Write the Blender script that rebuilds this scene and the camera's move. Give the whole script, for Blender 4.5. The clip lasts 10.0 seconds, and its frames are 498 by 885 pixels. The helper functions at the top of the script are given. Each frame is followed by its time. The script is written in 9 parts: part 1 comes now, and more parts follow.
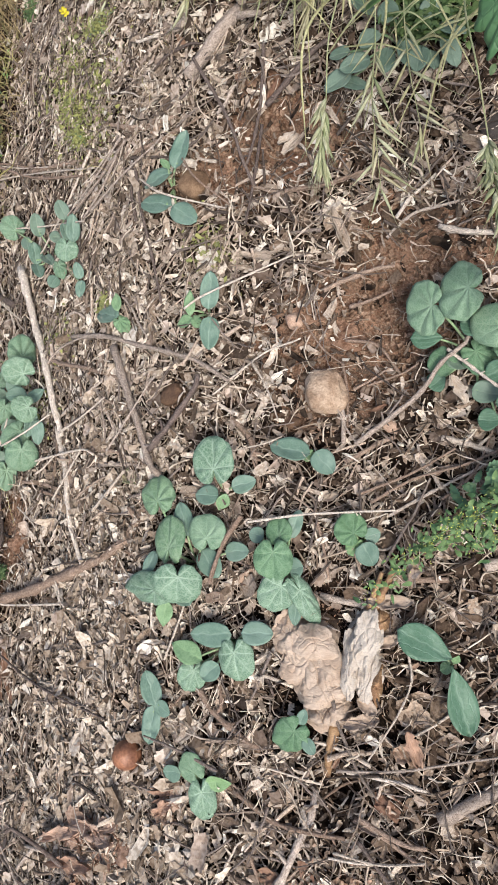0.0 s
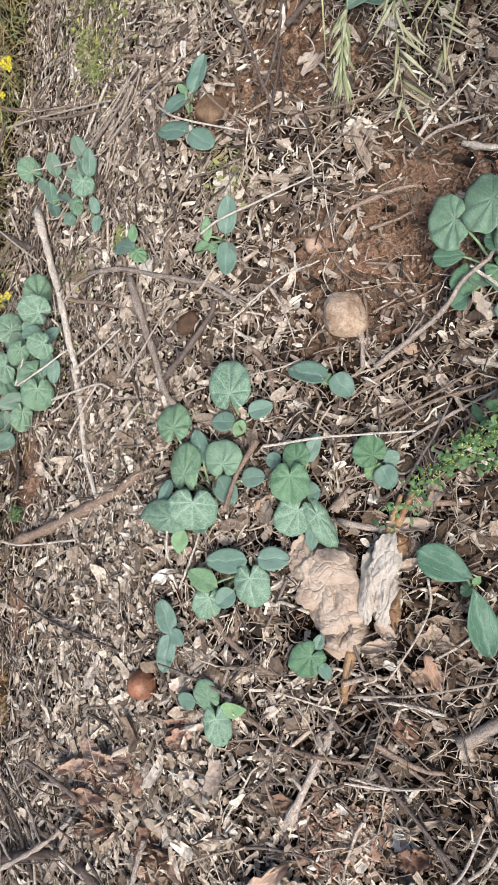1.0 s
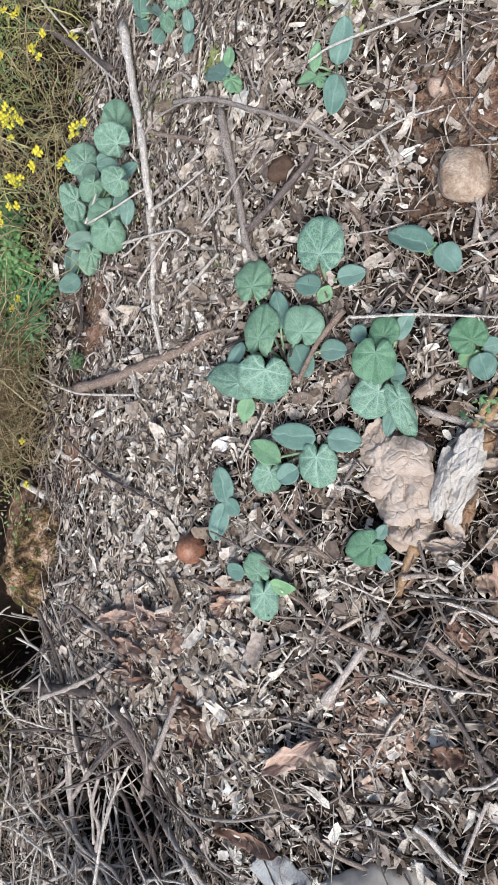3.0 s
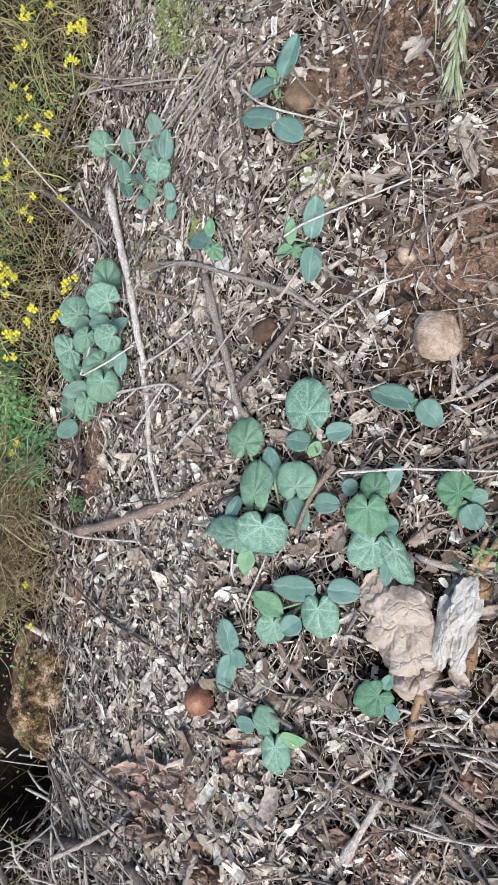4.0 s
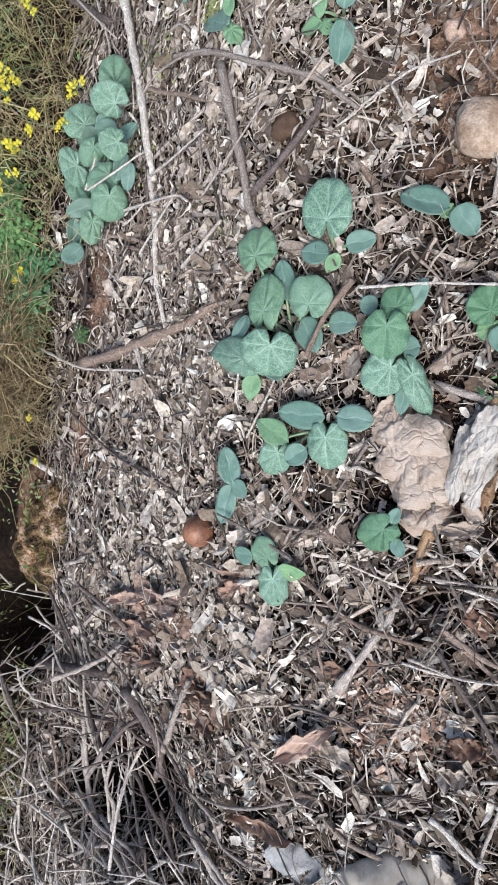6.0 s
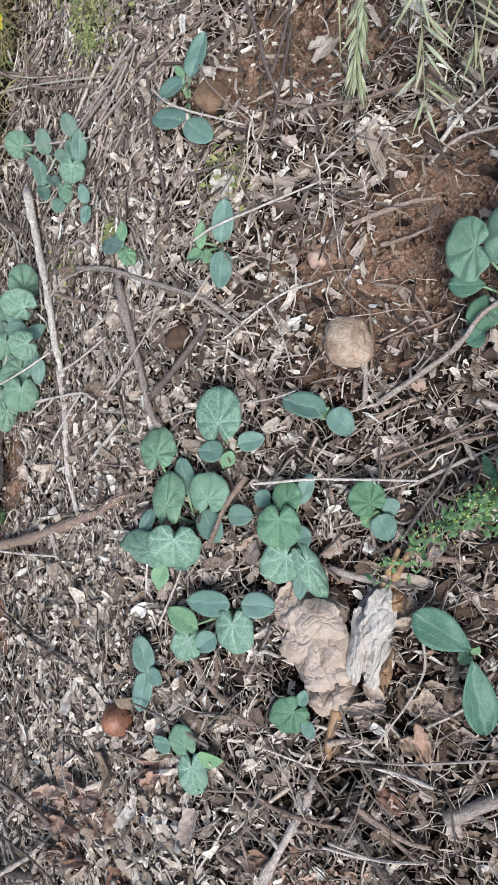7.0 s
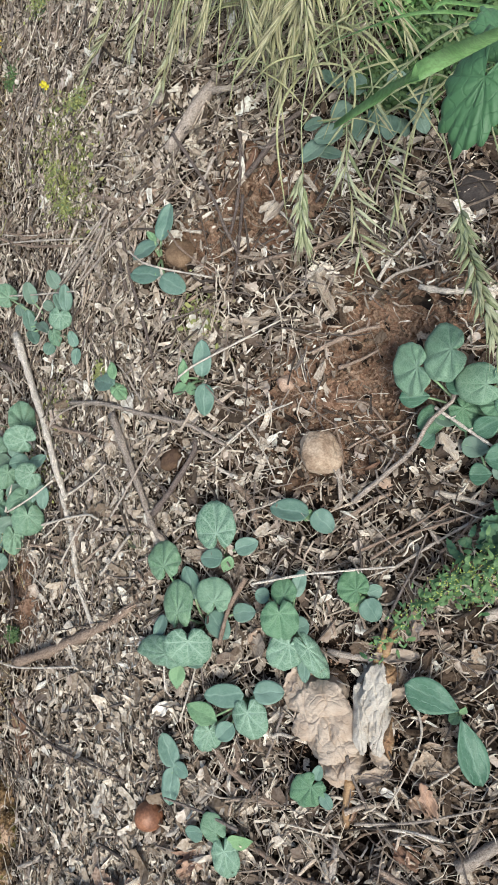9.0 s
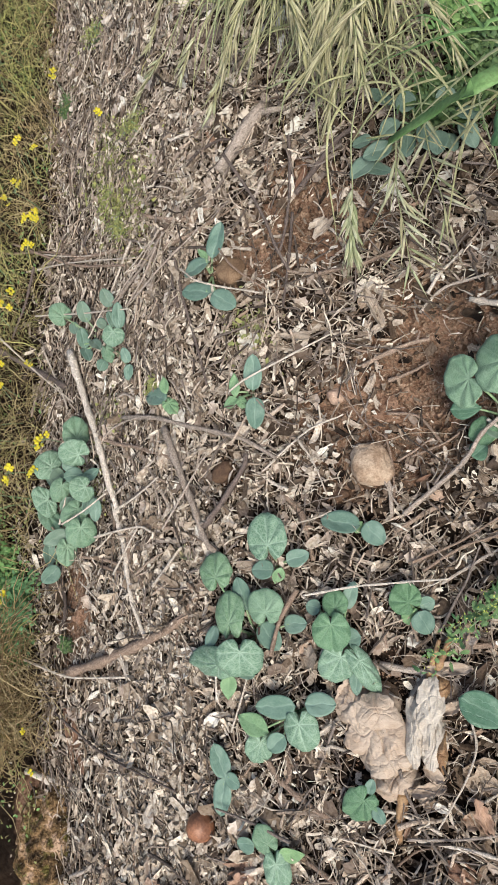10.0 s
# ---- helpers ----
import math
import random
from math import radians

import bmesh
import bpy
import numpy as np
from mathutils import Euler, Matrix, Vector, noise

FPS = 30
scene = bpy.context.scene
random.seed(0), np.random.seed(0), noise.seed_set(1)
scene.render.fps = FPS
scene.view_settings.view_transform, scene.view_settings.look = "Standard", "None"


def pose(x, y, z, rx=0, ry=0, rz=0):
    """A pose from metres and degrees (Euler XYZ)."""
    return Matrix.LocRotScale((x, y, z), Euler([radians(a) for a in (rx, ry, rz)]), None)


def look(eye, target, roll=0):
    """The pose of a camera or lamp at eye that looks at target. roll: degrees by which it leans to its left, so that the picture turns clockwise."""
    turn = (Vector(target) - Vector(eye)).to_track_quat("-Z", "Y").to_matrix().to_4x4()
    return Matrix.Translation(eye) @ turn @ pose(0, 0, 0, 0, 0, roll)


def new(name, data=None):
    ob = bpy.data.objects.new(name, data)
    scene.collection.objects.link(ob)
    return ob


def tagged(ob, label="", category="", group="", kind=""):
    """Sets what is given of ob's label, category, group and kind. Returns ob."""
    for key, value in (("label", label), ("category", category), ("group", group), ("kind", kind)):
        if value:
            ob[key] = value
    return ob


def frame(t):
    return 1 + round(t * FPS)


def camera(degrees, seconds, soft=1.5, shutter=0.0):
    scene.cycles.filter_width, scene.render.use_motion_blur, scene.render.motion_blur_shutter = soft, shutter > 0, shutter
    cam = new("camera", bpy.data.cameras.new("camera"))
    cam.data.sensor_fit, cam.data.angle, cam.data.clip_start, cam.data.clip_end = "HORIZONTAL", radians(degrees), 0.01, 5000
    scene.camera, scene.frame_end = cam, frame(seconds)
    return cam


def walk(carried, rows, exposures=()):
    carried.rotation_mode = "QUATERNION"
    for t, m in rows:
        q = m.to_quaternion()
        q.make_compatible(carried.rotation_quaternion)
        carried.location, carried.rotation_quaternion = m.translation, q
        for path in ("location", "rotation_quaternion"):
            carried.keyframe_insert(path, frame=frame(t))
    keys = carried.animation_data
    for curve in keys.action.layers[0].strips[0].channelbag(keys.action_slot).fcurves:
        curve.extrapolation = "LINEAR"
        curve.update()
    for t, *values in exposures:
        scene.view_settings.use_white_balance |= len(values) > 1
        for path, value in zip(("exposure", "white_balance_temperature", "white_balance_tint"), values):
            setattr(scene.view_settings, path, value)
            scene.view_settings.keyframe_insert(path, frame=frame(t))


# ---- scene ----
# ---- camera: carried by hand over the bed, looking down ----
cam = camera(37.7, 10.0, 1.4)
PATH = [
    (0, (0.056, 0.019, 1.074), (-0.339, 0.393, -0.850), -47.1),
    (0.5, (0.048, -0.023, 1.059), (-0.394, 0.353, -0.855), -50.0),
    (1, (0.051, -0.078, 1.038), (-0.392, 0.271, -0.881), -51.8),
    (1.5, (0.042, -0.126, 1.009), (-0.412, -0.029, -0.936), -72.1),
    (2, (0.021, -0.162, 0.994), (-0.470, -0.233, -0.943), -88.2),
    (2.2, (0.011, -0.158, 0.991), (-0.495, -0.237, -0.942), -88.8),
    (2.55, (0.003, -0.135, 0.980), (-0.263, -0.168, 0.017), -87.5),
    (2.95, (0.002, -0.085, 0.966), (-0.278, -0.093, 0.006), -83.3),
    (3.3, (0.000, -0.041, 0.970), (-0.571, -0.014, -0.947), -80.2),
    (3.5, (-0.003, -0.015, 0.983), (-0.575, 0.036, -0.933), -78.7),
    (4, (-0.001, 0.039, 1.007), (-0.573, 0.235, -0.899), -67.3),
    (4.5, (0.007, 0.066, 1.010), (-0.569, 0.314, -0.889), -65.9),
    (5, (-0.021, -0.016, 0.938), (-0.658, 0.157, -0.950), -72.2),
    (5.2, (-0.034, -0.057, 0.925), (-0.648, -0.041, -0.979), -83.3),
    (5.55, (-0.030, -0.082, 0.910), (-0.330, -0.143, -0.042), -94.0),
    (5.95, (0.006, -0.055, 0.906), (-0.304, -0.118, -0.043), -93.6),
    (6.3, (0.030, -0.014, 0.921), (-0.578, -0.053, -0.984), -87.0),
    (6.5, (0.038, 0.014, 0.940), (-0.537, 0.055, -0.975), -80.4),
    (7, (0.066, 0.063, 0.958), (-0.417, 0.265, -0.972), -64.6),
    (7.5, (0.083, 0.081, 0.973), (-0.348, 0.343, -0.963), -58.7),
    (8, (0.081, 0.087, 0.984), (-0.234, 0.369, -0.971), -48.8),
    (8.5, (0.078, 0.101, 1.066), (-0.200, 0.417, -0.889), -44.6),
    (9, (0.069, 0.093, 1.122), (-0.322, 0.499, -0.797), -48.1),
    (9.5, (0.061, 0.085, 1.139), (-0.434, 0.537, -0.745), -51.6),
    (10, (0.057, 0.082, 1.138), (-0.440, 0.541, -0.744), -51.4),
]
EXPOSURES = [(0.0, 0.62, 6520, 11.5), (1.0, 0.62, 6370, 10.5), (2.0, 0.56, 5970, 9.5), (4.5, 0.63, 5670, 6.7), (6.5, 0.54, 5720, 8.5), (8.0, 0.41, 5730, 6.2), (9.0, 0.5, 6160, 3.7), (9.5, 0.51, 6355, 6.2), (10.0, 0.53, 6520, 7.5)]
walk(cam, [(t, look(eye, target, roll)) for t, eye, target, roll in PATH], EXPOSURES)

# ---- world and light: high, bright overcast ----
SUN_UP, SUN_TURN = radians(58), radians(150)
world = bpy.data.worlds.new("world")
scene.world = world
world.use_nodes = True
wn = world.node_tree
sky = wn.nodes.new("ShaderNodeTexSky")
sky.sky_type, sky.sun_disc = "NISHITA", False
sky.sun_elevation, sky.sun_rotation = SUN_UP, SUN_TURN
sky.air_density, sky.dust_density = 1.0, 4.0
background = wn.nodes["Background"]
background.inputs["Strength"].default_value = 0.114
wn.links.new(sky.outputs[0], background.inputs[0])
sun = new("sun", bpy.data.lights.new("sun", "SUN"))
sun.data.energy, sun.data.angle, sun.data.color = 2.3, radians(24), (1.0, 0.96, 0.9)
sun.matrix_world = look((2 * math.sin(SUN_TURN) * math.cos(SUN_UP), 2 * math.cos(SUN_TURN) * math.cos(SUN_UP), 2 * math.sin(SUN_UP)), (0, 0, 0))


# ---- materials ----
class Nodes:
    """Short names for building a node material."""

    def __init__(self, name, rough=0.8, spec=0.3):
        self.mat = bpy.data.materials.new(name)
        self.mat.use_nodes = True
        self.tree = self.mat.node_tree
        self.bsdf = self.tree.nodes["Principled BSDF"]
        self.bsdf.inputs["Roughness"].default_value = rough
        self.bsdf.inputs["Specular IOR Level"].default_value = spec

    def add(self, kind, **values):
        node = self.tree.nodes.new("ShaderNode" + kind)
        for key, value in values.items():
            if key == "op":
                node.operation = value
            elif key == "blend":
                node.data_type, node.blend_type = "RGBA", value
            else:
                node.inputs[key].default_value = value
        return node

    def link(self, a, b):
        self.tree.links.new(a, b)

    def math(self, op, a, b=0.0, c=0.0):
        node = self.tree.nodes.new("ShaderNodeMath")
        node.operation = op
        for k, v in enumerate((a, b, c)):
            if isinstance(v, (int, float)):
                node.inputs[k].default_value = v
            else:
                self.link(v, node.inputs[k])
        return node.outputs[0]

    def noise(self, scale, detail=4.0, coords=None, rough=0.55):
        node = self.add("TexNoise", Scale=scale, Detail=detail, Roughness=rough)
        self.link(coords if coords is not None else self.place(), node.inputs["Vector"])
        return node.outputs["Fac"]

    def place(self):
        return self.add("NewGeometry").outputs["Position"]

    def ramp(self, fac, *stops):
        node = self.add("ValToRGB")
        els = node.color_ramp.elements
        while len(els) < len(stops):
            els.new(0.5)
        for el, (at, colour) in zip(els, stops):
            el.position, el.color = at, (*colour, 1)
        self.link(fac, node.inputs[0])
        return node.outputs["Color"]

    def mix(self, fac, a, b, blend="MIX"):
        node = self.add("Mix", blend=blend)
        for k, v in ((0, fac), (6, a), (7, b)):
            if isinstance(v, (int, float)):
                node.inputs[k].default_value = v
            elif isinstance(v, tuple):
                node.inputs[k].default_value = (*v, 1)
            else:
                self.link(v, node.inputs[k])
        return node.outputs[2]

    def smooth(self, value, lo, hi):
        node = self.add("MapRange")
        node.interpolation_type = "SMOOTHSTEP"
        node.inputs["From Min"].default_value, node.inputs["From Max"].default_value = lo, hi
        self.link(value, node.inputs["Value"])
        return node.outputs["Result"]

    def bump(self, height, strength=0.4, distance=0.002):
        node = self.add("Bump", Strength=strength, Distance=distance)
        self.link(height, node.inputs["Height"])
        self.link(node.outputs[0], self.bsdf.inputs["Normal"])

    def colour(self, socket):
        self.link(socket, self.bsdf.inputs["Base Color"])
        return self.mat


SUBSOIL = ((0.10, 0.49, 0.13, 0.15), (0.02, 0.40, 0.11, 0.14), (-0.08, 0.38, 0.10, 0.11), (-0.19, 0.71, 0.12, 0.08), (-0.08, 0.73, 0.11, 0.08), (-0.13, 0.80, 0.08, 0.07), (-0.75, 0.10, 0.08, 0.13), (-0.91, -0.33, 0.05, 0.08))


def soil_material():
    """Dark humus, taken near black to deepen the shade under the litter, with sandy reddish subsoil laid bare in a few
    scratched spots.
    """
    n = Nodes("soil", 0.95, 0.05)
    a, b, c = n.noise(9, 5), n.noise(90, 6), n.noise(420, 4)
    at = n.add("SeparateXYZ")
    n.link(n.place(), at.inputs[0])
    ragged = n.math("MULTIPLY", n.math("SUBTRACT", n.noise(22, 5), 0.5), 1.6)
    bare = 0.0
    for cx, cy, rx, ry in SUBSOIL:
        dx = n.math("DIVIDE", n.math("SUBTRACT", at.outputs[0], cx), rx)
        dy = n.math("DIVIDE", n.math("SUBTRACT", at.outputs[1], cy), ry)
        d = n.math("ADD", n.math("ADD", n.math("MULTIPLY", dx, dx), n.math("MULTIPLY", dy, dy)), ragged)
        bare = n.math("MAXIMUM", bare, n.math("SUBTRACT", 1.0, n.smooth(d, 0.6, 1.5)))
    shaded_humus = n.ramp(a, (0.3, (0.014, 0.010, 0.007)), (0.5, (0.026, 0.018, 0.013)), (0.7, (0.055, 0.036, 0.025)))
    sand = n.ramp(a, (0.3, (0.20, 0.122, 0.080)), (0.5, (0.335, 0.205, 0.138)), (0.7, (0.46, 0.30, 0.205)))
    base = n.mix(bare, shaded_humus, sand)
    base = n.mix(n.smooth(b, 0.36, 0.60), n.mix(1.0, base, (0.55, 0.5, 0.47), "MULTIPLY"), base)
    base = n.mix(n.math("MULTIPLY", n.smooth(c, 0.55, 0.7), 0.45), base, n.mix(1.0, base, (1.7, 1.7, 1.7), "MULTIPLY"))
    n.bump(n.math("ADD", n.math("MULTIPLY", b, 1.5), c), 0.9, 0.008)
    return n.colour(base)


def litter_material(name, stops, scale=300.0, rough=0.85, per_object=False, fibres=False):
    """Dry plant matter: every piece has its own tone out of the stops, with fibres and stains."""
    n = Nodes(name, rough, 0.08)
    if per_object:
        fac = n.add("ObjectInfo").outputs["Random"]
    else:
        fac = n.add("NewGeometry").outputs["Random Per Island"]
    base = n.ramp(fac, *stops)
    wide = n.noise(38, 3)
    if fibres:
        stretch = n.add("Mapping", Scale=(2.0, 11.0, 1.0))
        n.link(n.add("TexCoord").outputs["UV"], stretch.inputs["Vector"])
        fine = n.noise(2.2, 6, stretch.outputs[0], 0.65)
    else:
        fine = n.noise(scale, 5)
    base = n.mix(n.math("MULTIPLY", n.smooth(wide, 0.42, 0.68), 0.35), base, (0.16, 0.115, 0.08))
    dark = n.mix(1.0, base, (0.64, 0.59, 0.55), "MULTIPLY")
    base = n.mix(n.smooth(fine, 0.34, 0.62), dark, base)
    n.bump(fine, 0.5, 0.0015)
    return n.colour(base)


def twig_material(name, light, dark, per_object=True):
    """Weathered bark: fine mottling, thin lengthwise cracks and pale worn patches."""
    n = Nodes(name, 0.9, 0.08)
    stretch = n.add("Mapping", Scale=(0.8, 1.4, 1.0))
    n.link(n.add("TexCoord").outputs["UV"], stretch.inputs["Vector"])
    streak = n.noise(9.0, 8, stretch.outputs[0], 0.8)
    patch, speck = n.noise(75, 5, None, 0.7), n.noise(420, 4, None, 0.7)
    rnd = n.add("ObjectInfo").outputs["Random"] if per_object else n.add("NewGeometry").outputs["Random Per Island"]
    base = n.mix(rnd, dark, light)
    base = n.mix(n.smooth(streak, 0.36, 0.56), n.mix(1.0, base, (0.62, 0.58, 0.55), "MULTIPLY"), base)
    base = n.mix(n.smooth(speck, 0.36, 0.60), n.mix(1.0, base, (0.60, 0.57, 0.55), "MULTIPLY"), base)
    base = n.mix(n.math("MULTIPLY", n.smooth(patch, 0.50, 0.62), 0.6), base, n.mix(1.0, base, (1.5, 1.5, 1.5), "MULTIPLY"))
    n.bump(n.math("ADD", streak, n.math("MULTIPLY", speck, 0.7)), 0.8, 0.003)
    return n.colour(base)


def leaf_material(name, blade, vein, mottle=0.0, rough=0.5, cot=False, ribs=0.2, net=0.34):
    """A living leaf: veins run out from the stalk, in the leaf's own UV (stalk at 0.5, 0.5)."""
    n = Nodes(name, rough, 0.35)
    uv = n.add("SeparateXYZ")
    n.link(n.add("TexCoord").outputs["UV"], uv.inputs[0])
    u, v = n.math("SUBTRACT", uv.outputs[0], 0.5), n.math("SUBTRACT", uv.outputs[1], 0.5)
    wob = n.math("MULTIPLY", n.math("SUBTRACT", n.noise(60, 2), 0.5), 0.09)
    v = n.math("ADD", v, wob)
    r = n.math("SQRT", n.math("ADD", n.math("MULTIPLY", u, u), n.math("MULTIPLY", v, v)))
    if cot:
        near = n.math("ABSOLUTE", v)
        rib = n.math("ABSOLUTE", n.math("SINE", n.math("MULTIPLY", n.math("SQRT", n.math("ADD", near, 0.001)), 26.0)))
        mask = n.math("MULTIPLY", n.math("SUBTRACT", 1.0, n.smooth(rib, 0.0, 0.25)), ribs)
        main = n.math("MULTIPLY", n.math("SUBTRACT", 1.0, n.smooth(near, 0.002, 0.016)), 0.48)
    else:
        near = 9.0
        for turn in (0.0, 0.68, -0.68, 1.45, -1.45, 2.35, -2.35):
            c, d = math.cos(turn), math.sin(turn)
            along = n.math("ADD", n.math("MULTIPLY", u, c), n.math("MULTIPLY", v, d))
            off = n.math("ABSOLUTE", n.math("SUBTRACT", n.math("MULTIPLY", u, d), n.math("MULTIPLY", v, c)))
            near = n.math("MINIMUM", near, n.math("ADD", off, n.math("MULTIPLY", n.math("LESS_THAN", along, 0.0), 9.0)))
        width = n.math("SUBTRACT", 0.013, n.math("MULTIPLY", r, 0.016))
        main = n.math("MULTIPLY", n.math("SUBTRACT", 1.0, n.smooth(n.math("DIVIDE", near, n.math("MAXIMUM", width, 0.005)), 0.2, 1.1)), 0.47)
        side = n.math("ADD", n.math("SUBTRACT", r, n.math("MULTIPLY", near, 0.55)), n.math("MULTIPLY", wob, 0.9))
        chev = n.math("ABSOLUTE", n.math("SUBTRACT", n.math("FRACT", n.math("MULTIPLY", side, 9.5)), 0.5))
        mask = n.math("MULTIPLY", n.math("SUBTRACT", 1.0, n.smooth(chev, 0.0, 0.12)), 0.41)
    cells = n.add("TexVoronoi", Scale=30.0)
    cells.feature = "DISTANCE_TO_EDGE"
    n.link(n.add("TexCoord").outputs["UV"], cells.inputs["Vector"])
    mesh_veins = n.math("MULTIPLY", n.math("SUBTRACT", 1.0, n.smooth(cells.outputs["Distance"], 0.0, 0.16)), 0.10 if cot else net)
    veins = n.math("MAXIMUM", n.math("MAXIMUM", main, mask), mesh_veins)
    tone = n.noise(26, 3)
    rnd = n.add("ObjectInfo").outputs["Random"]
    base = n.mix(n.math("MULTIPLY", rnd, 0.8), blade, tuple(c * k for c, k in zip(blade, (0.7, 0.78, 0.75))))
    base = n.mix(n.math("MULTIPLY", n.smooth(rnd, 0.72, 1.0), 0.0 if cot else 0.28), base, tuple(c * k for c, k in zip(blade, (1.25, 1.22, 0.80))))
    base = n.mix(n.smooth(tone, 0.35, 0.7), n.mix(1.0, base, (0.78, 0.84, 0.8), "MULTIPLY"), base)
    if mottle:
        spots = n.math("SUBTRACT", 1.0, n.smooth(near, 0.004, 0.034))
        spots = n.math("MULTIPLY", spots, n.smooth(n.noise(130, 4), 0.42, 0.62))
        base = n.mix(n.math("MULTIPLY", spots, mottle), base, vein)
    base = n.mix(n.math("MULTIPLY", veins, 0.84 if mottle else 0.56), base, vein)
    base = n.mix(n.math("MULTIPLY", n.smooth(n.noise(110, 4), 0.46, 0.70), 0.12), base, vein)
    speck = n.smooth(n.noise(900, 2), 0.63, 0.75)
    base = n.mix(n.math("MULTIPLY", speck, 0.35), base, vein)
    n.bump(n.math("ADD", n.math("MULTIPLY", veins, -0.8), n.math("MULTIPLY", n.noise(130, 5), 0.9)), 0.55, 0.0022)
    n.bsdf.inputs["Sheen Weight"].default_value = 0.08
    n.bsdf.inputs["Sheen Tint"].default_value = (0.8, 0.95, 0.88, 1)
    return n.colour(base)


def plain_material(name, a, b, scale=60.0, rough=0.7, relief=0.3, per_object=True, spec=0.3):
    n = Nodes(name, rough, spec)
    base = n.mix(n.smooth(n.noise(scale, 5), 0.35, 0.65), a, b)
    fine = n.noise(scale * 7, 4)
    base = n.mix(n.smooth(fine, 0.35, 0.65), n.mix(1.0, base, (0.72, 0.7, 0.68), "MULTIPLY"), base)
    if per_object:
        rnd = n.add("ObjectInfo").outputs["Random"]
        base = n.mix(n.math("MULTIPLY", rnd, 0.35), base, n.mix(1.0, base, (0.6, 0.6, 0.6), "MULTIPLY"))
    n.bump(fine, relief, 0.002)
    return n.colour(base)


SOIL = soil_material()
SANDY = litter_material("sandy_soil", ((0.0, (0.19, 0.125, 0.085)), (0.5, (0.30, 0.203, 0.142)), (1.0, (0.43, 0.305, 0.22))), 500, 0.95)
LITTER = litter_material("dry_leaf_flakes", ((0.0, (0.053, 0.039, 0.029)), (0.18, (0.172, 0.136, 0.104)), (0.5, (0.451, 0.388, 0.318)), (0.82, (0.761, 0.678, 0.567)), (1.0, (0.860, 0.831, 0.730))))
DAMP = litter_material("damp_leaf_flakes", ((0.0, (0.028, 0.020, 0.013)), (0.35, (0.079, 0.056, 0.041)), (0.7, (0.218, 0.164, 0.120)), (1.0, (0.523, 0.430, 0.335))))
# Bark tones pushed near black, so the gaps in the litter read as shade.
SHADED_BARK = litter_material("bark_mulch", ((0.0, (0.008, 0.006, 0.005)), (0.5, (0.020, 0.015, 0.012)), (1.0, (0.065, 0.050, 0.040))), 200)
CRUMPLED = litter_material("crumpled_dry_leaf", ((0.0, (0.091, 0.067, 0.052)), (0.3, (0.286, 0.228, 0.185)), (0.7, (0.572, 0.490, 0.418)), (1.0, (0.860, 0.856, 0.765))), 120, 0.75)
DARK_STEMS = twig_material("dark_thin_twig", (0.34, 0.29, 0.255), (0.075, 0.06, 0.05), False)
STRAW = litter_material("dry_straw", ((0.0, (0.184, 0.140, 0.102)), (0.5, (0.492, 0.420, 0.336)), (1.0, (0.799, 0.720, 0.604))), 150)
DRYLEAF = litter_material("dry_leaf", ((0.0, (0.20, 0.115, 0.08)), (0.5, (0.34, 0.225, 0.16)), (1.0, (0.50, 0.385, 0.295))), 160, 0.7, True, True)
RUSTY = litter_material("rusty_leaf_bits", ((0.0, (0.17, 0.095, 0.065)), (0.5, (0.38, 0.25, 0.18)), (1.0, (0.60, 0.46, 0.36))), 160)
RUST = litter_material("rusty_dry_leaf", ((0.0, (0.45, 0.30, 0.22)), (0.5, (0.56, 0.40, 0.31)), (1.0, (0.66, 0.52, 0.42))), 160, 0.7, True, True)
CHIP = litter_material("pale_chip", ((0.0, (0.389, 0.325, 0.258)), (0.7, (0.471, 0.405, 0.336)), (1.0, (0.594, 0.530, 0.448))), 180, 0.8, True, True)
TWIG = twig_material("grey_twig", (0.629, 0.550, 0.475), (0.385, 0.325, 0.274))
TWIG_DARK = twig_material("dark_twig", (0.21, 0.17, 0.15), (0.11, 0.09, 0.08))
TWIG_PALE = twig_material("pale_twig", (0.847, 0.770, 0.670), (0.591, 0.520, 0.433))
TWIG_BROWN = twig_material("brown_twig", (0.45, 0.345, 0.27), (0.29, 0.215, 0.165))
TWIG_PILE = twig_material("brushwood", (0.703, 0.584, 0.471), (0.150, 0.109, 0.084), False)
HEART = leaf_material("squash_leaf", (0.150, 0.250, 0.156), (0.424, 0.551, 0.413))
DEEP = leaf_material("deep_green_squash_leaf", (0.098, 0.198, 0.104), (0.32, 0.46, 0.31))
MOTTLED = leaf_material("mottled_squash_leaf", (0.136, 0.236, 0.152), (0.456, 0.583, 0.466), 0.16)
COT = leaf_material("seed_leaf", (0.156, 0.242, 0.190), (0.326, 0.443, 0.371), 0.0, cot=True)
YOUNG = leaf_material("young_leaf", (0.20, 0.33, 0.17), (0.36, 0.49, 0.30))
SAGE = leaf_material("sage_leaf", (0.170, 0.240, 0.185), (0.27, 0.35, 0.28), 0.0, cot=True)
COT_DARK = leaf_material("dark_seed_leaf", (0.078, 0.164, 0.103), (0.285, 0.408, 0.314), 0.0, cot=True, ribs=0.55)
IVY = leaf_material("dark_weed_leaf", (0.030, 0.075, 0.045), (0.10, 0.17, 0.10))
# Mallow veins are coloured darker than the blade for the shade in their grooves.
MALLOW = leaf_material("mallow_leaf", (0.089, 0.187, 0.085), (0.025, 0.074, 0.030), net=0.05)
STALK = plain_material("leaf_stalk", (0.22, 0.36, 0.18), (0.34, 0.44, 0.26), 80, 0.5, 0.1)

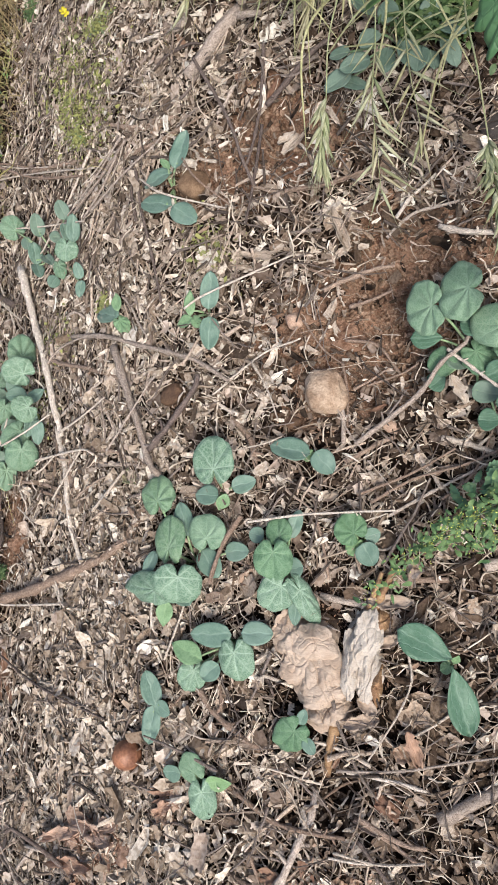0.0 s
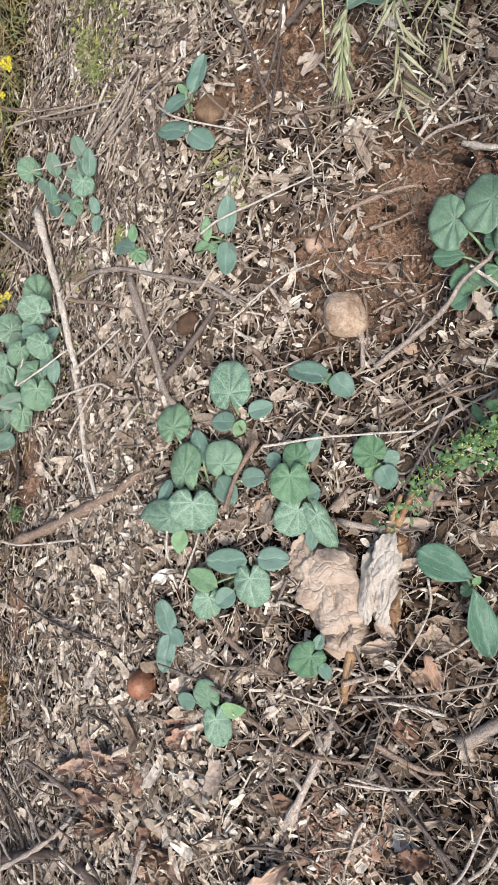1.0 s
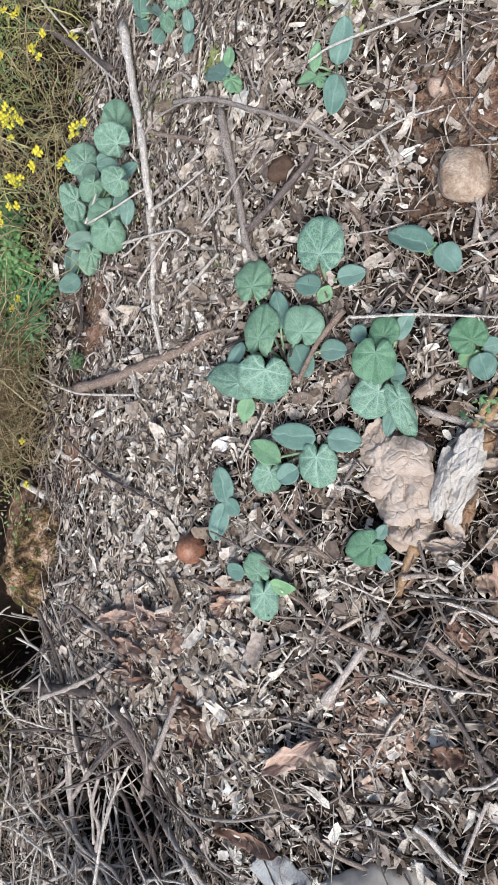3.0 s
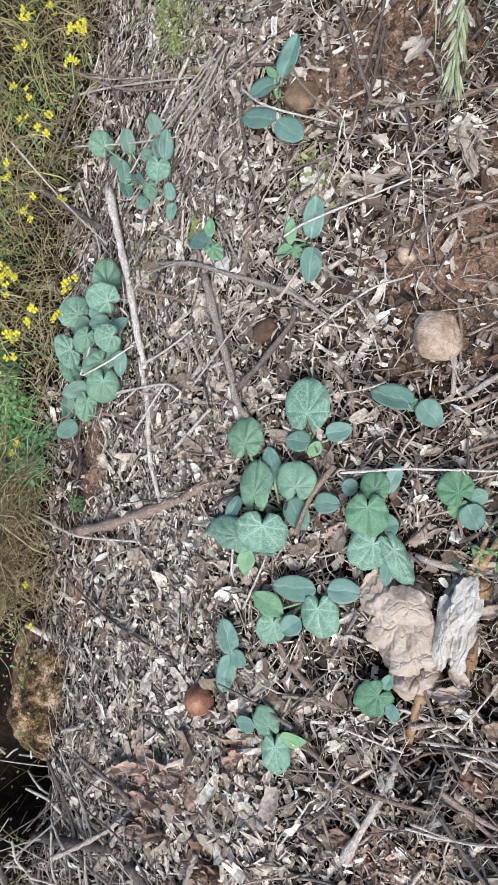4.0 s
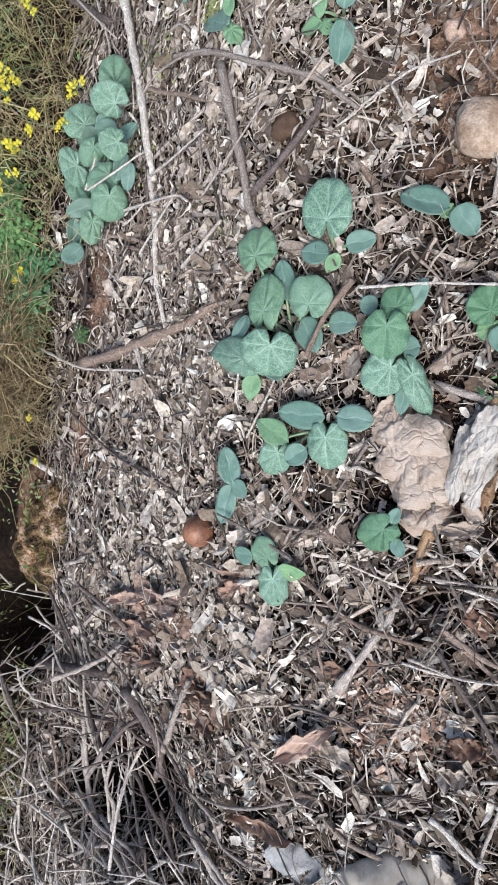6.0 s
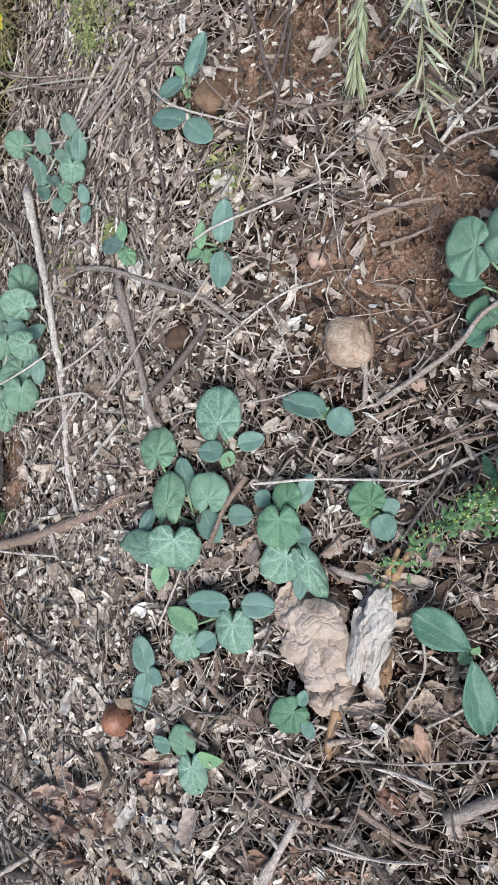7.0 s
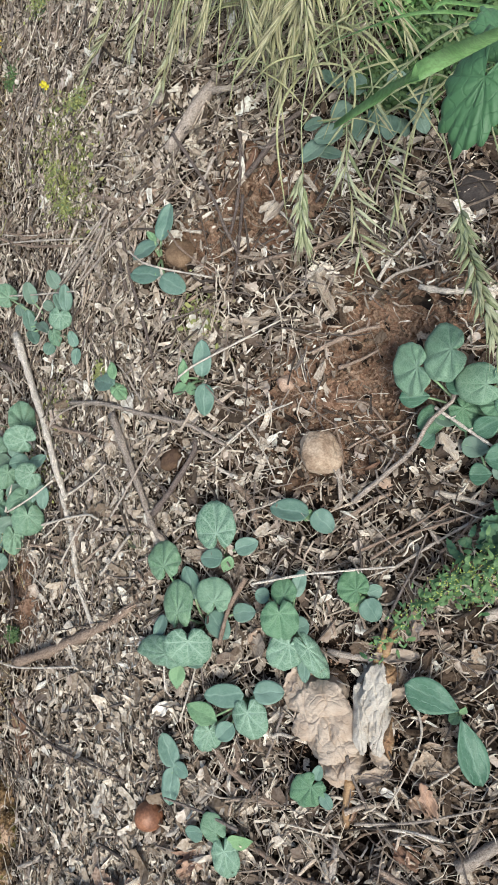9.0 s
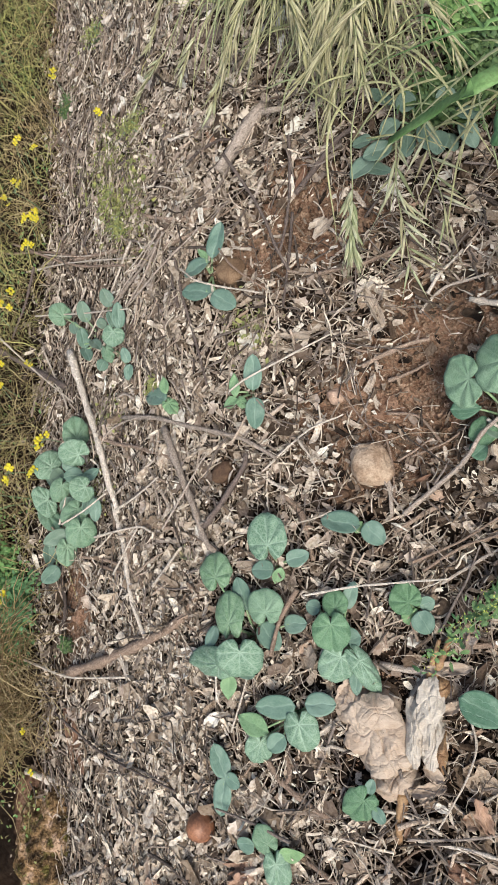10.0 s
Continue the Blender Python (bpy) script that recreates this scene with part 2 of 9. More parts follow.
def ground(x, y):
    """Height of the soil: a gently sloping bed whose shoulder falls to a weedy path on its west side."""
    x, y = np.asarray(x, float), np.asarray(y, float)
    s = 0.05 * np.logaddexp(0, (-0.35 - x) / 0.05)
    s = s - 0.06 * np.logaddexp(0, (s - 0.55) / 0.06)
    yy, xx = np.clip(y, -1.2, 1.6), np.clip(x, -1.2, 1.2)
    z = -0.060 + 0.081 * yy + 0.129 * xx - (0.544 + 0.13 * yy) * s
    z = z - 0.24 * np.exp(-(((x + 0.54) / 0.14) ** 2 + ((y + 0.79) / 0.11) ** 2))
    z = z - 0.26 * np.exp(-(((x + 0.95) / 0.12) ** 2 + ((y + 0.62) / 0.085) ** 2))
    z = z - 0.05 * np.exp(-(((x + 0.035) / 0.035) ** 2 + ((y + 0.285) / 0.03) ** 2))
    z = z - 0.015 * np.exp(-(((x - 0.06) / 0.10) ** 2 + ((y - 0.45) / 0.14) ** 2))
    return z + 0.004 * np.sin(23 * x + 9 * y) * np.sin(17 * y - 8 * x + 1.3) + 0.003 * np.sin(51 * x - 31 * y + 2) * np.sin(47 * y + 19 * x)

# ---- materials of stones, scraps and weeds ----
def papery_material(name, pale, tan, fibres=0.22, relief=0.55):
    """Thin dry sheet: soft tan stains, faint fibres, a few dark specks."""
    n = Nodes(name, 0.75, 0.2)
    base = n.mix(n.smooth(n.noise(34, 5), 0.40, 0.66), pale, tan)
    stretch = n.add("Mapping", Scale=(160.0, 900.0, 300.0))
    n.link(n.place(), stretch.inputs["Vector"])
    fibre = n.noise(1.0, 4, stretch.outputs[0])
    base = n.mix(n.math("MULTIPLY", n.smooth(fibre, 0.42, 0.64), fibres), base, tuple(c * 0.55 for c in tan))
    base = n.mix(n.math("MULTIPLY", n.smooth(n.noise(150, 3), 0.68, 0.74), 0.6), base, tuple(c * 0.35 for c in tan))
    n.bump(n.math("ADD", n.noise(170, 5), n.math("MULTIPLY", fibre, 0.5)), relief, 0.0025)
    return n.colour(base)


def earth_material():
    """Ochre earth with dark crumbs, mossy patches and pale grit."""
    n = Nodes("bank_earth", 0.95, 0.15)
    base = n.ramp(n.noise(24, 5), (0.34, (0.035, 0.024, 0.014)), (0.46, (0.17, 0.108, 0.052)), (0.54, (0.32, 0.205, 0.105)), (0.62, (0.54, 0.38, 0.26)))
    base = n.mix(n.smooth(n.noise(34, 4, None, 0.6), 0.52, 0.64), base, (0.13, 0.115, 0.035))
    base = n.mix(n.smooth(n.noise(160, 5), 0.40, 0.55), n.mix(1.0, base, (0.35, 0.32, 0.30), "MULTIPLY"), base)
    base = n.mix(n.smooth(n.noise(330, 3), 0.66, 0.72), base, (0.55, 0.48, 0.36))
    n.bump(n.noise(220, 6), 1.0, 0.008)
    return n.colour(base)


EARTH = earth_material()
STONE = plain_material("sandstone", (0.538, 0.414, 0.302), (0.326, 0.225, 0.151), 38, 0.92, 1.0, False)
STONE_PALE = plain_material("pale_stone", (0.56, 0.41, 0.31), (0.42, 0.28, 0.20), 60, 0.9, 0.5, False)
STONE_DARK = plain_material("dark_stone", (0.086, 0.051, 0.033), (0.135, 0.082, 0.050), 70, 0.85, 0.7, False)
STONE_BROWN = plain_material("brown_stone", (0.25, 0.165, 0.10), (0.16, 0.10, 0.06), 50, 0.85, 0.4, False)
STONE_GREY = plain_material("grey_stone", (0.055, 0.046, 0.042), (0.085, 0.07, 0.062), 50, 0.9, 0.7, False)
NUT = plain_material("nut_shell", (0.36, 0.165, 0.09), (0.20, 0.09, 0.052), 38, 0.5, 0.3, False, 0.4)
SHELL = plain_material("eggshell", (0.86, 0.81, 0.73), (0.80, 0.74, 0.65), 40, 0.7, 0.15, False)
YOUNGDRY = plain_material("yellowing_leaf", (0.42, 0.48, 0.24), (0.50, 0.45, 0.28), 60, 0.6, 0.3, False)
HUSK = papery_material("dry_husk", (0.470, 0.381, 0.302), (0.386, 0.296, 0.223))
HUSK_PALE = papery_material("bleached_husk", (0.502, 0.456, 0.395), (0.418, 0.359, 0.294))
HUSK_BROWN = plain_material("brown_husk", (0.40, 0.26, 0.14), (0.25, 0.145, 0.08), 50, 0.6, 0.5, False)
PAPER = papery_material("weathered_paper", (0.395, 0.349, 0.288), (0.319, 0.270, 0.216), 0.08, 0.25)
PAPER_GREY = papery_material("grey_paper", (0.400, 0.392, 0.368), (0.320, 0.308, 0.288))
INK = plain_material("grey_print", (0.12, 0.115, 0.11), (0.20, 0.19, 0.18), 90, 0.9, 0.1, False)
INK_FAINT = plain_material("faded_print", (0.30, 0.26, 0.215), (0.38, 0.335, 0.275), 200, 0.9, 0.1, False)
PETAL = plain_material("yellow_petal", (0.80, 0.70, 0.06), (0.74, 0.62, 0.03), 200, 0.5, 0.1)
SPIKE = litter_material("grass_spikelet", ((0.0, (0.26, 0.31, 0.16)), (0.5, (0.42, 0.46, 0.28)), (1.0, (0.56, 0.58, 0.40))), 260, 0.6, True, True)
SPIKE_PALE = litter_material("dry_spikelet", ((0.0, (0.36, 0.36, 0.19)), (1.0, (0.56, 0.54, 0.36))), 260, 0.65, True, True)
GRASS_STEM = plain_material("grass_stem", (0.30, 0.36, 0.18), (0.42, 0.42, 0.24), 60, 0.6, 0.2)
GRASS_BLADE = plain_material("grass_blade", (0.145, 0.279, 0.088), (0.211, 0.360, 0.132), 40, 0.5, 0.2)
STRAW_BLADE = plain_material("straw_blade", (0.48, 0.48, 0.26), (0.36, 0.36, 0.18), 50, 0.6, 0.2)


def meadow_material():
    n = Nodes("path_grass", 0.75, 0.2)
    rnd = n.add("NewGeometry").outputs["Random Per Island"]
    dry = n.ramp(rnd, (0.0, (0.13, 0.09, 0.05)), (0.5, (0.33, 0.245, 0.125)), (1.0, (0.58, 0.48, 0.27)))
    live = n.ramp(rnd, (0.0, (0.09, 0.13, 0.05)), (0.5, (0.27, 0.285, 0.085)), (1.0, (0.52, 0.50, 0.18)))
    zone = n.smooth(n.noise(5.5, 3), 0.42, 0.66)
    n.bump(n.noise(300, 3), 0.3, 0.001)
    return n.colour(n.mix(zone, dry, live))


def herb_material(name, low, high):
    n = Nodes(name, 0.55, 0.3)
    rnd = n.add("NewGeometry").outputs["Random Per Island"]
    base = n.mix(rnd, low, high)
    base = n.mix(n.math("MULTIPLY", n.smooth(n.noise(120, 3), 0.4, 0.65), 0.3), base, (0.18, 0.24, 0.09))
    n.bump(n.noise(400, 3), 0.3, 0.001)
    return n.colour(base)


MEADOW = meadow_material()
HERB = herb_material("herb_leaf", (0.030, 0.070, 0.026), (0.105, 0.165, 0.055))
CLOVER = herb_material("clover_leaf", (0.075, 0.185, 0.05), (0.21, 0.34, 0.115))
FEATHER = herb_material("feathery_leaf", (0.045, 0.11, 0.045), (0.13, 0.225, 0.085))
WEEDY = herb_material("dark_toothed_leaf", (0.045, 0.115, 0.060), (0.10, 0.20, 0.115))
FERNY = herb_material("green_ferny_leaf", (0.05, 0.15, 0.055), (0.14, 0.28, 0.12))
OLIVE = herb_material("olive_weed_leaf", (0.14, 0.15, 0.05), (0.34, 0.34, 0.12))
DRYGRASS = litter_material("dry_path_grass", ((0.0, (0.18, 0.12, 0.06)), (0.5, (0.42, 0.325, 0.17)), (1.0, (0.62, 0.52, 0.31))), 150)
BUD = herb_material("yellow_green_bud", (0.30, 0.38, 0.06), (0.52, 0.54, 0.14))

# ---- building helpers ----
def empty(name, at, label, category, group="", kind=""):
    ob = new(name)
    ob.location = at
    ob.empty_display_size = 0.02
    return tagged(ob, label, category, group, kind)


def mesh_ob(name, verts, faces, material, at=(0, 0, 0), parent=None, label="", uvs=None, smooth=True):
    """One mesh object; verts in the object's own frame, uvs one pair per vertex."""
    me = bpy.data.meshes.new(name)
    verts = np.asarray(verts, np.float32)
    me.from_pydata(verts.tolist(), [], [tuple(map(int, f)) for f in faces])
    if smooth:
        me.polygons.foreach_set("use_smooth", np.ones(len(me.polygons), bool))
    if uvs is not None:
        layer = me.uv_layers.new(name="UVMap")
        idx = np.empty(len(me.loops), np.int32)
        me.loops.foreach_get("vertex_index", idx)
        layer.data.foreach_set("uv", np.asarray(uvs, np.float32)[idx].ravel())
    me.materials.append(material)
    ob = new(name, me)
    ob.location = at
    if parent is not None:
        ob.parent = parent
    if label:
        ob["label"] = label
    return ob


def spline(points, n):
    """n + 1 points of a smooth curve through the given ones."""
    p = np.asarray(points, float)
    p = np.vstack([2 * p[0] - p[1], p, 2 * p[-1] - p[-2]])
    out = []
    spans = len(p) - 3
    for q in np.linspace(0, spans, n + 1):
        k = min(int(q), spans - 1)
        t = q - k
        a, b, c, d = p[k:k + 4]
        out.append(0.5 * (2 * b + (c - a) * t + (2 * a - 5 * b + 4 * c - d) * t * t + (3 * b - a - 3 * c + d) * t ** 3))
    return np.array(out)


def tube(line, radii, sides=6, knots=0.0, rng=None):
    """Verts, faces and uvs of a tube with closed ends along a line of points."""
    line = np.asarray(line, float)
    n = len(line)
    radii = np.broadcast_to(np.asarray(radii, float), (n,)).copy()
    way = np.gradient(line, axis=0)
    way /= np.linalg.norm(way, axis=1)[:, None] + 1e-9
    ref = np.where(np.abs(way[:, 2:3]) > 0.9, [[1.0, 0, 0]], [[0, 0, 1.0]])
    a = np.cross(way, ref)
    a /= np.linalg.norm(a, axis=1)[:, None] + 1e-9
    b = np.cross(way, a)
    ang = np.linspace(0, 2 * np.pi, sides, endpoint=False)
    rad = radii[:, None] * np.ones(sides)
    if knots and rng is not None:
        rad *= 1 + knots * rng.uniform(-1, 1, rad.shape)
    ring = line[:, None, :] + rad[..., None] * (np.cos(ang)[None, :, None] * a[:, None, :] + np.sin(ang)[None, :, None] * b[:, None, :])
    verts = ring.reshape(-1, 3)
    run = np.concatenate([[0], np.cumsum(np.linalg.norm(np.diff(line, axis=0), axis=1))])
    uvs = np.stack(np.broadcast_arrays(run[:, None] * 10, ang[None, :] / 6.283), -1).reshape(-1, 2)
    faces = []
    for i in range(n - 1):
        for j in range(sides):
            k = (j + 1) % sides
            faces.append((i * sides + j, i * sides + k, (i + 1) * sides + k, (i + 1) * sides + j))
    faces.append(tuple(range(sides))[::-1])
    faces.append(tuple((n - 1) * sides + j for j in range(sides)))
    return verts, faces, uvs


def joined(pieces):
    verts, faces, uvs, base = [], [], [], 0
    for v, f, u in pieces:
        verts.append(v)
        uvs.append(u)
        faces += [tuple(i + base for i in q) for q in f]
        base += len(v)
    return np.vstack(verts), faces, np.vstack(uvs)


def at_ground(x, y, h=0.0):
    return np.array([x, y, float(ground(x, y)) + h])


# ---- leaves ----
def heart_blade(length, width, seed, lobes=0):
    """A round, notched leaf: stalk at the origin, tip along +x."""
    rng = np.random.default_rng(seed)
    sectors, rings = 72, 8
    th = np.linspace(-np.pi, np.pi, sectors + 1)
    r = 0.71 + 0.29 * np.cos(th) + 0.06 * np.exp(-((np.abs(th) - 2.45) / 0.45) ** 2)
    if lobes:
        r *= 0.84 + 0.13 * np.cos(th * lobes) + 0.035 * np.abs(np.sin(th * lobes * 2.5))
    else:
        r *= 1 + 0.012 * np.cos(th / 0.75 * 2 * np.pi) + 0.020 * np.abs(np.sin(12.5 * th))
    r *= 1 - 0.92 * np.exp(-((np.pi - np.abs(th)) / 0.23) ** 2)
    r *= 1 + 0.012 * np.sin(7 * th + rng.uniform(0, 6)) * np.cos(th / 2) + 0.025 * np.sin(3 * th + rng.uniform(0, 6)) * np.cos(th / 2)
    span = 2 * np.max(r * np.sin(th))
    back = -0.55 * np.min(r * np.cos(th))
    verts, uvs, faces = [(length * back / (1 + back), 0, 0)], [(0.5, 0.5)], []
    ph = rng.uniform(0, 6, 3)
    cup, fold = rng.uniform(-0.12, 0.14), rng.uniform(0.04, 0.24)
    lump = Vector((rng.uniform(0, 50), rng.uniform(0, 50), 0))
    for k in range(1, rings + 1):
        q = k / rings
        x, y = r * np.cos(th) * q, r * np.sin(th) * q
        wave = 0.036 * q * q * np.sin(4 * th + ph[0]) + 0.024 * q * q * np.sin(9 * th + ph[1])
        pucker = 0.022 * np.sqrt(q) * np.cos(th / 0.70 * 2 * np.pi + np.pi) * np.clip(1.3 - np.abs(th) / 2.2, 0.1, 1)
        pucker = pucker + np.array([0.045 * q * noise.noise(Vector((a * 3.2, b * 3.2, 0)) + lump) + 0.016 * q * noise.noise(Vector((a * 8, b * 8, 3)) + lump) for a, b in zip(x, y)])
        z = cup * (x * x + y * y) + fold * np.abs(y) * np.exp(-2.0 * np.abs(y)) - 0.10 * q ** 3 + wave + pucker
        verts += [((a + back) / (1 + back) * length, b * width / span, c * length) for a, b, c in zip(x, y, z)]
        uvs += [(0.5 + a * 0.45, 0.5 + b * 0.45) for a, b in zip(x, y)]
    w = sectors + 1
    for k in range(rings):
        for j in range(sectors):
            if k == 0:
                faces.append((0, 1 + j, 2 + j))
            else:
                a = 1 + (k - 1) * w + j
                faces.append((a, a + w, a + w + 1, a + 1))
    return np.array(verts), faces, np.array(uvs)


def lobed_blade(length, width, seed):
    """A palmate weed leaf with toothed lobes, pleated along its veins: stalk at the origin, tip along +x."""
    rng = np.random.default_rng(seed)
    sectors, rings = 144, 9
    th = np.linspace(-2.55, 2.55, sectors + 1)
    lobe = np.cos(th / 0.72 * 2 * np.pi)
    saw = np.abs((th * 4.6 / np.pi * 2 + 0.3) % 1.0 - 0.35)
    r = (0.92 + 0.055 * lobe - 0.10 * np.abs(th) / 2.55) * (1 + 0.16 * (0.5 - saw)) * (1 + 0.02 * np.sin(5 * th + rng.uniform(0, 6)))
    span = 2 * np.max(r * np.sin(th))
    verts, uvs, faces = [(0, 0, 0)], [(0.5, 0.5)], []
    ph = rng.uniform(0, 6, 2)
    for k in range(1, rings + 1):
        q = k / rings
        x, y = r * np.cos(th) * q, r * np.sin(th) * q
        z = -0.030 * q * (1 - 0.4 * q) * lobe + 0.07 * q * q * np.sin(3 * th + ph[0]) + 0.012 * q * np.sin(19 * th + 9 * q + ph[1]) - 0.16 * q ** 3
        verts += [(a * length, b * width / span, c * length) for a, b, c in zip(x, y, z)]
        uvs += [(0.5 + a * 0.45, 0.5 + b * 0.45) for a, b in zip(x, y)]
    w = sectors + 1
    for k in range(rings):
        for j in range(sectors):
            if k == 0:
                faces.append((0, 1 + j, 2 + j))
            else:
                a = 1 + (k - 1) * w + j
                faces.append((a, a + w, a + w + 1, a + 1))
    return np.array(verts), faces, np.array(uvs)


def oval_blade(length, width, seed, point=0.0, early=0.82):
    """A smooth oval leaf: stalk at the origin, tip along +x."""
    rng = np.random.default_rng(seed)
    nu, nv = 12, 8
    bow, cup, roll = rng.uniform(-0.16, 0.05), rng.uniform(0.02, 0.22), rng.uniform(-0.08, 0.08)
    verts, uvs, faces = [], [], []
    for i in range(nu + 1):
        u = i / nu
        half = 0.5 * width * (np.sin(np.pi * min(1, u ** early)) ** (0.52 + point) if 0 < i < nu else 0.02)
        for j in range(nv + 1):
            v = j / nv * 2 - 1
            z = length * (bow * u * u + 0.10 * u) + half * (cup * v * v * 1.6 + roll * v * 2) + 0.02 * length * np.sin(9 * u + 3 * v + seed)
            z -= 0.10 * half * max(0, 1 - abs(v) * 5)
            verts.append((u * length, half * v, z))
            uvs.append((0.5 + 0.45 * u, 0.5 + 0.45 * half * v / length))
    for i in range(nu):
        for j in range(nv):
            a = i * (nv + 1) + j
            faces.append((a, a + nv + 1, a + nv + 2, a + 1))
    return np.array(verts), faces, np.array(uvs)


def thick(verts, faces, uvs, t):
    """Gives a sheet a back a little below it and a rim, so that it has thickness."""
    n = len(verts)
    back = verts - np.array([0, 0, t])
    edge = {}
    for f in faces:
        for a, b in zip(f, f[1:] + f[:1]):
            edge[(a, b)] = 1
    rim = [(b, a, a + n, b + n) for a, b in edge if (b, a) not in edge]
    return np.vstack([verts, back]), faces + [tuple(i + n for i in f[::-1]) for f in faces] + rim, np.vstack([uvs, uvs])


def frame_of(base, tip, tilt=0.0, facing=(0.10, -0.05, 1.0)):
    """Axes of a leaf that runs from base to tip and faces up, tipped sideways by tilt radians."""
    x = np.asarray(tip, float) - np.asarray(base, float)
    length = np.linalg.norm(x)
    x = x / length
    z = np.array(facing, float)
    z = z - x * (z @ x)
    z /= np.linalg.norm(z)
    y = np.cross(z, x)
    z2 = z * math.cos(tilt) + y * math.sin(tilt)
    return np.stack([x, np.cross(z2, x), z2], 1), length


LEAF_KINDS = {"heart": HEART, "deep": DEEP, "mottled": MOTTLED, "seed": COT, "young": YOUNG, "sage": SAGE, "mallow": MALLOW, "ivy": IVY, "dark_seed": COT_DARK}
LEAF_WORDS = {"mottled": "green leaf mottled with white along the veins", "seed": "smooth oval seed leaf", "dark_seed": "long dark green seed leaf", "young": "small fresh leaf, half unfolded"}


def seedling(name, label, category, root, leaves, group="", outward=False):
    """A small plant. leaves: kind, base x, y, height over the soil, tip x, y, height, width.
    outward: the plant stands on the slope and its leaves face out from it."""
    foot = at_ground(*root, -0.004)
    plant = empty(name, foot, label, category, group)
    rng = np.random.default_rng(int(abs(root[0] * 7919 + root[1] * 6007) * 10) % 99991)
    for kind, bx, by, bh, tx, ty, th, width in leaves:
        base, tip = at_ground(bx, by, bh + 0.006), at_ground(tx, ty, th + 0.006)
        if outward and np.linalg.norm(tip - base) > 1.15 * width:
            face = np.array([0.58, -0.20, 0.79])
            tip = tip - face * min(0.0, (tip - base) @ face)
        axes, length = frame_of(base, tip, rng.uniform(-0.45, 0.45) if outward else rng.uniform(-0.3, 0.3), (0.45, -0.15, 1.0) if outward else (0.10, -0.05, 1.0))
        seed = int(rng.integers(1, 9999))
        if kind in ("seed", "sage"):
            v, f, u = oval_blade(length, width, seed)
        elif kind == "dark_seed":
            v, f, u = oval_blade(length, width, seed, 0.12, 1.32)
        elif kind == "young" and width < 0.75 * length:
            v, f, u = oval_blade(length, width, seed, 0.4)
        elif kind == "mallow":
            v, f, u = lobed_blade(length, width, seed)
        else:
            v, f, u = heart_blade(length * 1.04, width * 1.08, seed, 5 if kind == "ivy" else 0)
        v, f, u = thick(v, f, u, 0.0007)
        mesh_ob("leaf", v @ axes.T + (base - foot), f, LEAF_KINDS[kind], parent=plant, label=LEAF_WORDS.get(kind, ""), uvs=u)
        end = base - foot + axes[:, 0] * min(0.2 * length, 0.012) - axes[:, 2] * 0.0012
        mid = end * 0.55 + np.array([0, 0, 0.0 if outward else 0.2 * max(end[2], 0.004)])
        line = spline([(0, 0, 0), mid, end], 7)
        v, f, u = tube(line, np.linspace(0.0026, 0.0016, 8), 6)
        mesh_ob("stalk", v, f, STALK, parent=plant, uvs=u)
    return plant


# ---- sticks, stones, chips ----
def stick(name, label, points, width, material, group="twigs on the bed", branches=0):
    """A twig or branch. points: x, y, height of its middle line over the soil; width in metres."""
    pts = np.array([at_ground(x, y, h + 0.004) for x, y, h in points])
    mid = pts.mean(0)
    seed = int(abs(mid[0] * 9973 + mid[1] * 7019) * 100) % 99991
    rng = np.random.default_rng(seed)
    length = np.linalg.norm(np.diff(pts, axis=0), axis=1).sum()
    n = int(np.clip(length / max(width * 1.2, 0.006), 8, 44))
    line = spline(pts - mid, n)
    line += np.cumsum(rng.normal(0, width * 0.03, line.shape), axis=0) * np.sin(np.linspace(0, np.pi, n + 1))[:, None]
    for k in rng.integers(1, n, 3):
        line[k:] += np.outer(np.linspace(0, 1, n + 1 - k), rng.normal(0, 1, 3) * (1, 1, 0.3)) * width * rng.uniform(0.2, 0.9)
    taper = np.linspace(0.54, 0.40, n + 1) * width * (1 + 0.07 * rng.standard_normal(n + 1))
    for k in rng.integers(1, n, max(1, n // 8)):
        taper[k] *= 1.3
    pieces = [tube(line, taper, 9, 0.15, rng)]
    for _ in range(int(rng.integers(0, 4))):
        k = int(rng.integers(2, n - 1))
        way = line[k + 1] - line[k]
        way /= np.linalg.norm(way) + 1e-9
        nub = way * 0.5 + np.array([-way[1], way[0], 0]) * rng.choice([-1, 1]) + np.array([0, 0, rng.uniform(0, 0.5)])
        pieces.append(tube([line[k], line[k] + nub * width * 0.7, line[k] + nub * width * rng.uniform(1.0, 2.2)], np.array([0.34, 0.26, 0.18]) * width, 6, 0.1, rng))
    for _ in range(branches):
        k = int(rng.integers(n // 4, 3 * n // 4))
        way = line[min(k + 1, n)] - line[k - 1]
        way /= np.linalg.norm(way) + 1e-9
        side = np.array([-way[1], way[0], 0.3]) * rng.choice([-1, 1])
        reach = rng.uniform(0.15, 0.3) * length
        twig = spline([line[k], line[k] + (way * 0.6 + side * 0.5) * reach * 0.5, line[k] + (way + side * 0.6) * reach], 8)
        pieces.append(tube(twig, np.linspace(0.28, 0.12, 9) * width, 6, 0.08, rng))
    ob = mesh_ob(name, *joined(pieces)[:2], material, at=mid, uvs=joined(pieces)[2])
    return tagged(ob, label, "branch" if name == "branch" else "twig", group)


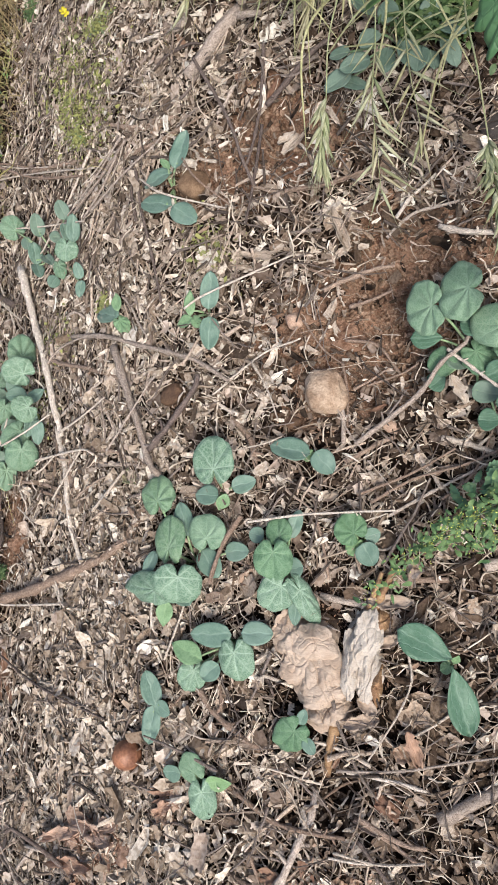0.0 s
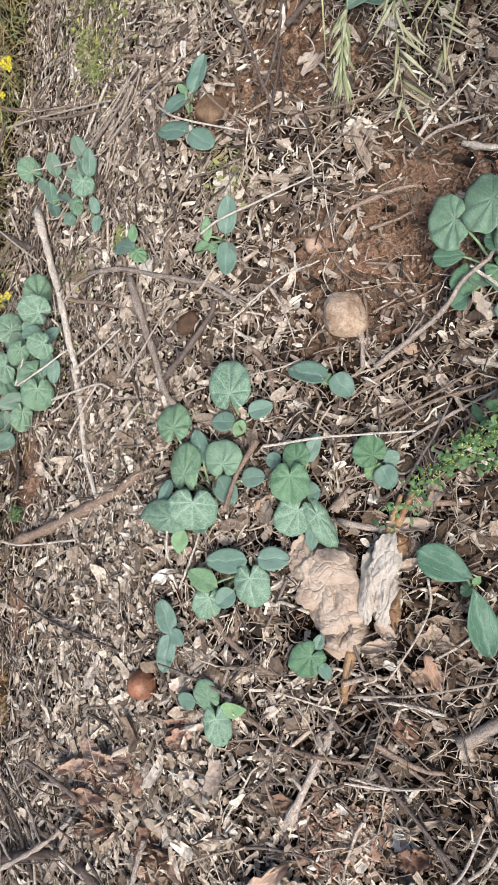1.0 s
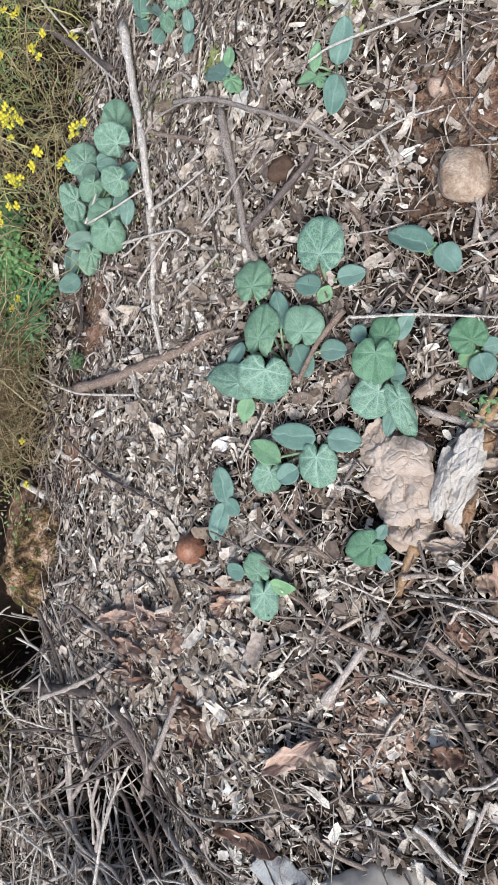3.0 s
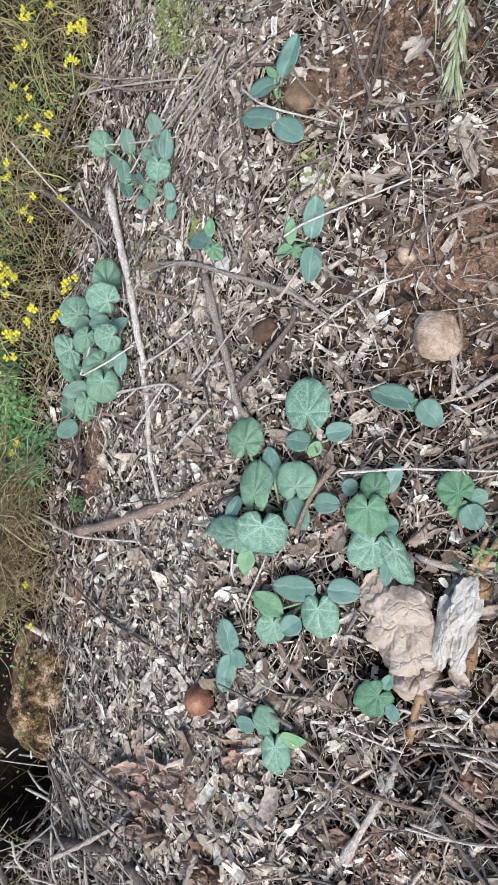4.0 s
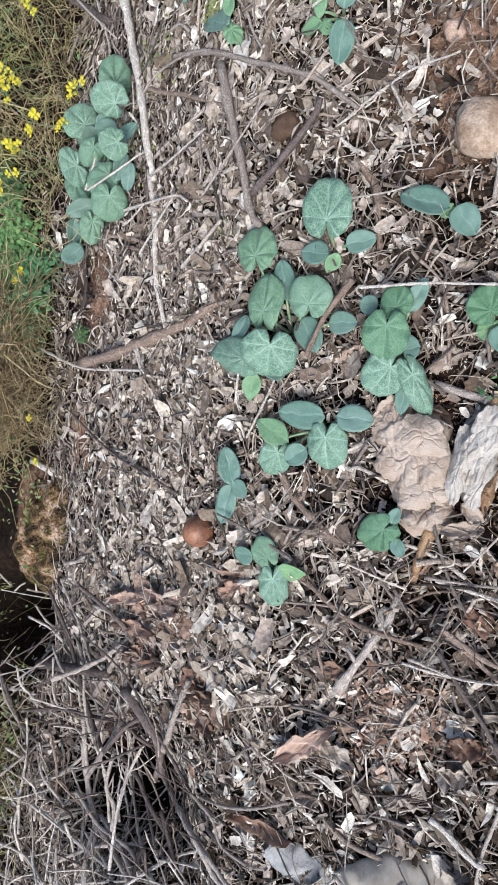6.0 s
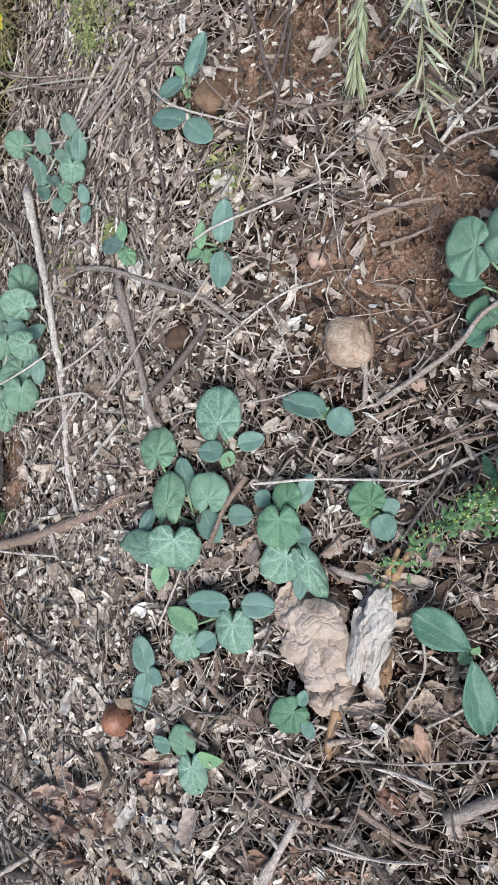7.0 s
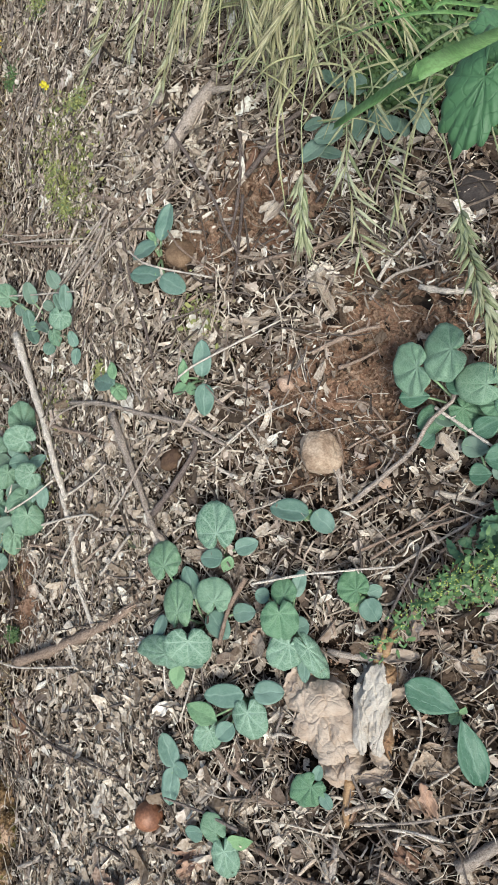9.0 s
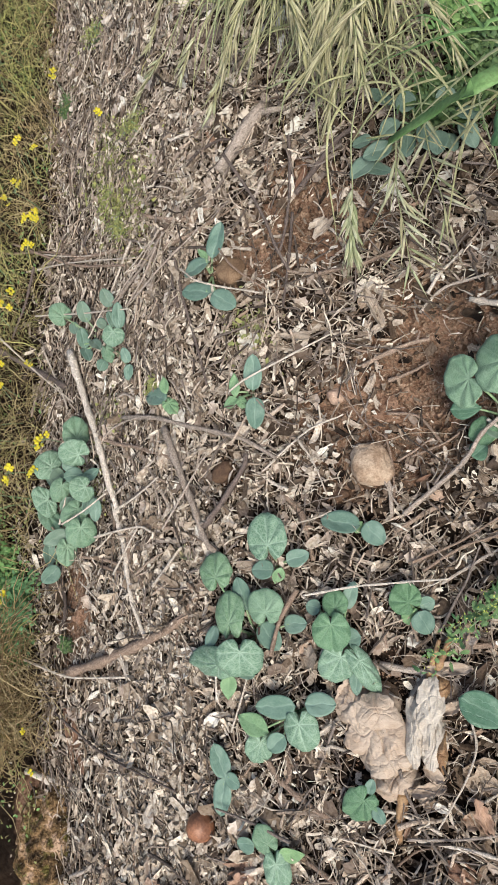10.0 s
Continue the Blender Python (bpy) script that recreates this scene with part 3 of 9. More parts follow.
def stone(name, label, category, x, y, size, material, sunk=0.3, rough=0.12, group=""):
    """A rounded stone of size (long, wide, high) set into the soil."""
    bm = bmesh.new()
    bmesh.ops.create_icosphere(bm, subdivisions=4, radius=0.5)
    shift = Vector((x * 41 + 5.3, y * 29, 3.9))
    for v in bm.verts:
        d = noise.noise(v.co * 2.0 + shift) * rough * 2.2 + noise.noise(v.co * 5 + shift) * rough * 0.7 + noise.noise(v.co * 14 + shift) * rough * 0.25
        v.co = v.co * (1 + d)
        v.co.x, v.co.y, v.co.z = v.co.x * size[0], v.co.y * size[1], v.co.z * size[2]
    for f in bm.faces:
        f.smooth = True
    me = bpy.data.meshes.new(name)
    bm.to_mesh(me)
    bm.free()
    me.materials.append(material)
    ob = new(name, me)
    ob.location = at_ground(x, y, size[2] * (0.5 - sunk))
    ob.rotation_euler = (0, 0, (x * 31 + y * 17) % 3.1)
    return tagged(ob, label, category, group)


def scrap_mesh(length, width, seed, curl=0.3, ragged=0.18, nu=10, nv=6, fold=0.0):
    """A dry, curled, torn piece of leaf or bark, along +x, centred."""
    rng = np.random.default_rng(seed)
    verts, uvs, faces = [], [], []
    edge = rng.uniform(1 - ragged * 2, 1, (2, nu + 1))
    skew = rng.uniform(-0.2, 0.2)
    ph = rng.uniform(0, 6, 4)
    for i in range(nu + 1):
        u = i / nu
        body = max(0.06, np.sin(np.pi * (0.06 + 0.88 * u)) ** 0.7)
        for j in range(nv + 1):
            v = j / nv * 2 - 1
            y = v * 0.5 * width * body * edge[int(v > 0), i] + skew * width * (u - 0.5)
            z = curl * width * (v * v * 0.6 - 0.2) + curl * length * 0.35 * (u - 0.5) ** 2 * np.sign(rng.uniform(-0.3, 1) if i == 0 and j == 0 else 1)
            z += 0.10 * width * np.sin(7 * u + ph[0] + 2 * v) + 0.06 * width * np.sin(15 * u + ph[1] - 5 * v)
            z += fold * width * abs(np.sin(9 * u + 3 * v + ph[2])) + 0.03 * width * rng.standard_normal()
            verts.append(((u - 0.5) * length, y, z))
            uvs.append((u, v * 0.5 + 0.5))
    for i in range(nu):
        for j in range(nv):
            a = i * (nv + 1) + j
            faces.append((a, a + nv + 1, a + nv + 2, a + 1))
    return thick(np.array(verts), faces, np.array(uvs), 0.0008)


def scrap(name, label, category, a, b, width, material, height=0.012, curl=0.3, group="", fold=0.0, ragged=0.18):
    """A dry scrap lying from a to b (x, y) on the litter."""
    pa, pb = at_ground(*a, height), at_ground(*b, height)
    axes, length = frame_of(pa, pb, 0.15)
    mid = (pa + pb) / 2
    v, f, u = scrap_mesh(length, width, int(abs(mid[0] * 9341 + mid[1] * 5471) * 100) % 99991, curl, ragged, fold=fold)
    return tagged(mesh_ob(name, v @ axes.T, f, material, at=mid, uvs=u), label, category, group)

# ---- the soil: one sheet, fine where the bed is, out to the horizon ----
def axis_steps(lo, hi, step, far):
    inner = np.arange(lo, hi + step / 2, step)
    out = np.geomspace(0.03, far, 26)
    return np.concatenate([lo - out[::-1], inner, hi + out])


gx, gy = axis_steps(-1.5, 0.7, 0.011, 900.0), axis_steps(-1.4, 2.1, 0.012, 900.0)
mx, my = np.meshgrid(gx, gy, indexing="ij")
mz = ground(mx, my)
fine = np.random.default_rng(3).normal(0, 0.0016, mz.shape)
mz = mz + np.where((np.abs(mx) < 2) & (np.abs(my) < 3), fine, 0)
ny = len(gy)
cells = (np.arange(len(gx) - 1)[:, None] * ny + np.arange(ny - 1)[None, :]).ravel()
quads = np.stack([cells, cells + ny, cells + ny + 1, cells + 1], 1)


def fast_mesh(name, verts, quads, material, uvs=None, smooth=True):
    """A large mesh of alike polygons from arrays."""
    me = bpy.data.meshes.new(name)
    me.vertices.add(len(verts))
    me.vertices.foreach_set("co", np.asarray(verts, np.float32).ravel())
    me.loops.add(quads.size)
    me.loops.foreach_set("vertex_index", quads.astype(np.int32).ravel())
    me.polygons.add(len(quads))
    me.polygons.foreach_set("loop_start", np.arange(0, quads.size, quads.shape[1], dtype=np.int32))
    me.polygons.foreach_set("use_smooth", np.full(len(quads), smooth))
    if uvs is not None:
        layer = me.uv_layers.new(name="UVMap")
        layer.data.foreach_set("uv", np.asarray(uvs, np.float32)[quads.ravel()].ravel())
    me.update(calc_edges=True)
    me.validate()
    me.materials.append(material)
    return new(name, me)


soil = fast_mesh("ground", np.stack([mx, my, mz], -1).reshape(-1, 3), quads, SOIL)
tagged(soil, "reddish brown garden soil sloping down to a path", "ground", kind="structure")


# ---- loose litter that nobody could count ----
BARE = ((-0.82, -0.52, 0.06, 0.06, 0.5), (-0.012, -0.688, 0.085, 0.048, 1), (0.10, 0.49, 0.11, 0.12, 0.90), (0.03, 0.41, 0.09, 0.12, 0.80), (-0.09, 0.39, 0.085, 0.085, 0.55), (-0.045, -0.12, 0.075, 0.10, 1), (-0.19, 0.71, 0.10, 0.06, 0.88), (-0.09, 0.735, 0.09, 0.06, 0.88), (-0.14, 0.80, 0.07, 0.06, 0.6),
        (-0.748, 0.105, 0.065, 0.105, 0.92), (-0.93, -0.33, 0.07, 0.10, 0.9), (-0.95, -0.62, 0.13, 0.10, 1.0), (-0.868, -0.415, 0.085, 0.13, 1.0), (-0.049, -0.004, 0.035, 0.03, 0.95), (-0.032, -0.280, 0.022, 0.020, 0.8), (-0.05, 0.26, 0.05, 0.04, 0.4),
        (-0.308, 0.325, 0.03, 0.03, 1), (-0.274, 0.692, 0.04, 0.04, 1), (-0.394, -0.264, 0.035, 0.035, 1), (-0.26, -0.292, 0.04, 0.035, 0.8), (-0.34, -0.18, 0.02, 0.04, 0.7), (-0.10, -0.20, 0.03, 0.03, 0.7), (-0.23, -0.09, 0.05, 0.04, 0.5), (-0.25, 0.45, 0.03, 0.05, 0.5), (-0.316, 0.69, 0.04, 0.05, 0.6), (-0.07, 0.21, 0.05, 0.02, 0.5), (-0.05, 0.312, 0.05, 0.05, 1), (-0.098, 0.427, 0.028, 0.028, 1), (-0.11, 0.262, 0.022, 0.022, 1))


def pile(x, y):
    """The brushwood heap over the hollow at the foot of the bed."""
    c = np.exp(-(((x + 0.68) / 0.33) ** 2 + ((y + 0.80) / 0.30) ** 2) ** 2)
    gap = np.clip(np.exp(-(((x + 0.50) / 0.09) ** 2 + ((y + 0.855) / 0.06) ** 2) ** 1.5) + np.exp(-(((x + 0.66) / 0.08) ** 2 + ((y + 0.79) / 0.065) ** 2)) + np.exp(-(((x + 0.90) / 0.12) ** 2 + ((y + 0.58) / 0.10) ** 2)), 0, 1)
    return c * (1 - 0.9 * gap) + 0.45 * np.exp(-(((x + 0.30) / 0.35) ** 2 + ((y + 0.98) / 0.16) ** 2) ** 2)


def edge_of_bed(y):
    return -0.87 - 0.03 * np.sin(2.3 * y + 0.6) - 0.02 * np.sin(9 * y)


def cover(x, y):
    """How much of the soil is hidden by litter, 0 to 1."""
    c = 1 / (1 + np.exp((edge_of_bed(y) - x) / 0.02))
    c = c * (1 - np.exp(-(((x + 0.575) / 0.15) ** 2 + ((y + 0.835) / 0.085) ** 2) ** 2))
    for cx, cy, rx, ry, k in BARE:
        c = c * (1 - k * np.exp(-(((x - cx) / rx) ** 2 + ((y - cy) / ry) ** 2) ** 1.5))
    return c


def clumped(x, y):
    """Litter gathers in small heaps with dark gaps between them, 0.2 to 1."""
    a = np.sin(33 * x + 15 * y + 1.9 * np.sin(13 * y)) * np.sin(30 * y - 12 * x + 1.7 * np.sin(17 * x))
    b = np.sin(81 * x + 37 * y + 1.5 * np.sin(41 * y)) * np.sin(76 * y - 29 * x + 0.7)
    return np.clip(0.60 + 0.55 * a + 0.35 * b, 0.2, 1)


def damp(x, y):
    """Where the litter lies damp and dark: the uphill side of the bed."""
    s = 1 / (1 + np.exp((0.03 - x + 0.05 * np.sin(9 * y) + 0.03 * np.sin(23 * y + 11 * x)) / 0.035))
    edge = 1 / (1 + np.exp((0.20 - x + 0.03 * np.sin(14 * y)) / 0.02))
    return np.maximum(s * (0.35 + 0.65 / (1 + np.exp((y - 0.30) / 0.06))), edge)


def dry_cover(x, y):
    return cover(x, y) * (1 - 0.84 * damp(x, y)) * clumped(x, y)


def damp_cover(x, y):
    return cover(x, y) * (0.05 + 0.95 * damp(x, y))


def dry_edge(x, y):
    """Straw lies everywhere but on the shaded uphill edge."""
    return cover(x, y) * (1 - 0.75 / (1 + np.exp((0.21 - x) / 0.015)))


BED = (-1.0, 0.45, -1.2, 1.95)


def scatter(n, rng, box=BED, dense=cover):
    xs, ys = np.empty(0), np.empty(0)
    while len(xs) < n:
        x, y = rng.uniform(box[0], box[1], n), rng.uniform(box[2], box[3], n)
        keep = rng.uniform(0, 1, n) < dense(x, y)
        xs, ys = np.concatenate([xs, x[keep]]), np.concatenate([ys, y[keep]])
    return xs[:n], ys[:n]


def axes_on_ground(x, y, rng, tilt):
    """Random axes of n pieces that lie on the slope, tipped by about tilt radians."""
    n, e = len(x), 0.01
    sx, sy = (ground(x + e, y) - ground(x - e, y)) / (2 * e), (ground(x, y + e) - ground(x, y - e)) / (2 * e)
    nz = np.stack([-sx + rng.normal(0, tilt, n), -sy + rng.normal(0, tilt, n), np.ones(n)], 1)
    nz /= np.linalg.norm(nz, axis=1)[:, None]
    h = rng.uniform(0, 2 * np.pi, n)
    ax = np.stack([np.cos(h), np.sin(h), np.zeros(n)], 1)
    ax -= nz * (ax * nz).sum(1)[:, None]
    ax /= np.linalg.norm(ax, axis=1)[:, None]
    return ax, np.cross(nz, ax), nz


def flakes(name, n, seed, length, ratio, tilt, lift, material, label, nu=4, nv=2, curl=0.35, dense=cover, box=BED, smooth=True):
    """n curled flakes in one mesh, as loose litter."""
    rng = np.random.default_rng(seed)
    x, y = scatter(n, rng, box, dense)
    ax, ay, az = axes_on_ground(x, y, rng, tilt)
    ln = np.clip(rng.lognormal(np.log(length), 0.42, n), length * 0.4, length * 3.2)
    wd = ln * rng.uniform(ratio[0], ratio[1], n)
    u, v = np.meshgrid(np.linspace(0, 1, nu + 1), np.linspace(-1, 1, nv + 1), indexing="ij")
    u, v = u.ravel()[None, :], v.ravel()[None, :]
    k = len(u[0])
    lens = np.clip(np.sin(np.pi * (0.08 + 0.86 * u)), 0.05, 1) ** rng.uniform(0.3, 1.0, (n, 1))
    torn = 0.62 + 0.38 * np.sin(np.pi * u * rng.uniform(0.5, 1.2, (n, 1)) + rng.uniform(0, 1.5, (n, 1)))
    kind = rng.uniform(0, 1, (n, 1))
    body = np.where(kind < 0.55, torn, lens)
    rag = 1 + 0.42 * rng.uniform(-1, 1, (n, k))
    bend = rng.normal(0, 0.20, (n, 1))
    slant = rng.normal(0, 0.28, (n, 1)) * wd[:, None] * v
    px = (u - 0.5) * ln[:, None] * (1 + 0.10 * rng.uniform(-1, 1, (n, k))) + slant
    py = 0.5 * wd[:, None] * v * body * rag + bend * ln[:, None] * (u - 0.5) ** 2 * 2
    cu, cv, tw = rng.normal(0, curl * 1.1, (n, 1)), rng.normal(0, curl * 1.3, (n, 1)), rng.normal(0, 0.5, (n, 1))
    crease = rng.normal(0, curl * 0.5, (n, 1)) * np.abs(u - rng.uniform(0.25, 0.75, (n, 1)))
    pz = cu * ln[:, None] * (u - 0.5) ** 2 + cv * wd[:, None] * v * v * 0.6 + tw * wd[:, None] * v * (u - 0.5) + crease * wd[:, None] + 0.07 * wd[:, None] * rng.standard_normal((n, k))
    c = np.stack([x, y, ground(x, y) + rng.uniform(0.001, lift, n)], 1)
    verts = c[:, None, :] + px[..., None] * ax[:, None, :] + py[..., None] * ay[:, None, :] + pz[..., None] * az[:, None, :]
    cell = (np.arange(nu)[:, None] * (nv + 1) + np.arange(nv)[None, :]).ravel()
    q = np.stack([cell, cell + nv + 1, cell + nv + 2, cell + 1], 1)
    quads = (np.arange(n)[:, None, None] * k + q[None]).reshape(-1, 4)
    return tagged(fast_mesh(name, verts.reshape(-1, 3), quads, material, smooth=smooth), label, "litter", kind="stuff")


def crumpled_leaves(name, n, seed, length, ratio, tilt, lift, material, label, dense=cover, box=BED, nu=7, nv=5):
    """n torn, crumpled, curled-up dry leaves in one mesh, as loose litter."""
    rng = np.random.default_rng(seed)
    x, y = scatter(n, rng, box, dense)
    ax, ay, az = axes_on_ground(x, y, rng, tilt)
    ln = np.clip(rng.lognormal(np.log(length), 0.38, n), length * 0.45, length * 2.2)[:, None]
    wd = ln * rng.uniform(ratio[0], ratio[1], n)[:, None]
    u, v = np.meshgrid(np.linspace(-1, 1, nu + 1), np.linspace(-1, 1, nv + 1), indexing="ij")
    u, v = u.ravel()[None, :], v.ravel()[None, :]
    k = u.shape[1]
    sq = rng.uniform(0.15, 0.75, (n, 1))
    du, dv = u * np.sqrt(1 - sq * v * v / 2), v * np.sqrt(1 - sq * u * u / 2)
    rim = np.maximum(np.abs(u), np.abs(v)) > 0.99
    torn = np.where(rim, rng.uniform(0.76, 1.08, (n, k)), 1 + 0.05 * rng.standard_normal((n, k)))
    du, dv = du * torn, dv * torn
    z = 0.0
    for _ in range(4):
        a, off = rng.uniform(0, np.pi, (n, 1)), rng.uniform(-0.6, 0.6, (n, 1))
        z = z + rng.normal(0, 0.20, (n, 1)) * np.abs(np.cos(a) * du + np.sin(a) * dv - off)
    z = z + rng.normal(0.10, 0.16, (n, 1)) * du * du + rng.normal(0.10, 0.22, (n, 1)) * dv * dv + 0.03 * rng.standard_normal((n, k))
    z = z - z.min(1, keepdims=True) * 0.6
    mid = np.stack([x, y, ground(x, y) + rng.uniform(0.004, lift, n)], 1)
    verts = mid[:, None, :] + (du * ln / 2)[..., None] * ax[:, None, :] + (dv * wd / 2)[..., None] * ay[:, None, :] + (z * wd / 2)[..., None] * az[:, None, :]
    cell = (np.arange(nu)[:, None] * (nv + 1) + np.arange(nv)[None, :]).ravel()
    q = np.stack([cell, cell + nv + 1, cell + nv + 2, cell + 1], 1)
    quads = (np.arange(n)[:, None, None] * k + q[None]).reshape(-1, 4)
    return tagged(fast_mesh(name, verts.reshape(-1, 3), quads, material, smooth=False), label, "litter", kind="stuff")


def shards(name, n, seed, length, ratio, tilt, lift, material, label, corners=8, curl=0.22, dense=cover, box=BED):
    """n flat, broken, angular bits of leaf, bark and stem in one mesh, as loose litter."""
    rng = np.random.default_rng(seed)
    x, y = scatter(n, rng, box, dense)
    ax, ay, az = axes_on_ground(x, y, rng, tilt)
    ln = np.clip(rng.lognormal(np.log(length), 0.5, n), length * 0.35, length * 3.4)[:, None]
    wd = ln * rng.uniform(ratio[0], ratio[1], n)[:, None]
    ang = (np.arange(corners)[None, :] + rng.uniform(-0.42, 0.42, (n, corners))) * 2 * np.pi / corners
    square = rng.uniform(0.35, 1.0, (n, 1))
    c, s = np.cos(ang), np.sin(ang)
    px = np.sign(c) * np.abs(c) ** square * ln / 2 * rng.uniform(0.78, 1.06, (n, corners))
    py = np.sign(s) * np.abs(s) ** square * wd / 2 * rng.uniform(0.55, 1.12, (n, corners))
    q = px / ln
    py = py + rng.normal(0, 0.16, (n, 1)) * ln * q * q
    pz = rng.normal(0, curl, (n, 1)) * ln * q * q * 2 + rng.normal(0, 0.35, (n, 1)) * py * q + rng.normal(0, 0.05, (n, corners)) * wd
    px, py, pz = (np.concatenate([a, b], 1) for a, b in ((px, rng.normal(0, 0.08, (n, 1)) * ln), (py, rng.normal(0, 0.10, (n, 1)) * wd), (pz, rng.normal(0, 0.20, (n, 1)) * wd)))
    mid = np.stack([x, y, ground(x, y) + rng.uniform(0.001, lift, n)], 1)
    verts = mid[:, None, :] + px[..., None] * ax[:, None, :] + py[..., None] * ay[:, None, :] + pz[..., None] * az[:, None, :]
    k = np.arange(corners)
    fan = np.stack([np.full(corners, corners), k, (k + 1) % corners], 1)
    tris = (np.arange(n)[:, None, None] * (corners + 1) + fan[None]).reshape(-1, 3)
    return tagged(fast_mesh(name, verts.reshape(-1, 3), tris, material, smooth=False), label, "litter", kind="stuff")


def rods(name, n, seed, length, radius, tilt, lift, material, label, seg=5, sides=5, wobble=0.10, dense=cover, box=BED, category="litter", surface=ground):
    """n thin bent stems in one mesh, as loose litter."""
    rng = np.random.default_rng(seed)
    x, y = scatter(n, rng, box, dense)
    ax, ay, az = axes_on_ground(x, y, rng, tilt)
    ln = np.clip(rng.lognormal(np.log(length), 0.5, n), length * 0.3, length * 3.5)
    rd = radius * np.clip(rng.lognormal(0, 0.4, n), 0.5, 2.6)
    s = np.linspace(-0.5, 0.5, seg + 1)[None, :]
    side = rng.normal(0, wobble, (n, 1)) * 3 * s * s + np.cumsum(rng.normal(0, wobble * 0.35, (n, seg + 1)), 1)
    rise = rng.normal(0, wobble * 0.6, (n, 1)) * 2 * s * s + np.cumsum(rng.normal(0, wobble * 0.15, (n, seg + 1)), 1)
    c = np.stack([x, y, surface(x, y) + rng.uniform(0.002, lift, n)], 1)
    line = c[:, None, :] + ln[:, None, None] * (s[..., None] * ax[:, None, :] + side[..., None] * ay[:, None, :] + rise[..., None] * az[:, None, :])
    ang = np.linspace(0, 2 * np.pi, sides, endpoint=False)
    taper = np.linspace(1.1, 0.6, seg + 1)[None, :, None] * (1 + 0.12 * rng.standard_normal((n, seg + 1, sides)))
    rr = rd[:, None, None] * taper
    verts = line[:, :, None, :] + rr[..., None] * (np.cos(ang)[None, None, :, None] * ay[:, None, None, :] + np.sin(ang)[None, None, :, None] * az[:, None, None, :])
    i, j = np.meshgrid(np.arange(seg), np.arange(sides), indexing="ij")
    i, j = i.ravel(), j.ravel()
    jn = (j + 1) % sides
    q = np.stack([i * sides + j, i * sides + jn, (i + 1) * sides + jn, (i + 1) * sides + j], 1)
    k = (seg + 1) * sides
    quads = (np.arange(n)[:, None, None] * k + q[None]).reshape(-1, 4)
    uu = np.broadcast_to((s * ln[:, None] * 10)[..., None], (n, seg + 1, sides))
    vv = np.broadcast_to((ang / 6.283)[None, None, :], (n, seg + 1, sides))
    return tagged(fast_mesh(name, verts.reshape(-1, 3), quads, material, np.stack([uu, vv], -1).reshape(-1, 2)), label, category, kind="stuff")


def drift(x, y):
    """Where the pale brittle crumbs have gathered."""
    return cover(x, y) * np.clip(np.exp(-((x + 0.42) / 0.2) ** 2) + np.exp(-((x + 0.40) / 0.25) ** 2 - ((y - 1.3) / 0.3) ** 2) + 1.3 * np.exp(-((x + 0.46) / 0.22) ** 2 - ((y + 0.45) / 0.16) ** 2), 0, 1)


def bare(x, y):
    return np.clip(1.0 - 0.93 * cover(x, y) - 0.7 * pile(x, y), 0.03, 1) * (y > -0.22)


def around(x, y):
    """Thinning litter on the ground beyond the bed."""
    d = np.hypot(np.maximum(np.maximum(x - 0.42, -0.95 - x), 0), np.maximum(np.maximum(y - 1.9, -1.15 - y), 0))
    beyond = (x > 0.42) | (y > 1.9) | (y < -1.15)
    return np.where(beyond, np.exp(-(d / 0.9) ** 2) / (1 + np.exp((edge_of_bed(y) - x) / 0.10)), 0) * (0.6 + 0.4 * np.sin(4.1 * x + 1.3) * np.sin(3.7 * y))


shards("bark_mulch", 21000, 13, 0.014, (0.22, 0.6), 0.35, 0.010, SHADED_BARK, "near-black bark and leaf crumbs, coloured to deepen shade between the litter", 7)
shards("brown_litter", 13000, 25, 0.016, (0.16, 0.5), 0.34, 0.017, DAMP, "brown broken leaf and stem bits in the litter", 8)
shards("leaf_crumbs", 24000, 14, 0.0075, (0.25, 0.7), 0.45, 0.016, LITTER, "fine crumbs of dry leaf on the soil", 6, 0.3, lambda x, y: 0.04 + 0.96 * dry_cover(x, y))
shards("leaf_litter", 11500, 11, 0.019, (0.10, 0.30), 0.30, 0.025, LITTER, "narrow dry greyish beige leaf and stem bits strewn over the soil", 8, 0.22, dry_cover)
shards("leaf_litter", 5200, 28, 0.0155, (0.28, 0.66), 0.36, 0.025, LITTER, "torn flat dry leaf scraps strewn over the soil", 9, 0.25, dry_cover)
crumpled_leaves("leaf_litter", 3600, 12, 0.0185, (0.38, 0.75), 0.32, 0.018, CRUMPLED, "crumpled torn greyish dry leaves on the bed", dry_cover)
crumpled_leaves("leaf_litter", 620, 33, 0.026, (0.4, 0.7), 0.25, 0.024, CRUMPLED, "larger crumpled bleached dry leaves along the shoulder of the bed", lambda x, y: cover(x, y) * clumped(x, y) * (0.12 + np.exp(-((x + 0.48) / 0.18) ** 2)))
crumpled_leaves("damp_litter", 1700, 34, 0.020, (0.35, 0.75), 0.30, 0.018, DAMP, "crumpled damp brown leaves on the bed", damp_cover)
shards("pale_crumbs", 14000, 19, 0.011, (0.2, 0.6), 0.45, 0.024, LITTER, "pale brittle leaf crumbs on top of the litter", 7, 0.3, drift)
shards("leaf_litter", 1700, 23, 0.021, (0.22, 0.55), 0.35, 0.030, STRAW, "pale dry leaf scraps in a drift on the bed", 8, 0.3, lambda x, y: cover(x, y) * np.exp(-((x + 0.45) / 0.2) ** 4 - ((y + 0.43) / 0.15) ** 4), (-0.8, -0.1, -0.75, -0.15))
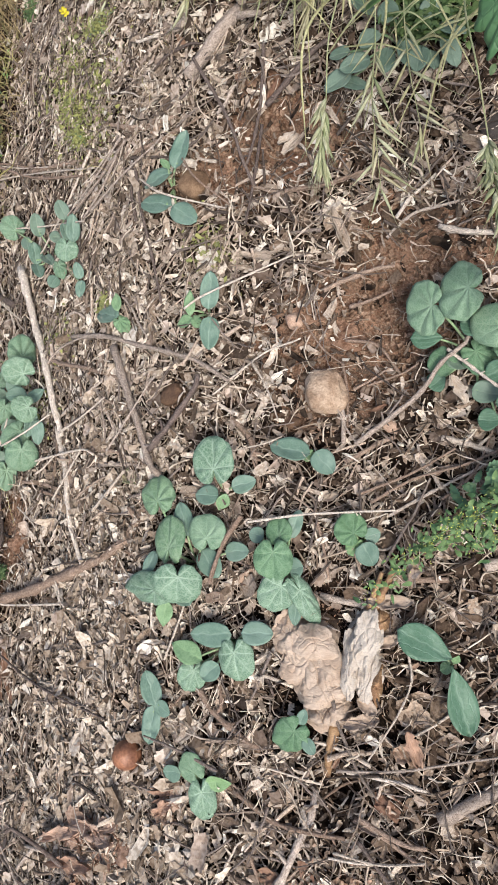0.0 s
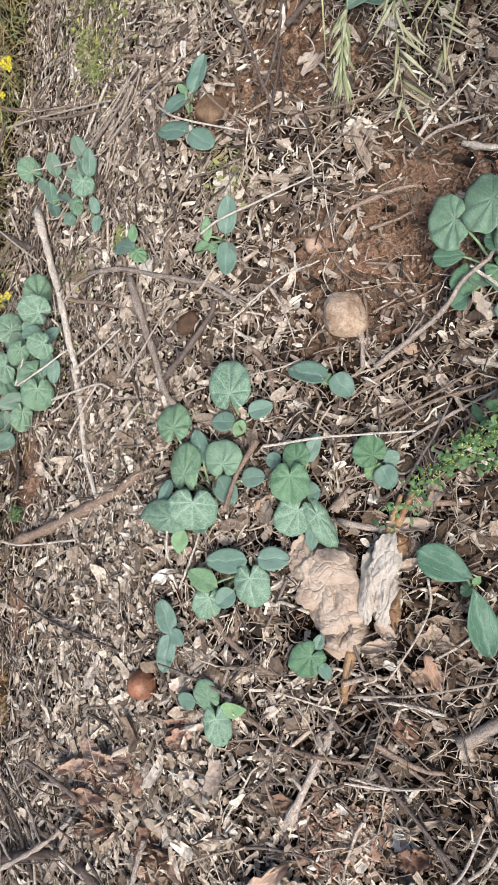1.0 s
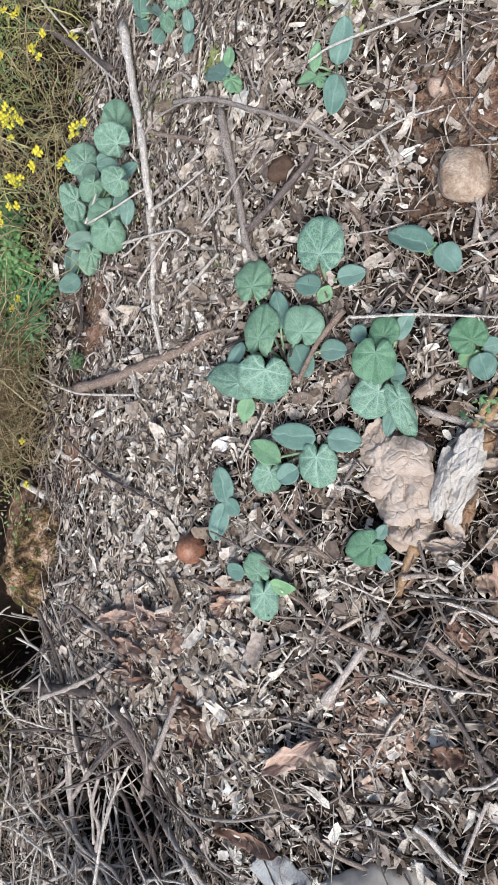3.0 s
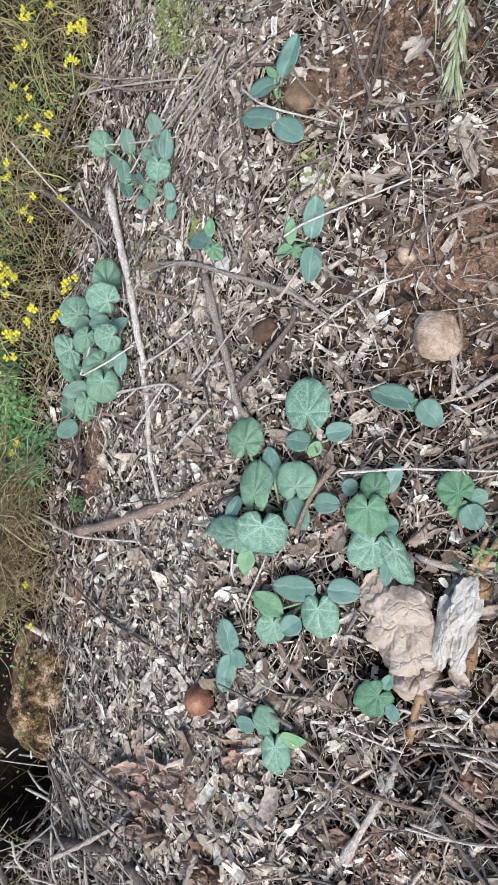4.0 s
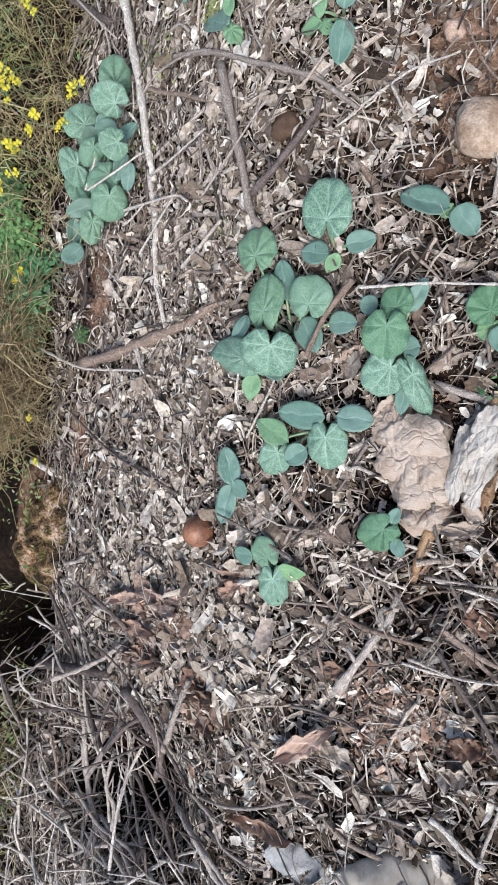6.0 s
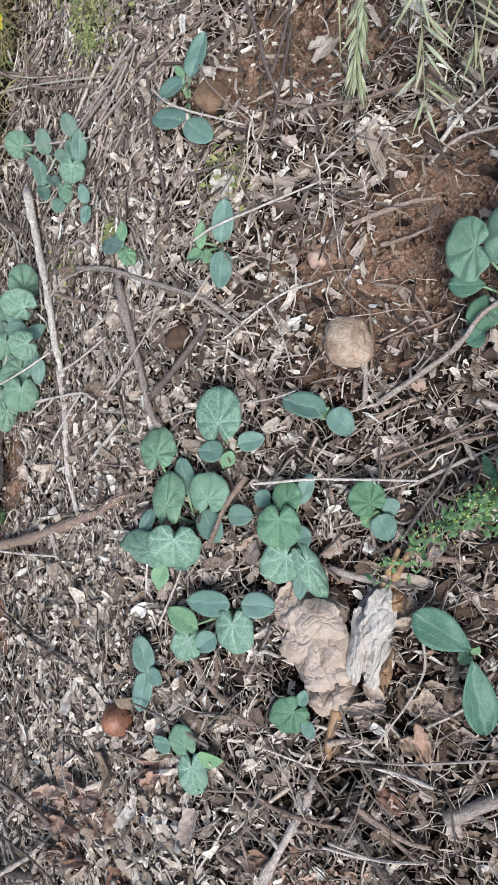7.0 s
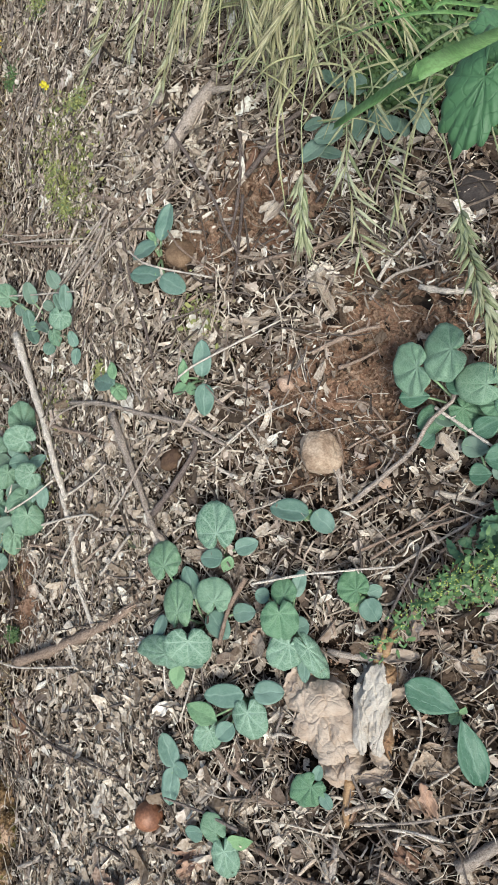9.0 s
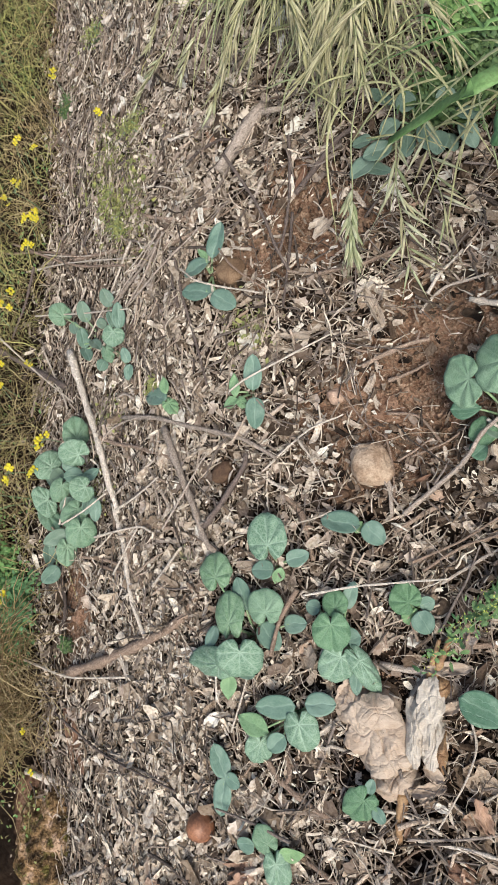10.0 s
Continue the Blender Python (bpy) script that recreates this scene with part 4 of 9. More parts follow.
shards("pale_crumbs", 7500, 31, 0.014, (0.15, 0.5), 0.36, 0.028, STRAW, "bleached leaf and stem scraps along the shoulder of the bed", 8, 0.25, lambda x, y: cover(x, y) * np.exp(-((x + 0.50) / 0.22) ** 2) / (1 + np.exp((0.12 - y) / 0.05)))
shards("pale_crumbs", 3800, 41, 0.015, (0.25, 0.7), 0.36, 0.028, STRAW, "bleached leaf scraps on the lower shoulder of the bed", 8, 0.3, lambda x, y: cover(x, y) * clumped(x, y) * np.exp(-((x + 0.48) / 0.14) ** 2 - ((y + 0.08) / 0.26) ** 2), (-0.85, -0.1, -0.75, 0.6))
shards("damp_litter", 6500, 17, 0.018, (0.15, 0.5), 0.36, 0.020, DAMP, "damp dark brown leaf scraps on the bed", 8, 0.25, damp_cover)
shards("damp_crumbs", 7000, 18, 0.009, (0.25, 0.7), 0.45, 0.014, DAMP, "fine crumbs of damp dark leaf", 6, 0.3, damp_cover)
shards("soil_crumbs", 30000, 15, 0.0036, (0.5, 0.9), 0.5, 0.004, SANDY, "small crumbs of reddish soil", 5, 0.6, bare, (-0.88, 0.45, -1.2, 1.95))
flakes("soil_clods", 2600, 16, 0.0048, (0.7, 1.0), 0.4, 0.003, SANDY, "lumps of reddish soil on the bare spots", 4, 4, 1.0, lambda x, y: np.clip(1.0 - 1.05 * cover(x, y), 0.0, 1) * (y > 0.2), (-0.86, 0.45, 0.0, 1.0))
rods("straw_litter", 9000, 21, 0.036, 0.0009, 0.20, 0.027, STRAW, "thin dry stems and straw lying on the bed", 4, 4, 0.08, dry_edge)
rods("straw_litter", 7500, 40, 0.026, 0.0010, 0.32, 0.028, STRAW, "short curled dry fibres in the litter", 5, 4, 0.24, dry_edge)
rods("straw_litter", 400, 24, 0.06, 0.0013, 0.3, 0.05, STRAW, "pale dry stems strewn over the brushwood", 5, 5, 0.05, lambda x, y: np.exp(-((x + 0.66) / 0.2) ** 4 - ((y + 1.02) / 0.16) ** 4), (-1.0, -0.35, -1.3, -0.8))
rods("twig_litter", 4200, 35, 0.062, 0.0014, 0.16, 0.030, DARK_STEMS, "thin dark weathered twigs crossing the litter", 5, 5, 0.06)
rods("twig_litter", 2800, 22, 0.050, 0.0017, 0.15, 0.026, TWIG_PILE, "short grey brown twigs lying on the bed", 5, 6, 0.05)
shards("leaf_litter", 14000, 29, 0.024, (0.2, 0.6), 0.3, 0.02, LITTER, "dry leaf litter thinning out round the bed", 7, 0.25, around, (-1.4, 2.6, -2.9, 3.8))
shards("bark_mulch", 12000, 30, 0.022, (0.25, 0.6), 0.3, 0.01, DAMP, "brown leaf crumbs thinning out round the bed", 7, 0.25, around, (-1.4, 2.6, -2.9, 3.8))


def mossy(x, y):
    spots = ((-0.61, 1.10, 0.07), (-0.52, 1.0, 0.05), (-0.52, 0.885, 0.05), (-0.57, 0.965, 0.05), (-0.245, 0.57, 0.035), (-0.62, 0.50, 0.04), (-0.70, 0.36, 0.05))
    return sum(np.exp(-((x - a) ** 2 + (y - b) ** 2) / r ** 2) for a, b, r in spots) * 0.7


shards("moss", 4200, 36, 0.006, (0.3, 0.8), 0.7, 0.030, OLIVE, "sparse greenish moss and tiny seedlings in the litter", 6, 0.4, mossy, (-0.9, 0.0, 0.2, 1.4))


def rusty(x, y):
    spots = ((-0.505, -0.416, 0.042), (-0.44, -0.422, 0.038), (-0.364, -0.536, 0.035), (-0.49, -0.50, 0.03), (-0.318, -0.322, 0.018), (0.033, -0.296, 0.012))
    return sum(np.exp(-(((x - a) ** 2 + (y - b) ** 2) / r ** 2) ** 2) for a, b, r in spots) * 0.8


crumpled_leaves("rusty_litter", 75, 37, 0.034, (0.4, 0.8), 0.4, 0.026, RUSTY, "heaps of rusty brown shredded dry leaves", rusty, (-0.6, 0.1, -0.6, -0.2), 10, 7)
shards("rusty_litter", 620, 38, 0.017, (0.08, 0.3), 0.7, 0.034, RUSTY, "shredded rusty brown leaf fibres", 8, 0.4, rusty, (-0.6, 0.1, -0.6, -0.2))
shards("peat_crumbs", 1300, 39, 0.007, (0.3, 0.8), 0.5, 0.022, RUSTY, "crumbled brown rotten wood in the litter", 6, 0.4, lambda x, y: np.exp(-(((x + 0.06) / 0.055) ** 2 + ((y + 0.465) / 0.05) ** 2)), (-0.25, 0.15, -0.65, -0.3))


def heap_top(x, y):
    hollow = 0.24 * np.exp(-(((x + 0.54) / 0.14) ** 2 + ((y + 0.79) / 0.11) ** 2))
    return ground(x, y) + hollow * 0.85


rods("brushwood", 130, 32, 0.075, 0.0013, 0.25, 0.045, TWIG_PILE, "thin broken twigs in the brushwood heap", 7, 5, 0.10, pile, (-1.15, 0.3, -1.3, -0.38), "brushwood", heap_top)

# ---- squash seedlings and weeds: stalks and leaves ----
seedling("squash_seedling", "squash seedling with many round white-veined leaves in litter", "seedling", (-0.27, 0.046), [
    ("heart", -0.323, 0.134, 0.05, -0.332, 0.186, 0.045, 0.054),
    ("heart", -0.301, 0.056, 0.055, -0.304, 0.12, 0.05, 0.05),
    ("seed", -0.274, 0.089, 0.031, -0.29, 0.144, 0.031, 0.033),
    ("heart", -0.238, 0.074, 0.05, -0.238, 0.121, 0.05, 0.058),
    ("mottled", -0.281, 0.035, 0.07, -0.286, -0.016, 0.06, 0.073),
    ("mottled", -0.31, 0.003, 0.055, -0.388, 0.011, 0.045, 0.05),
    ("seed", -0.289, 0.012, 0.031, -0.268, -0.019, 0.031, 0.036),
    ("young", -0.313, -0.011, 0.03, -0.318, -0.053, 0.03, 0.028),
    ("seed", -0.333, 0.066, 0.031, -0.353, 0.023, 0.031, 0.025),
    ("seed", -0.251, 0.068, 0.031, -0.221, 0.024, 0.031, 0.038),
    ("seed", -0.212, 0.064, 0.031, -0.169, 0.065, 0.031, 0.031),
], "squash seedlings")
seedling("squash_seedling", "squash seedling with one large mottled leaf and seed leaves", "seedling", (-0.218, 0.161), [
    ("mottled", -0.223, 0.177, 0.055, -0.226, 0.239, 0.05, 0.061),
    ("seed", -0.199, 0.164, 0.031, -0.159, 0.174, 0.031, 0.029),
    ("seed", -0.222, 0.152, 0.031, -0.262, 0.155, 0.031, 0.034),
    ("young", -0.209, 0.155, 0.026, -0.224, 0.131, 0.024, 0.022),
], "squash seedlings")
seedling("squash_seedling", "squash seedling with stacked round leaves beside a dry husk", "seedling", (-0.121, 0.04), [
    ("seed", -0.147, 0.087, 0.031, -0.171, 0.093, 0.031, 0.026),
    ("deep", -0.12, 0.08, 0.045, -0.124, 0.113, 0.04, 0.04),
    ("seed", -0.107, 0.084, 0.031, -0.088, 0.126, 0.031, 0.024),
    ("deep", -0.128, 0.072, 0.06, -0.129, 0.023, 0.055, 0.055),
    ("mottled", -0.113, 0.021, 0.045, -0.142, -0.021, 0.04, 0.053),
    ("seed", -0.108, 0.037, 0.031, -0.086, 0.042, 0.031, 0.033),
    ("mottled", -0.097, 0.018, 0.045, -0.064, -0.039, 0.03, 0.033),
    ("seed", -0.1, -0.002, 0.031, -0.1, -0.046, 0.031, 0.021),
], "squash seedlings")
seedling("squash_seedling", "squash seedling with two broad seed leaves and mottled leaves", "seedling", (-0.202, -0.075), [
    ("seed", -0.199, -0.062, 0.035, -0.264, -0.062, 0.03, 0.039),
    ("seed", -0.183, -0.058, 0.035, -0.133, -0.059, 0.03, 0.037),
    ("mottled", -0.195, -0.077, 0.04, -0.19, -0.129, 0.035, 0.054),
    ("seed", -0.222, -0.106, 0.031, -0.249, -0.129, 0.031, 0.032),
    ("young", -0.248, -0.103, 0.035, -0.303, -0.078, 0.03, 0.036),
    ("mottled", -0.264, -0.111, 0.03, -0.276, -0.151, 0.025, 0.043),
], "squash seedlings")
seedling("squash_seedling", "young squash seedling with two oval seed leaves", "seedling", (-0.072, 0.217), [
    ("seed", -0.073, 0.211, 0.03, -0.136, 0.226, 0.03, 0.039),
    ("seed", -0.065, 0.215, 0.03, -0.039, 0.18, 0.025, 0.036),
    ("young", -0.07, 0.214, 0.026, -0.083, 0.203, 0.024, 0.014),
], "squash seedlings")
seedling("squash_seedling", "small squash seedling with folded grey-green leaves", "seedling", (-0.343, -0.184), [
    ("seed", -0.332, -0.178, 0.03, -0.351, -0.124, 0.03, 0.032),
    ("seed", -0.332, -0.173, 0.03, -0.307, -0.19, 0.024, 0.026),
    ("seed", -0.335, -0.177, 0.03, -0.348, -0.24, 0.024, 0.032),
], "squash seedlings")
seedling("squash_seedling", "small light green squash seedling in leaf litter", "seedling", (-0.26, -0.292), [
    ("heart", -0.258, -0.277, 0.03, -0.278, -0.245, 0.03, 0.035),
    ("mottled", -0.252, -0.288, 0.03, -0.245, -0.339, 0.025, 0.04),
    ("young", -0.246, -0.284, 0.026, -0.201, -0.28, 0.024, 0.028),
    ("seed", -0.287, -0.275, 0.026, -0.318, -0.277, 0.024, 0.029),
], "squash seedlings")
seedling("squash_seedling", "small squash seedling with one round leaf", "seedling", (-0.094, -0.21), [
    ("deep", -0.096, -0.19, 0.035, -0.128, -0.223, 0.03, 0.049),
    ("seed", -0.088, -0.207, 0.031, -0.074, -0.229, 0.031, 0.02),
    ("seed", -0.094, -0.188, 0.031, -0.086, -0.165, 0.031, 0.017),
], "squash seedlings")
seedling("squash_seedling", "small squash seedling with round glossy leaves", "seedling", (-0.001, 0.078), [
    ("deep", -0.003, 0.084, 0.04, -0.027, 0.112, 0.04, 0.047),
    ("seed", 0.003, 0.076, 0.03, 0.019, 0.043, 0.024, 0.035),
    ("seed", 0.007, 0.084, 0.026, 0.03, 0.092, 0.024, 0.026),
    ("young", -0.004, 0.079, 0.026, -0.016, 0.058, 0.024, 0.023),
], "squash seedlings")
seedling("squash_seedling", "squash seedling with four seed leaves beside a round stone", "seedling", (-0.316, 0.698), [
    ("seed", -0.3, 0.707, 0.035, -0.276, 0.769, 0.035, 0.035),
    ("seed", -0.309, 0.708, 0.026, -0.372, 0.707, 0.024, 0.034),
    ("seed", -0.31, 0.653, 0.026, -0.374, 0.675, 0.024, 0.039),
    ("seed", -0.309, 0.65, 0.026, -0.262, 0.612, 0.024, 0.039),
    ("young", -0.311, 0.713, 0.03, -0.328, 0.732, 0.035, 0.014),
], "squash seedlings")
seedling("squash_seedling", "squash seedling with two long upright seed leaves", "seedling", (-0.246, 0.462), [
    ("seed", -0.238, 0.454, 0.03, -0.232, 0.515, 0.04, 0.032),
    ("seed", -0.236, 0.443, 0.03, -0.24, 0.389, 0.024, 0.033),
    ("young", -0.272, 0.449, 0.026, -0.27, 0.491, 0.03, 0.019),
    ("young", -0.268, 0.446, 0.026, -0.298, 0.438, 0.024, 0.021),
    ("young", -0.267, 0.446, 0.026, -0.254, 0.43, 0.024, 0.017),
], "squash seedlings")
seedling("squash_seedling", "tiny squash seedling with rounded grey-green leaves", "seedling", (-0.437, 0.496), [
    ("seed", -0.426, 0.484, 0.026, -0.483, 0.508, 0.024, 0.038),
    ("young", -0.425, 0.492, 0.026, -0.433, 0.529, 0.024, 0.021),
    ("young", -0.426, 0.48, 0.026, -0.405, 0.454, 0.024, 0.026),
], "squash seedlings")
seedling("squash_seedling", "group of dull green squash leaves among dry stems", "seedling", (-0.646, 0.698), [
    ("heart", -0.757, 0.776, 0.04, -0.845, 0.824, 0.04, 0.049),
    ("sage", -0.675, 0.736, 0.035, -0.716, 0.794, 0.035, 0.031),
    ("seed", -0.548, 0.664, 0.045, -0.562, 0.721, 0.05, 0.028),
    ("seed", -0.563, 0.674, 0.04, -0.609, 0.717, 0.04, 0.026),
    ("sage", -0.597, 0.7, 0.035, -0.662, 0.711, 0.035, 0.025),
    ("mottled", -0.564, 0.669, 0.05, -0.571, 0.635, 0.045, 0.044),
    ("sage", -0.582, 0.73, 0.035, -0.646, 0.784, 0.035, 0.029),
    ("seed", -0.685, 0.681, 0.031, -0.724, 0.736, 0.031, 0.031),
    ("seed", -0.691, 0.686, 0.031, -0.669, 0.643, 0.031, 0.027),
    ("heart", -0.604, 0.649, 0.035, -0.591, 0.616, 0.03, 0.026),
    ("seed", -0.612, 0.626, 0.031, -0.645, 0.609, 0.031, 0.027),
    ("seed", -0.532, 0.59, 0.031, -0.559, 0.627, 0.031, 0.021),
    ("seed", -0.529, 0.587, 0.031, -0.539, 0.555, 0.031, 0.021),
    ("sage", -0.658, 0.688, 0.035, -0.62, 0.648, 0.035, 0.024),
    ("sage", -0.734, 0.762, 0.035, -0.724, 0.729, 0.035, 0.024),
], "squash seedlings", True)
seedling("squash_seedling", "dense clump of squash leaves at the edge of the bed", "seedling", (-0.795, 0.356), [
    ("heart", -0.698, 0.46, 0.055, -0.722, 0.522, 0.05, 0.056),
    ("mottled", -0.669, 0.421, 0.065, -0.795, 0.47, 0.06, 0.058),
    ("mottled", -0.795, 0.424, 0.05, -0.876, 0.47, 0.045, 0.071),
    ("seed", -0.673, 0.387, 0.06, -0.782, 0.403, 0.06, 0.036),
    ("mottled", -0.639, 0.353, 0.08, -0.742, 0.361, 0.07, 0.053),
    ("heart", -0.756, 0.387, 0.06, -0.804, 0.357, 0.05, 0.041),
    ("mottled", -0.812, 0.361, 0.05, -0.884, 0.356, 0.04, 0.073),
    ("heart", -0.841, 0.343, 0.045, -0.796, 0.29, 0.04, 0.043),
    ("heart", -0.694, 0.327, 0.045, -0.78, 0.302, 0.04, 0.052),
    ("seed", -0.663, 0.352, 0.045, -0.691, 0.306, 0.04, 0.027),
    ("seed", -0.65, 0.335, 0.04, -0.652, 0.285, 0.035, 0.027),
    ("heart", -0.682, 0.286, 0.06, -0.688, 0.233, 0.05, 0.062),
    ("sage", -0.75, 0.277, 0.04, -0.876, 0.278, 0.03, 0.035),
    ("heart", -0.747, 0.253, 0.045, -0.753, 0.204, 0.04, 0.042),
    ("seed", -0.828, 0.263, 0.035, -0.834, 0.21, 0.03, 0.034),
    ("seed", -0.793, 0.204, 0.035, -0.875, 0.188, 0.03, 0.038),
    ("seed", -0.687, 0.381, 0.04, -0.632, 0.392, 0.04, 0.024),
    ("sage", -0.779, 0.421, 0.03, -0.842, 0.413, 0.03, 0.038),
    ("sage", -0.744, 0.355, 0.03, -0.771, 0.322, 0.03, 0.041),
    ("sage", -0.842, 0.407, 0.03, -0.799, 0.425, 0.03, 0.037),
    ("seed", -0.74, 0.435, 0.04, -0.772, 0.418, 0.04, 0.031),
], "squash seedlings", True)
seedling("squash_seedling", "large squash plant with broad notched leaves by the bare soil", "seedling", (0.177, 0.353), [
    ("heart", 0.17, 0.421, 0.085, 0.121, 0.421, 0.085, 0.087),
    ("heart", 0.119, 0.408, 0.08, 0.08, 0.402, 0.07, 0.08),
    ("heart", 0.214, 0.365, 0.07, 0.164, 0.378, 0.07, 0.057),
    ("dark_seed", 0.191, 0.372, 0.05, 0.151, 0.387, 0.05, 0.04),
    ("dark_seed", 0.222, 0.361, 0.06, 0.229, 0.396, 0.07, 0.024),
    ("deep", 0.228, 0.34, 0.055, 0.195, 0.345, 0.05, 0.033),
    ("dark_seed", 0.251, 0.326, 0.05, 0.214, 0.345, 0.05, 0.032),
    ("dark_seed", 0.127, 0.37, 0.04, 0.081, 0.375, 0.04, 0.032),
    ("deep", 0.133, 0.347, 0.04, 0.114, 0.318, 0.03, 0.038),
    ("sage", 0.137, 0.35, 0.03, 0.157, 0.322, 0.03, 0.041),
    ("deep", 0.166, 0.353, 0.04, 0.192, 0.316, 0.035, 0.046),
    ("dark_seed", 0.223, 0.322, 0.05, 0.183, 0.307, 0.04, 0.034),
    ("dark_seed", 0.129, 0.315, 0.026, 0.106, 0.3, 0.024, 0.031),
    ("sage", 0.165, 0.294, 0.026, 0.203, 0.283, 0.024, 0.033),
    ("dark_seed", 0.258, 0.266, 0.06, 0.192, 0.264, 0.055, 0.043),
    ("dark_seed", 0.203, 0.246, 0.03, 0.171, 0.248, 0.025, 0.034),
    ("sage", 0.215, 0.259, 0.026, 0.211, 0.237, 0.024, 0.019),
    ("sage", 0.229, 0.29, 0.03, 0.221, 0.311, 0.035, 0.018),
    ("deep", 0.264, 0.344, 0.06, 0.291, 0.313, 0.06, 0.049),
    ("dark_seed", 0.267, 0.355, 0.035, 0.269, 0.385, 0.035, 0.026),
    ("dark_seed", 0.264, 0.309, 0.03, 0.238, 0.319, 0.03, 0.032),
], "squash seedlings")
seedling("squash_seedling", "squash seedling with two long dark seed leaves", "seedling", (0.125, -0.096), [
    ("dark_seed", 0.123, -0.082, 0.055, 0.051, -0.045, 0.05, 0.049),
    ("dark_seed", 0.123, -0.094, 0.055, 0.139, -0.181, 0.035, 0.045),
    ("young", 0.121, -0.093, 0.03, 0.109, -0.102, 0.03, 0.016),
    ("young", 0.125, -0.089, 0.04, 0.132, -0.076, 0.05, 0.012),
], "squash seedlings")
seedling("sage_weed", "low grey-green weed with oval leaves under the grass", "weed", (0.082, 0.861), [
    ("sage", 0.004, 0.808, 0.03, -0.041, 0.79, 0.03, 0.033),
    ("sage", 0.034, 0.819, 0.04, -0.014, 0.808, 0.04, 0.032),
    ("sage", 0.111, 0.823, 0.04, 0.101, 0.786, 0.03, 0.032),
    ("sage", 0.086, 0.84, 0.04, 0.088, 0.797, 0.03, 0.031),
    ("sage", 0.146, 0.828, 0.05, 0.161, 0.779, 0.04, 0.033),
    ("sage", 0.047, 0.854, 0.05, 0.019, 0.826, 0.05, 0.03),
    ("sage", 0.075, 0.858, 0.06, 0.05, 0.884, 0.06, 0.031),
    ("sage", 0.002, 0.844, 0.03, -0.032, 0.846, 0.03, 0.027),
    ("sage", -0.016, 0.803, 0.026, 0.029, 0.78, 0.024, 0.026),
    ("sage", 0.11, 0.854, 0.06, 0.138, 0.871, 0.06, 0.03),
    ("sage", 0.135, 0.84, 0.06, 0.174, 0.814, 0.06, 0.03),
    ("sage", 0.062, 0.838, 0.03, 0.054, 0.799, 0.024, 0.026),
    ("sage", 0.124, 0.822, 0.03, 0.129, 0.786, 0.03, 0.025),
    ("sage", 0.04, 0.885, 0.05, 0.006, 0.92, 0.05, 0.029),
], "")
seedling("mallow_weed", "green mallow with large lobed leaves above the grass", "weed", (0.387, 0.783), [
    ("mallow", 0.186, 0.570, 0.45, 0.148, 0.516, 0.43, 0.080),
    ("mallow", 0.238, 0.592, 0.42, 0.216, 0.560, 0.41, 0.050),
    ("mallow", 0.219, 0.622, 0.42, 0.197, 0.666, 0.42, 0.063),
    ("mallow", 0.282, 0.517, 0.22, 0.251, 0.527, 0.2, 0.043),
], "")
seedling("vine_leaf_weed", "dark green lobed weed leaf under brushwood", "weed", (-0.025, -0.784), [
    ("ivy", -0.018, -0.747, 0.03, -0.068, -0.793, 0.03, 0.077),
    ("ivy", -0.009, -0.752, 0.03, 0.032, -0.787, 0.03, 0.074),
], "")
seedling("vine_leaf_weed", "small green weed leaf beside dry leaves", "weed", (0.205, -0.712), [
    ("deep", 0.201, -0.715, 0.03, 0.183, -0.74, 0.03, 0.062),
], "")

# ---- sticks and twigs ----
stick("stick", "pale brown dry stalk lying across the shoulder of the bed", [(-0.752, 0.7, 0.03), (-0.684, 0.542, 0.03), (-0.628, 0.42, 0.03), (-0.593, 0.306, 0.03)], 0.0154, TWIG_PALE)
stick("stick", "pale dry stalk with peeling bark", [(-0.603, 0.317, 0.02), (-0.564, 0.21, 0.02), (-0.552, 0.168, 0.02), (-0.506, 0.017, 0.02)], 0.0106, TWIG_PALE)
stick("twig", "long grey twig lying over the litter", [(-0.56, 0.487, 0.025), (-0.459, 0.456, 0.025), (-0.37, 0.417, 0.025), (-0.285, 0.384, 0.025), (-0.205, 0.349, 0.025)], 0.0083, TWIG)
stick("branch", "grey forked branch bare of bark", [(-0.435, 0.430, 0.03), (-0.407, 0.358, 0.03), (-0.376, 0.285, 0.03), (-0.357, 0.233, 0.03), (-0.346, 0.202, 0.03)], 0.0125, TWIG)
stick("twig", "dark side fork of a grey branch", [(-0.352, 0.235, 0.03), (-0.325, 0.254, 0.03), (-0.299, 0.274, 0.03), (-0.256, 0.321, 0.03), (-0.240, 0.342, 0.03)], 0.0105, TWIG_DARK)
stick("twig", "brown twig half under a branch", [(-0.496, 0.258, 0.015), (-0.433, 0.241, 0.015), (-0.367, 0.204, 0.015)], 0.0078, TWIG_BROWN)
stick("twig", "short grey twig beside a branch", [(-0.476, 0.226, 0.012), (-0.389, 0.213, 0.012), (-0.365, 0.201, 0.012)], 0.0069, TWIG)
stick("branch", "thick bent brown branch on the slope", [(-0.762, -0.026, 0.022), (-0.629, 0.006, 0.022), (-0.504, 0.047, 0.022), (-0.429, 0.086, 0.022), (-0.393, 0.139, 0.022), (-0.368, 0.183, 0.022)], 0.0185, TWIG_BROWN)
stick("twig", "brown broken twig leaning over squash leaves", [(-0.181, 0.118, 0.045), (-0.216, 0.072, 0.045), (-0.239, 0.018, 0.045)], 0.0082, TWIG_BROWN)
stick("twig", "brown knobbly twig in the litter", [(-0.203, 0.279, 0.012), (-0.173, 0.244, 0.012), (-0.167, 0.216, 0.012), (-0.153, 0.176, 0.012)], 0.0093, TWIG_BROWN)
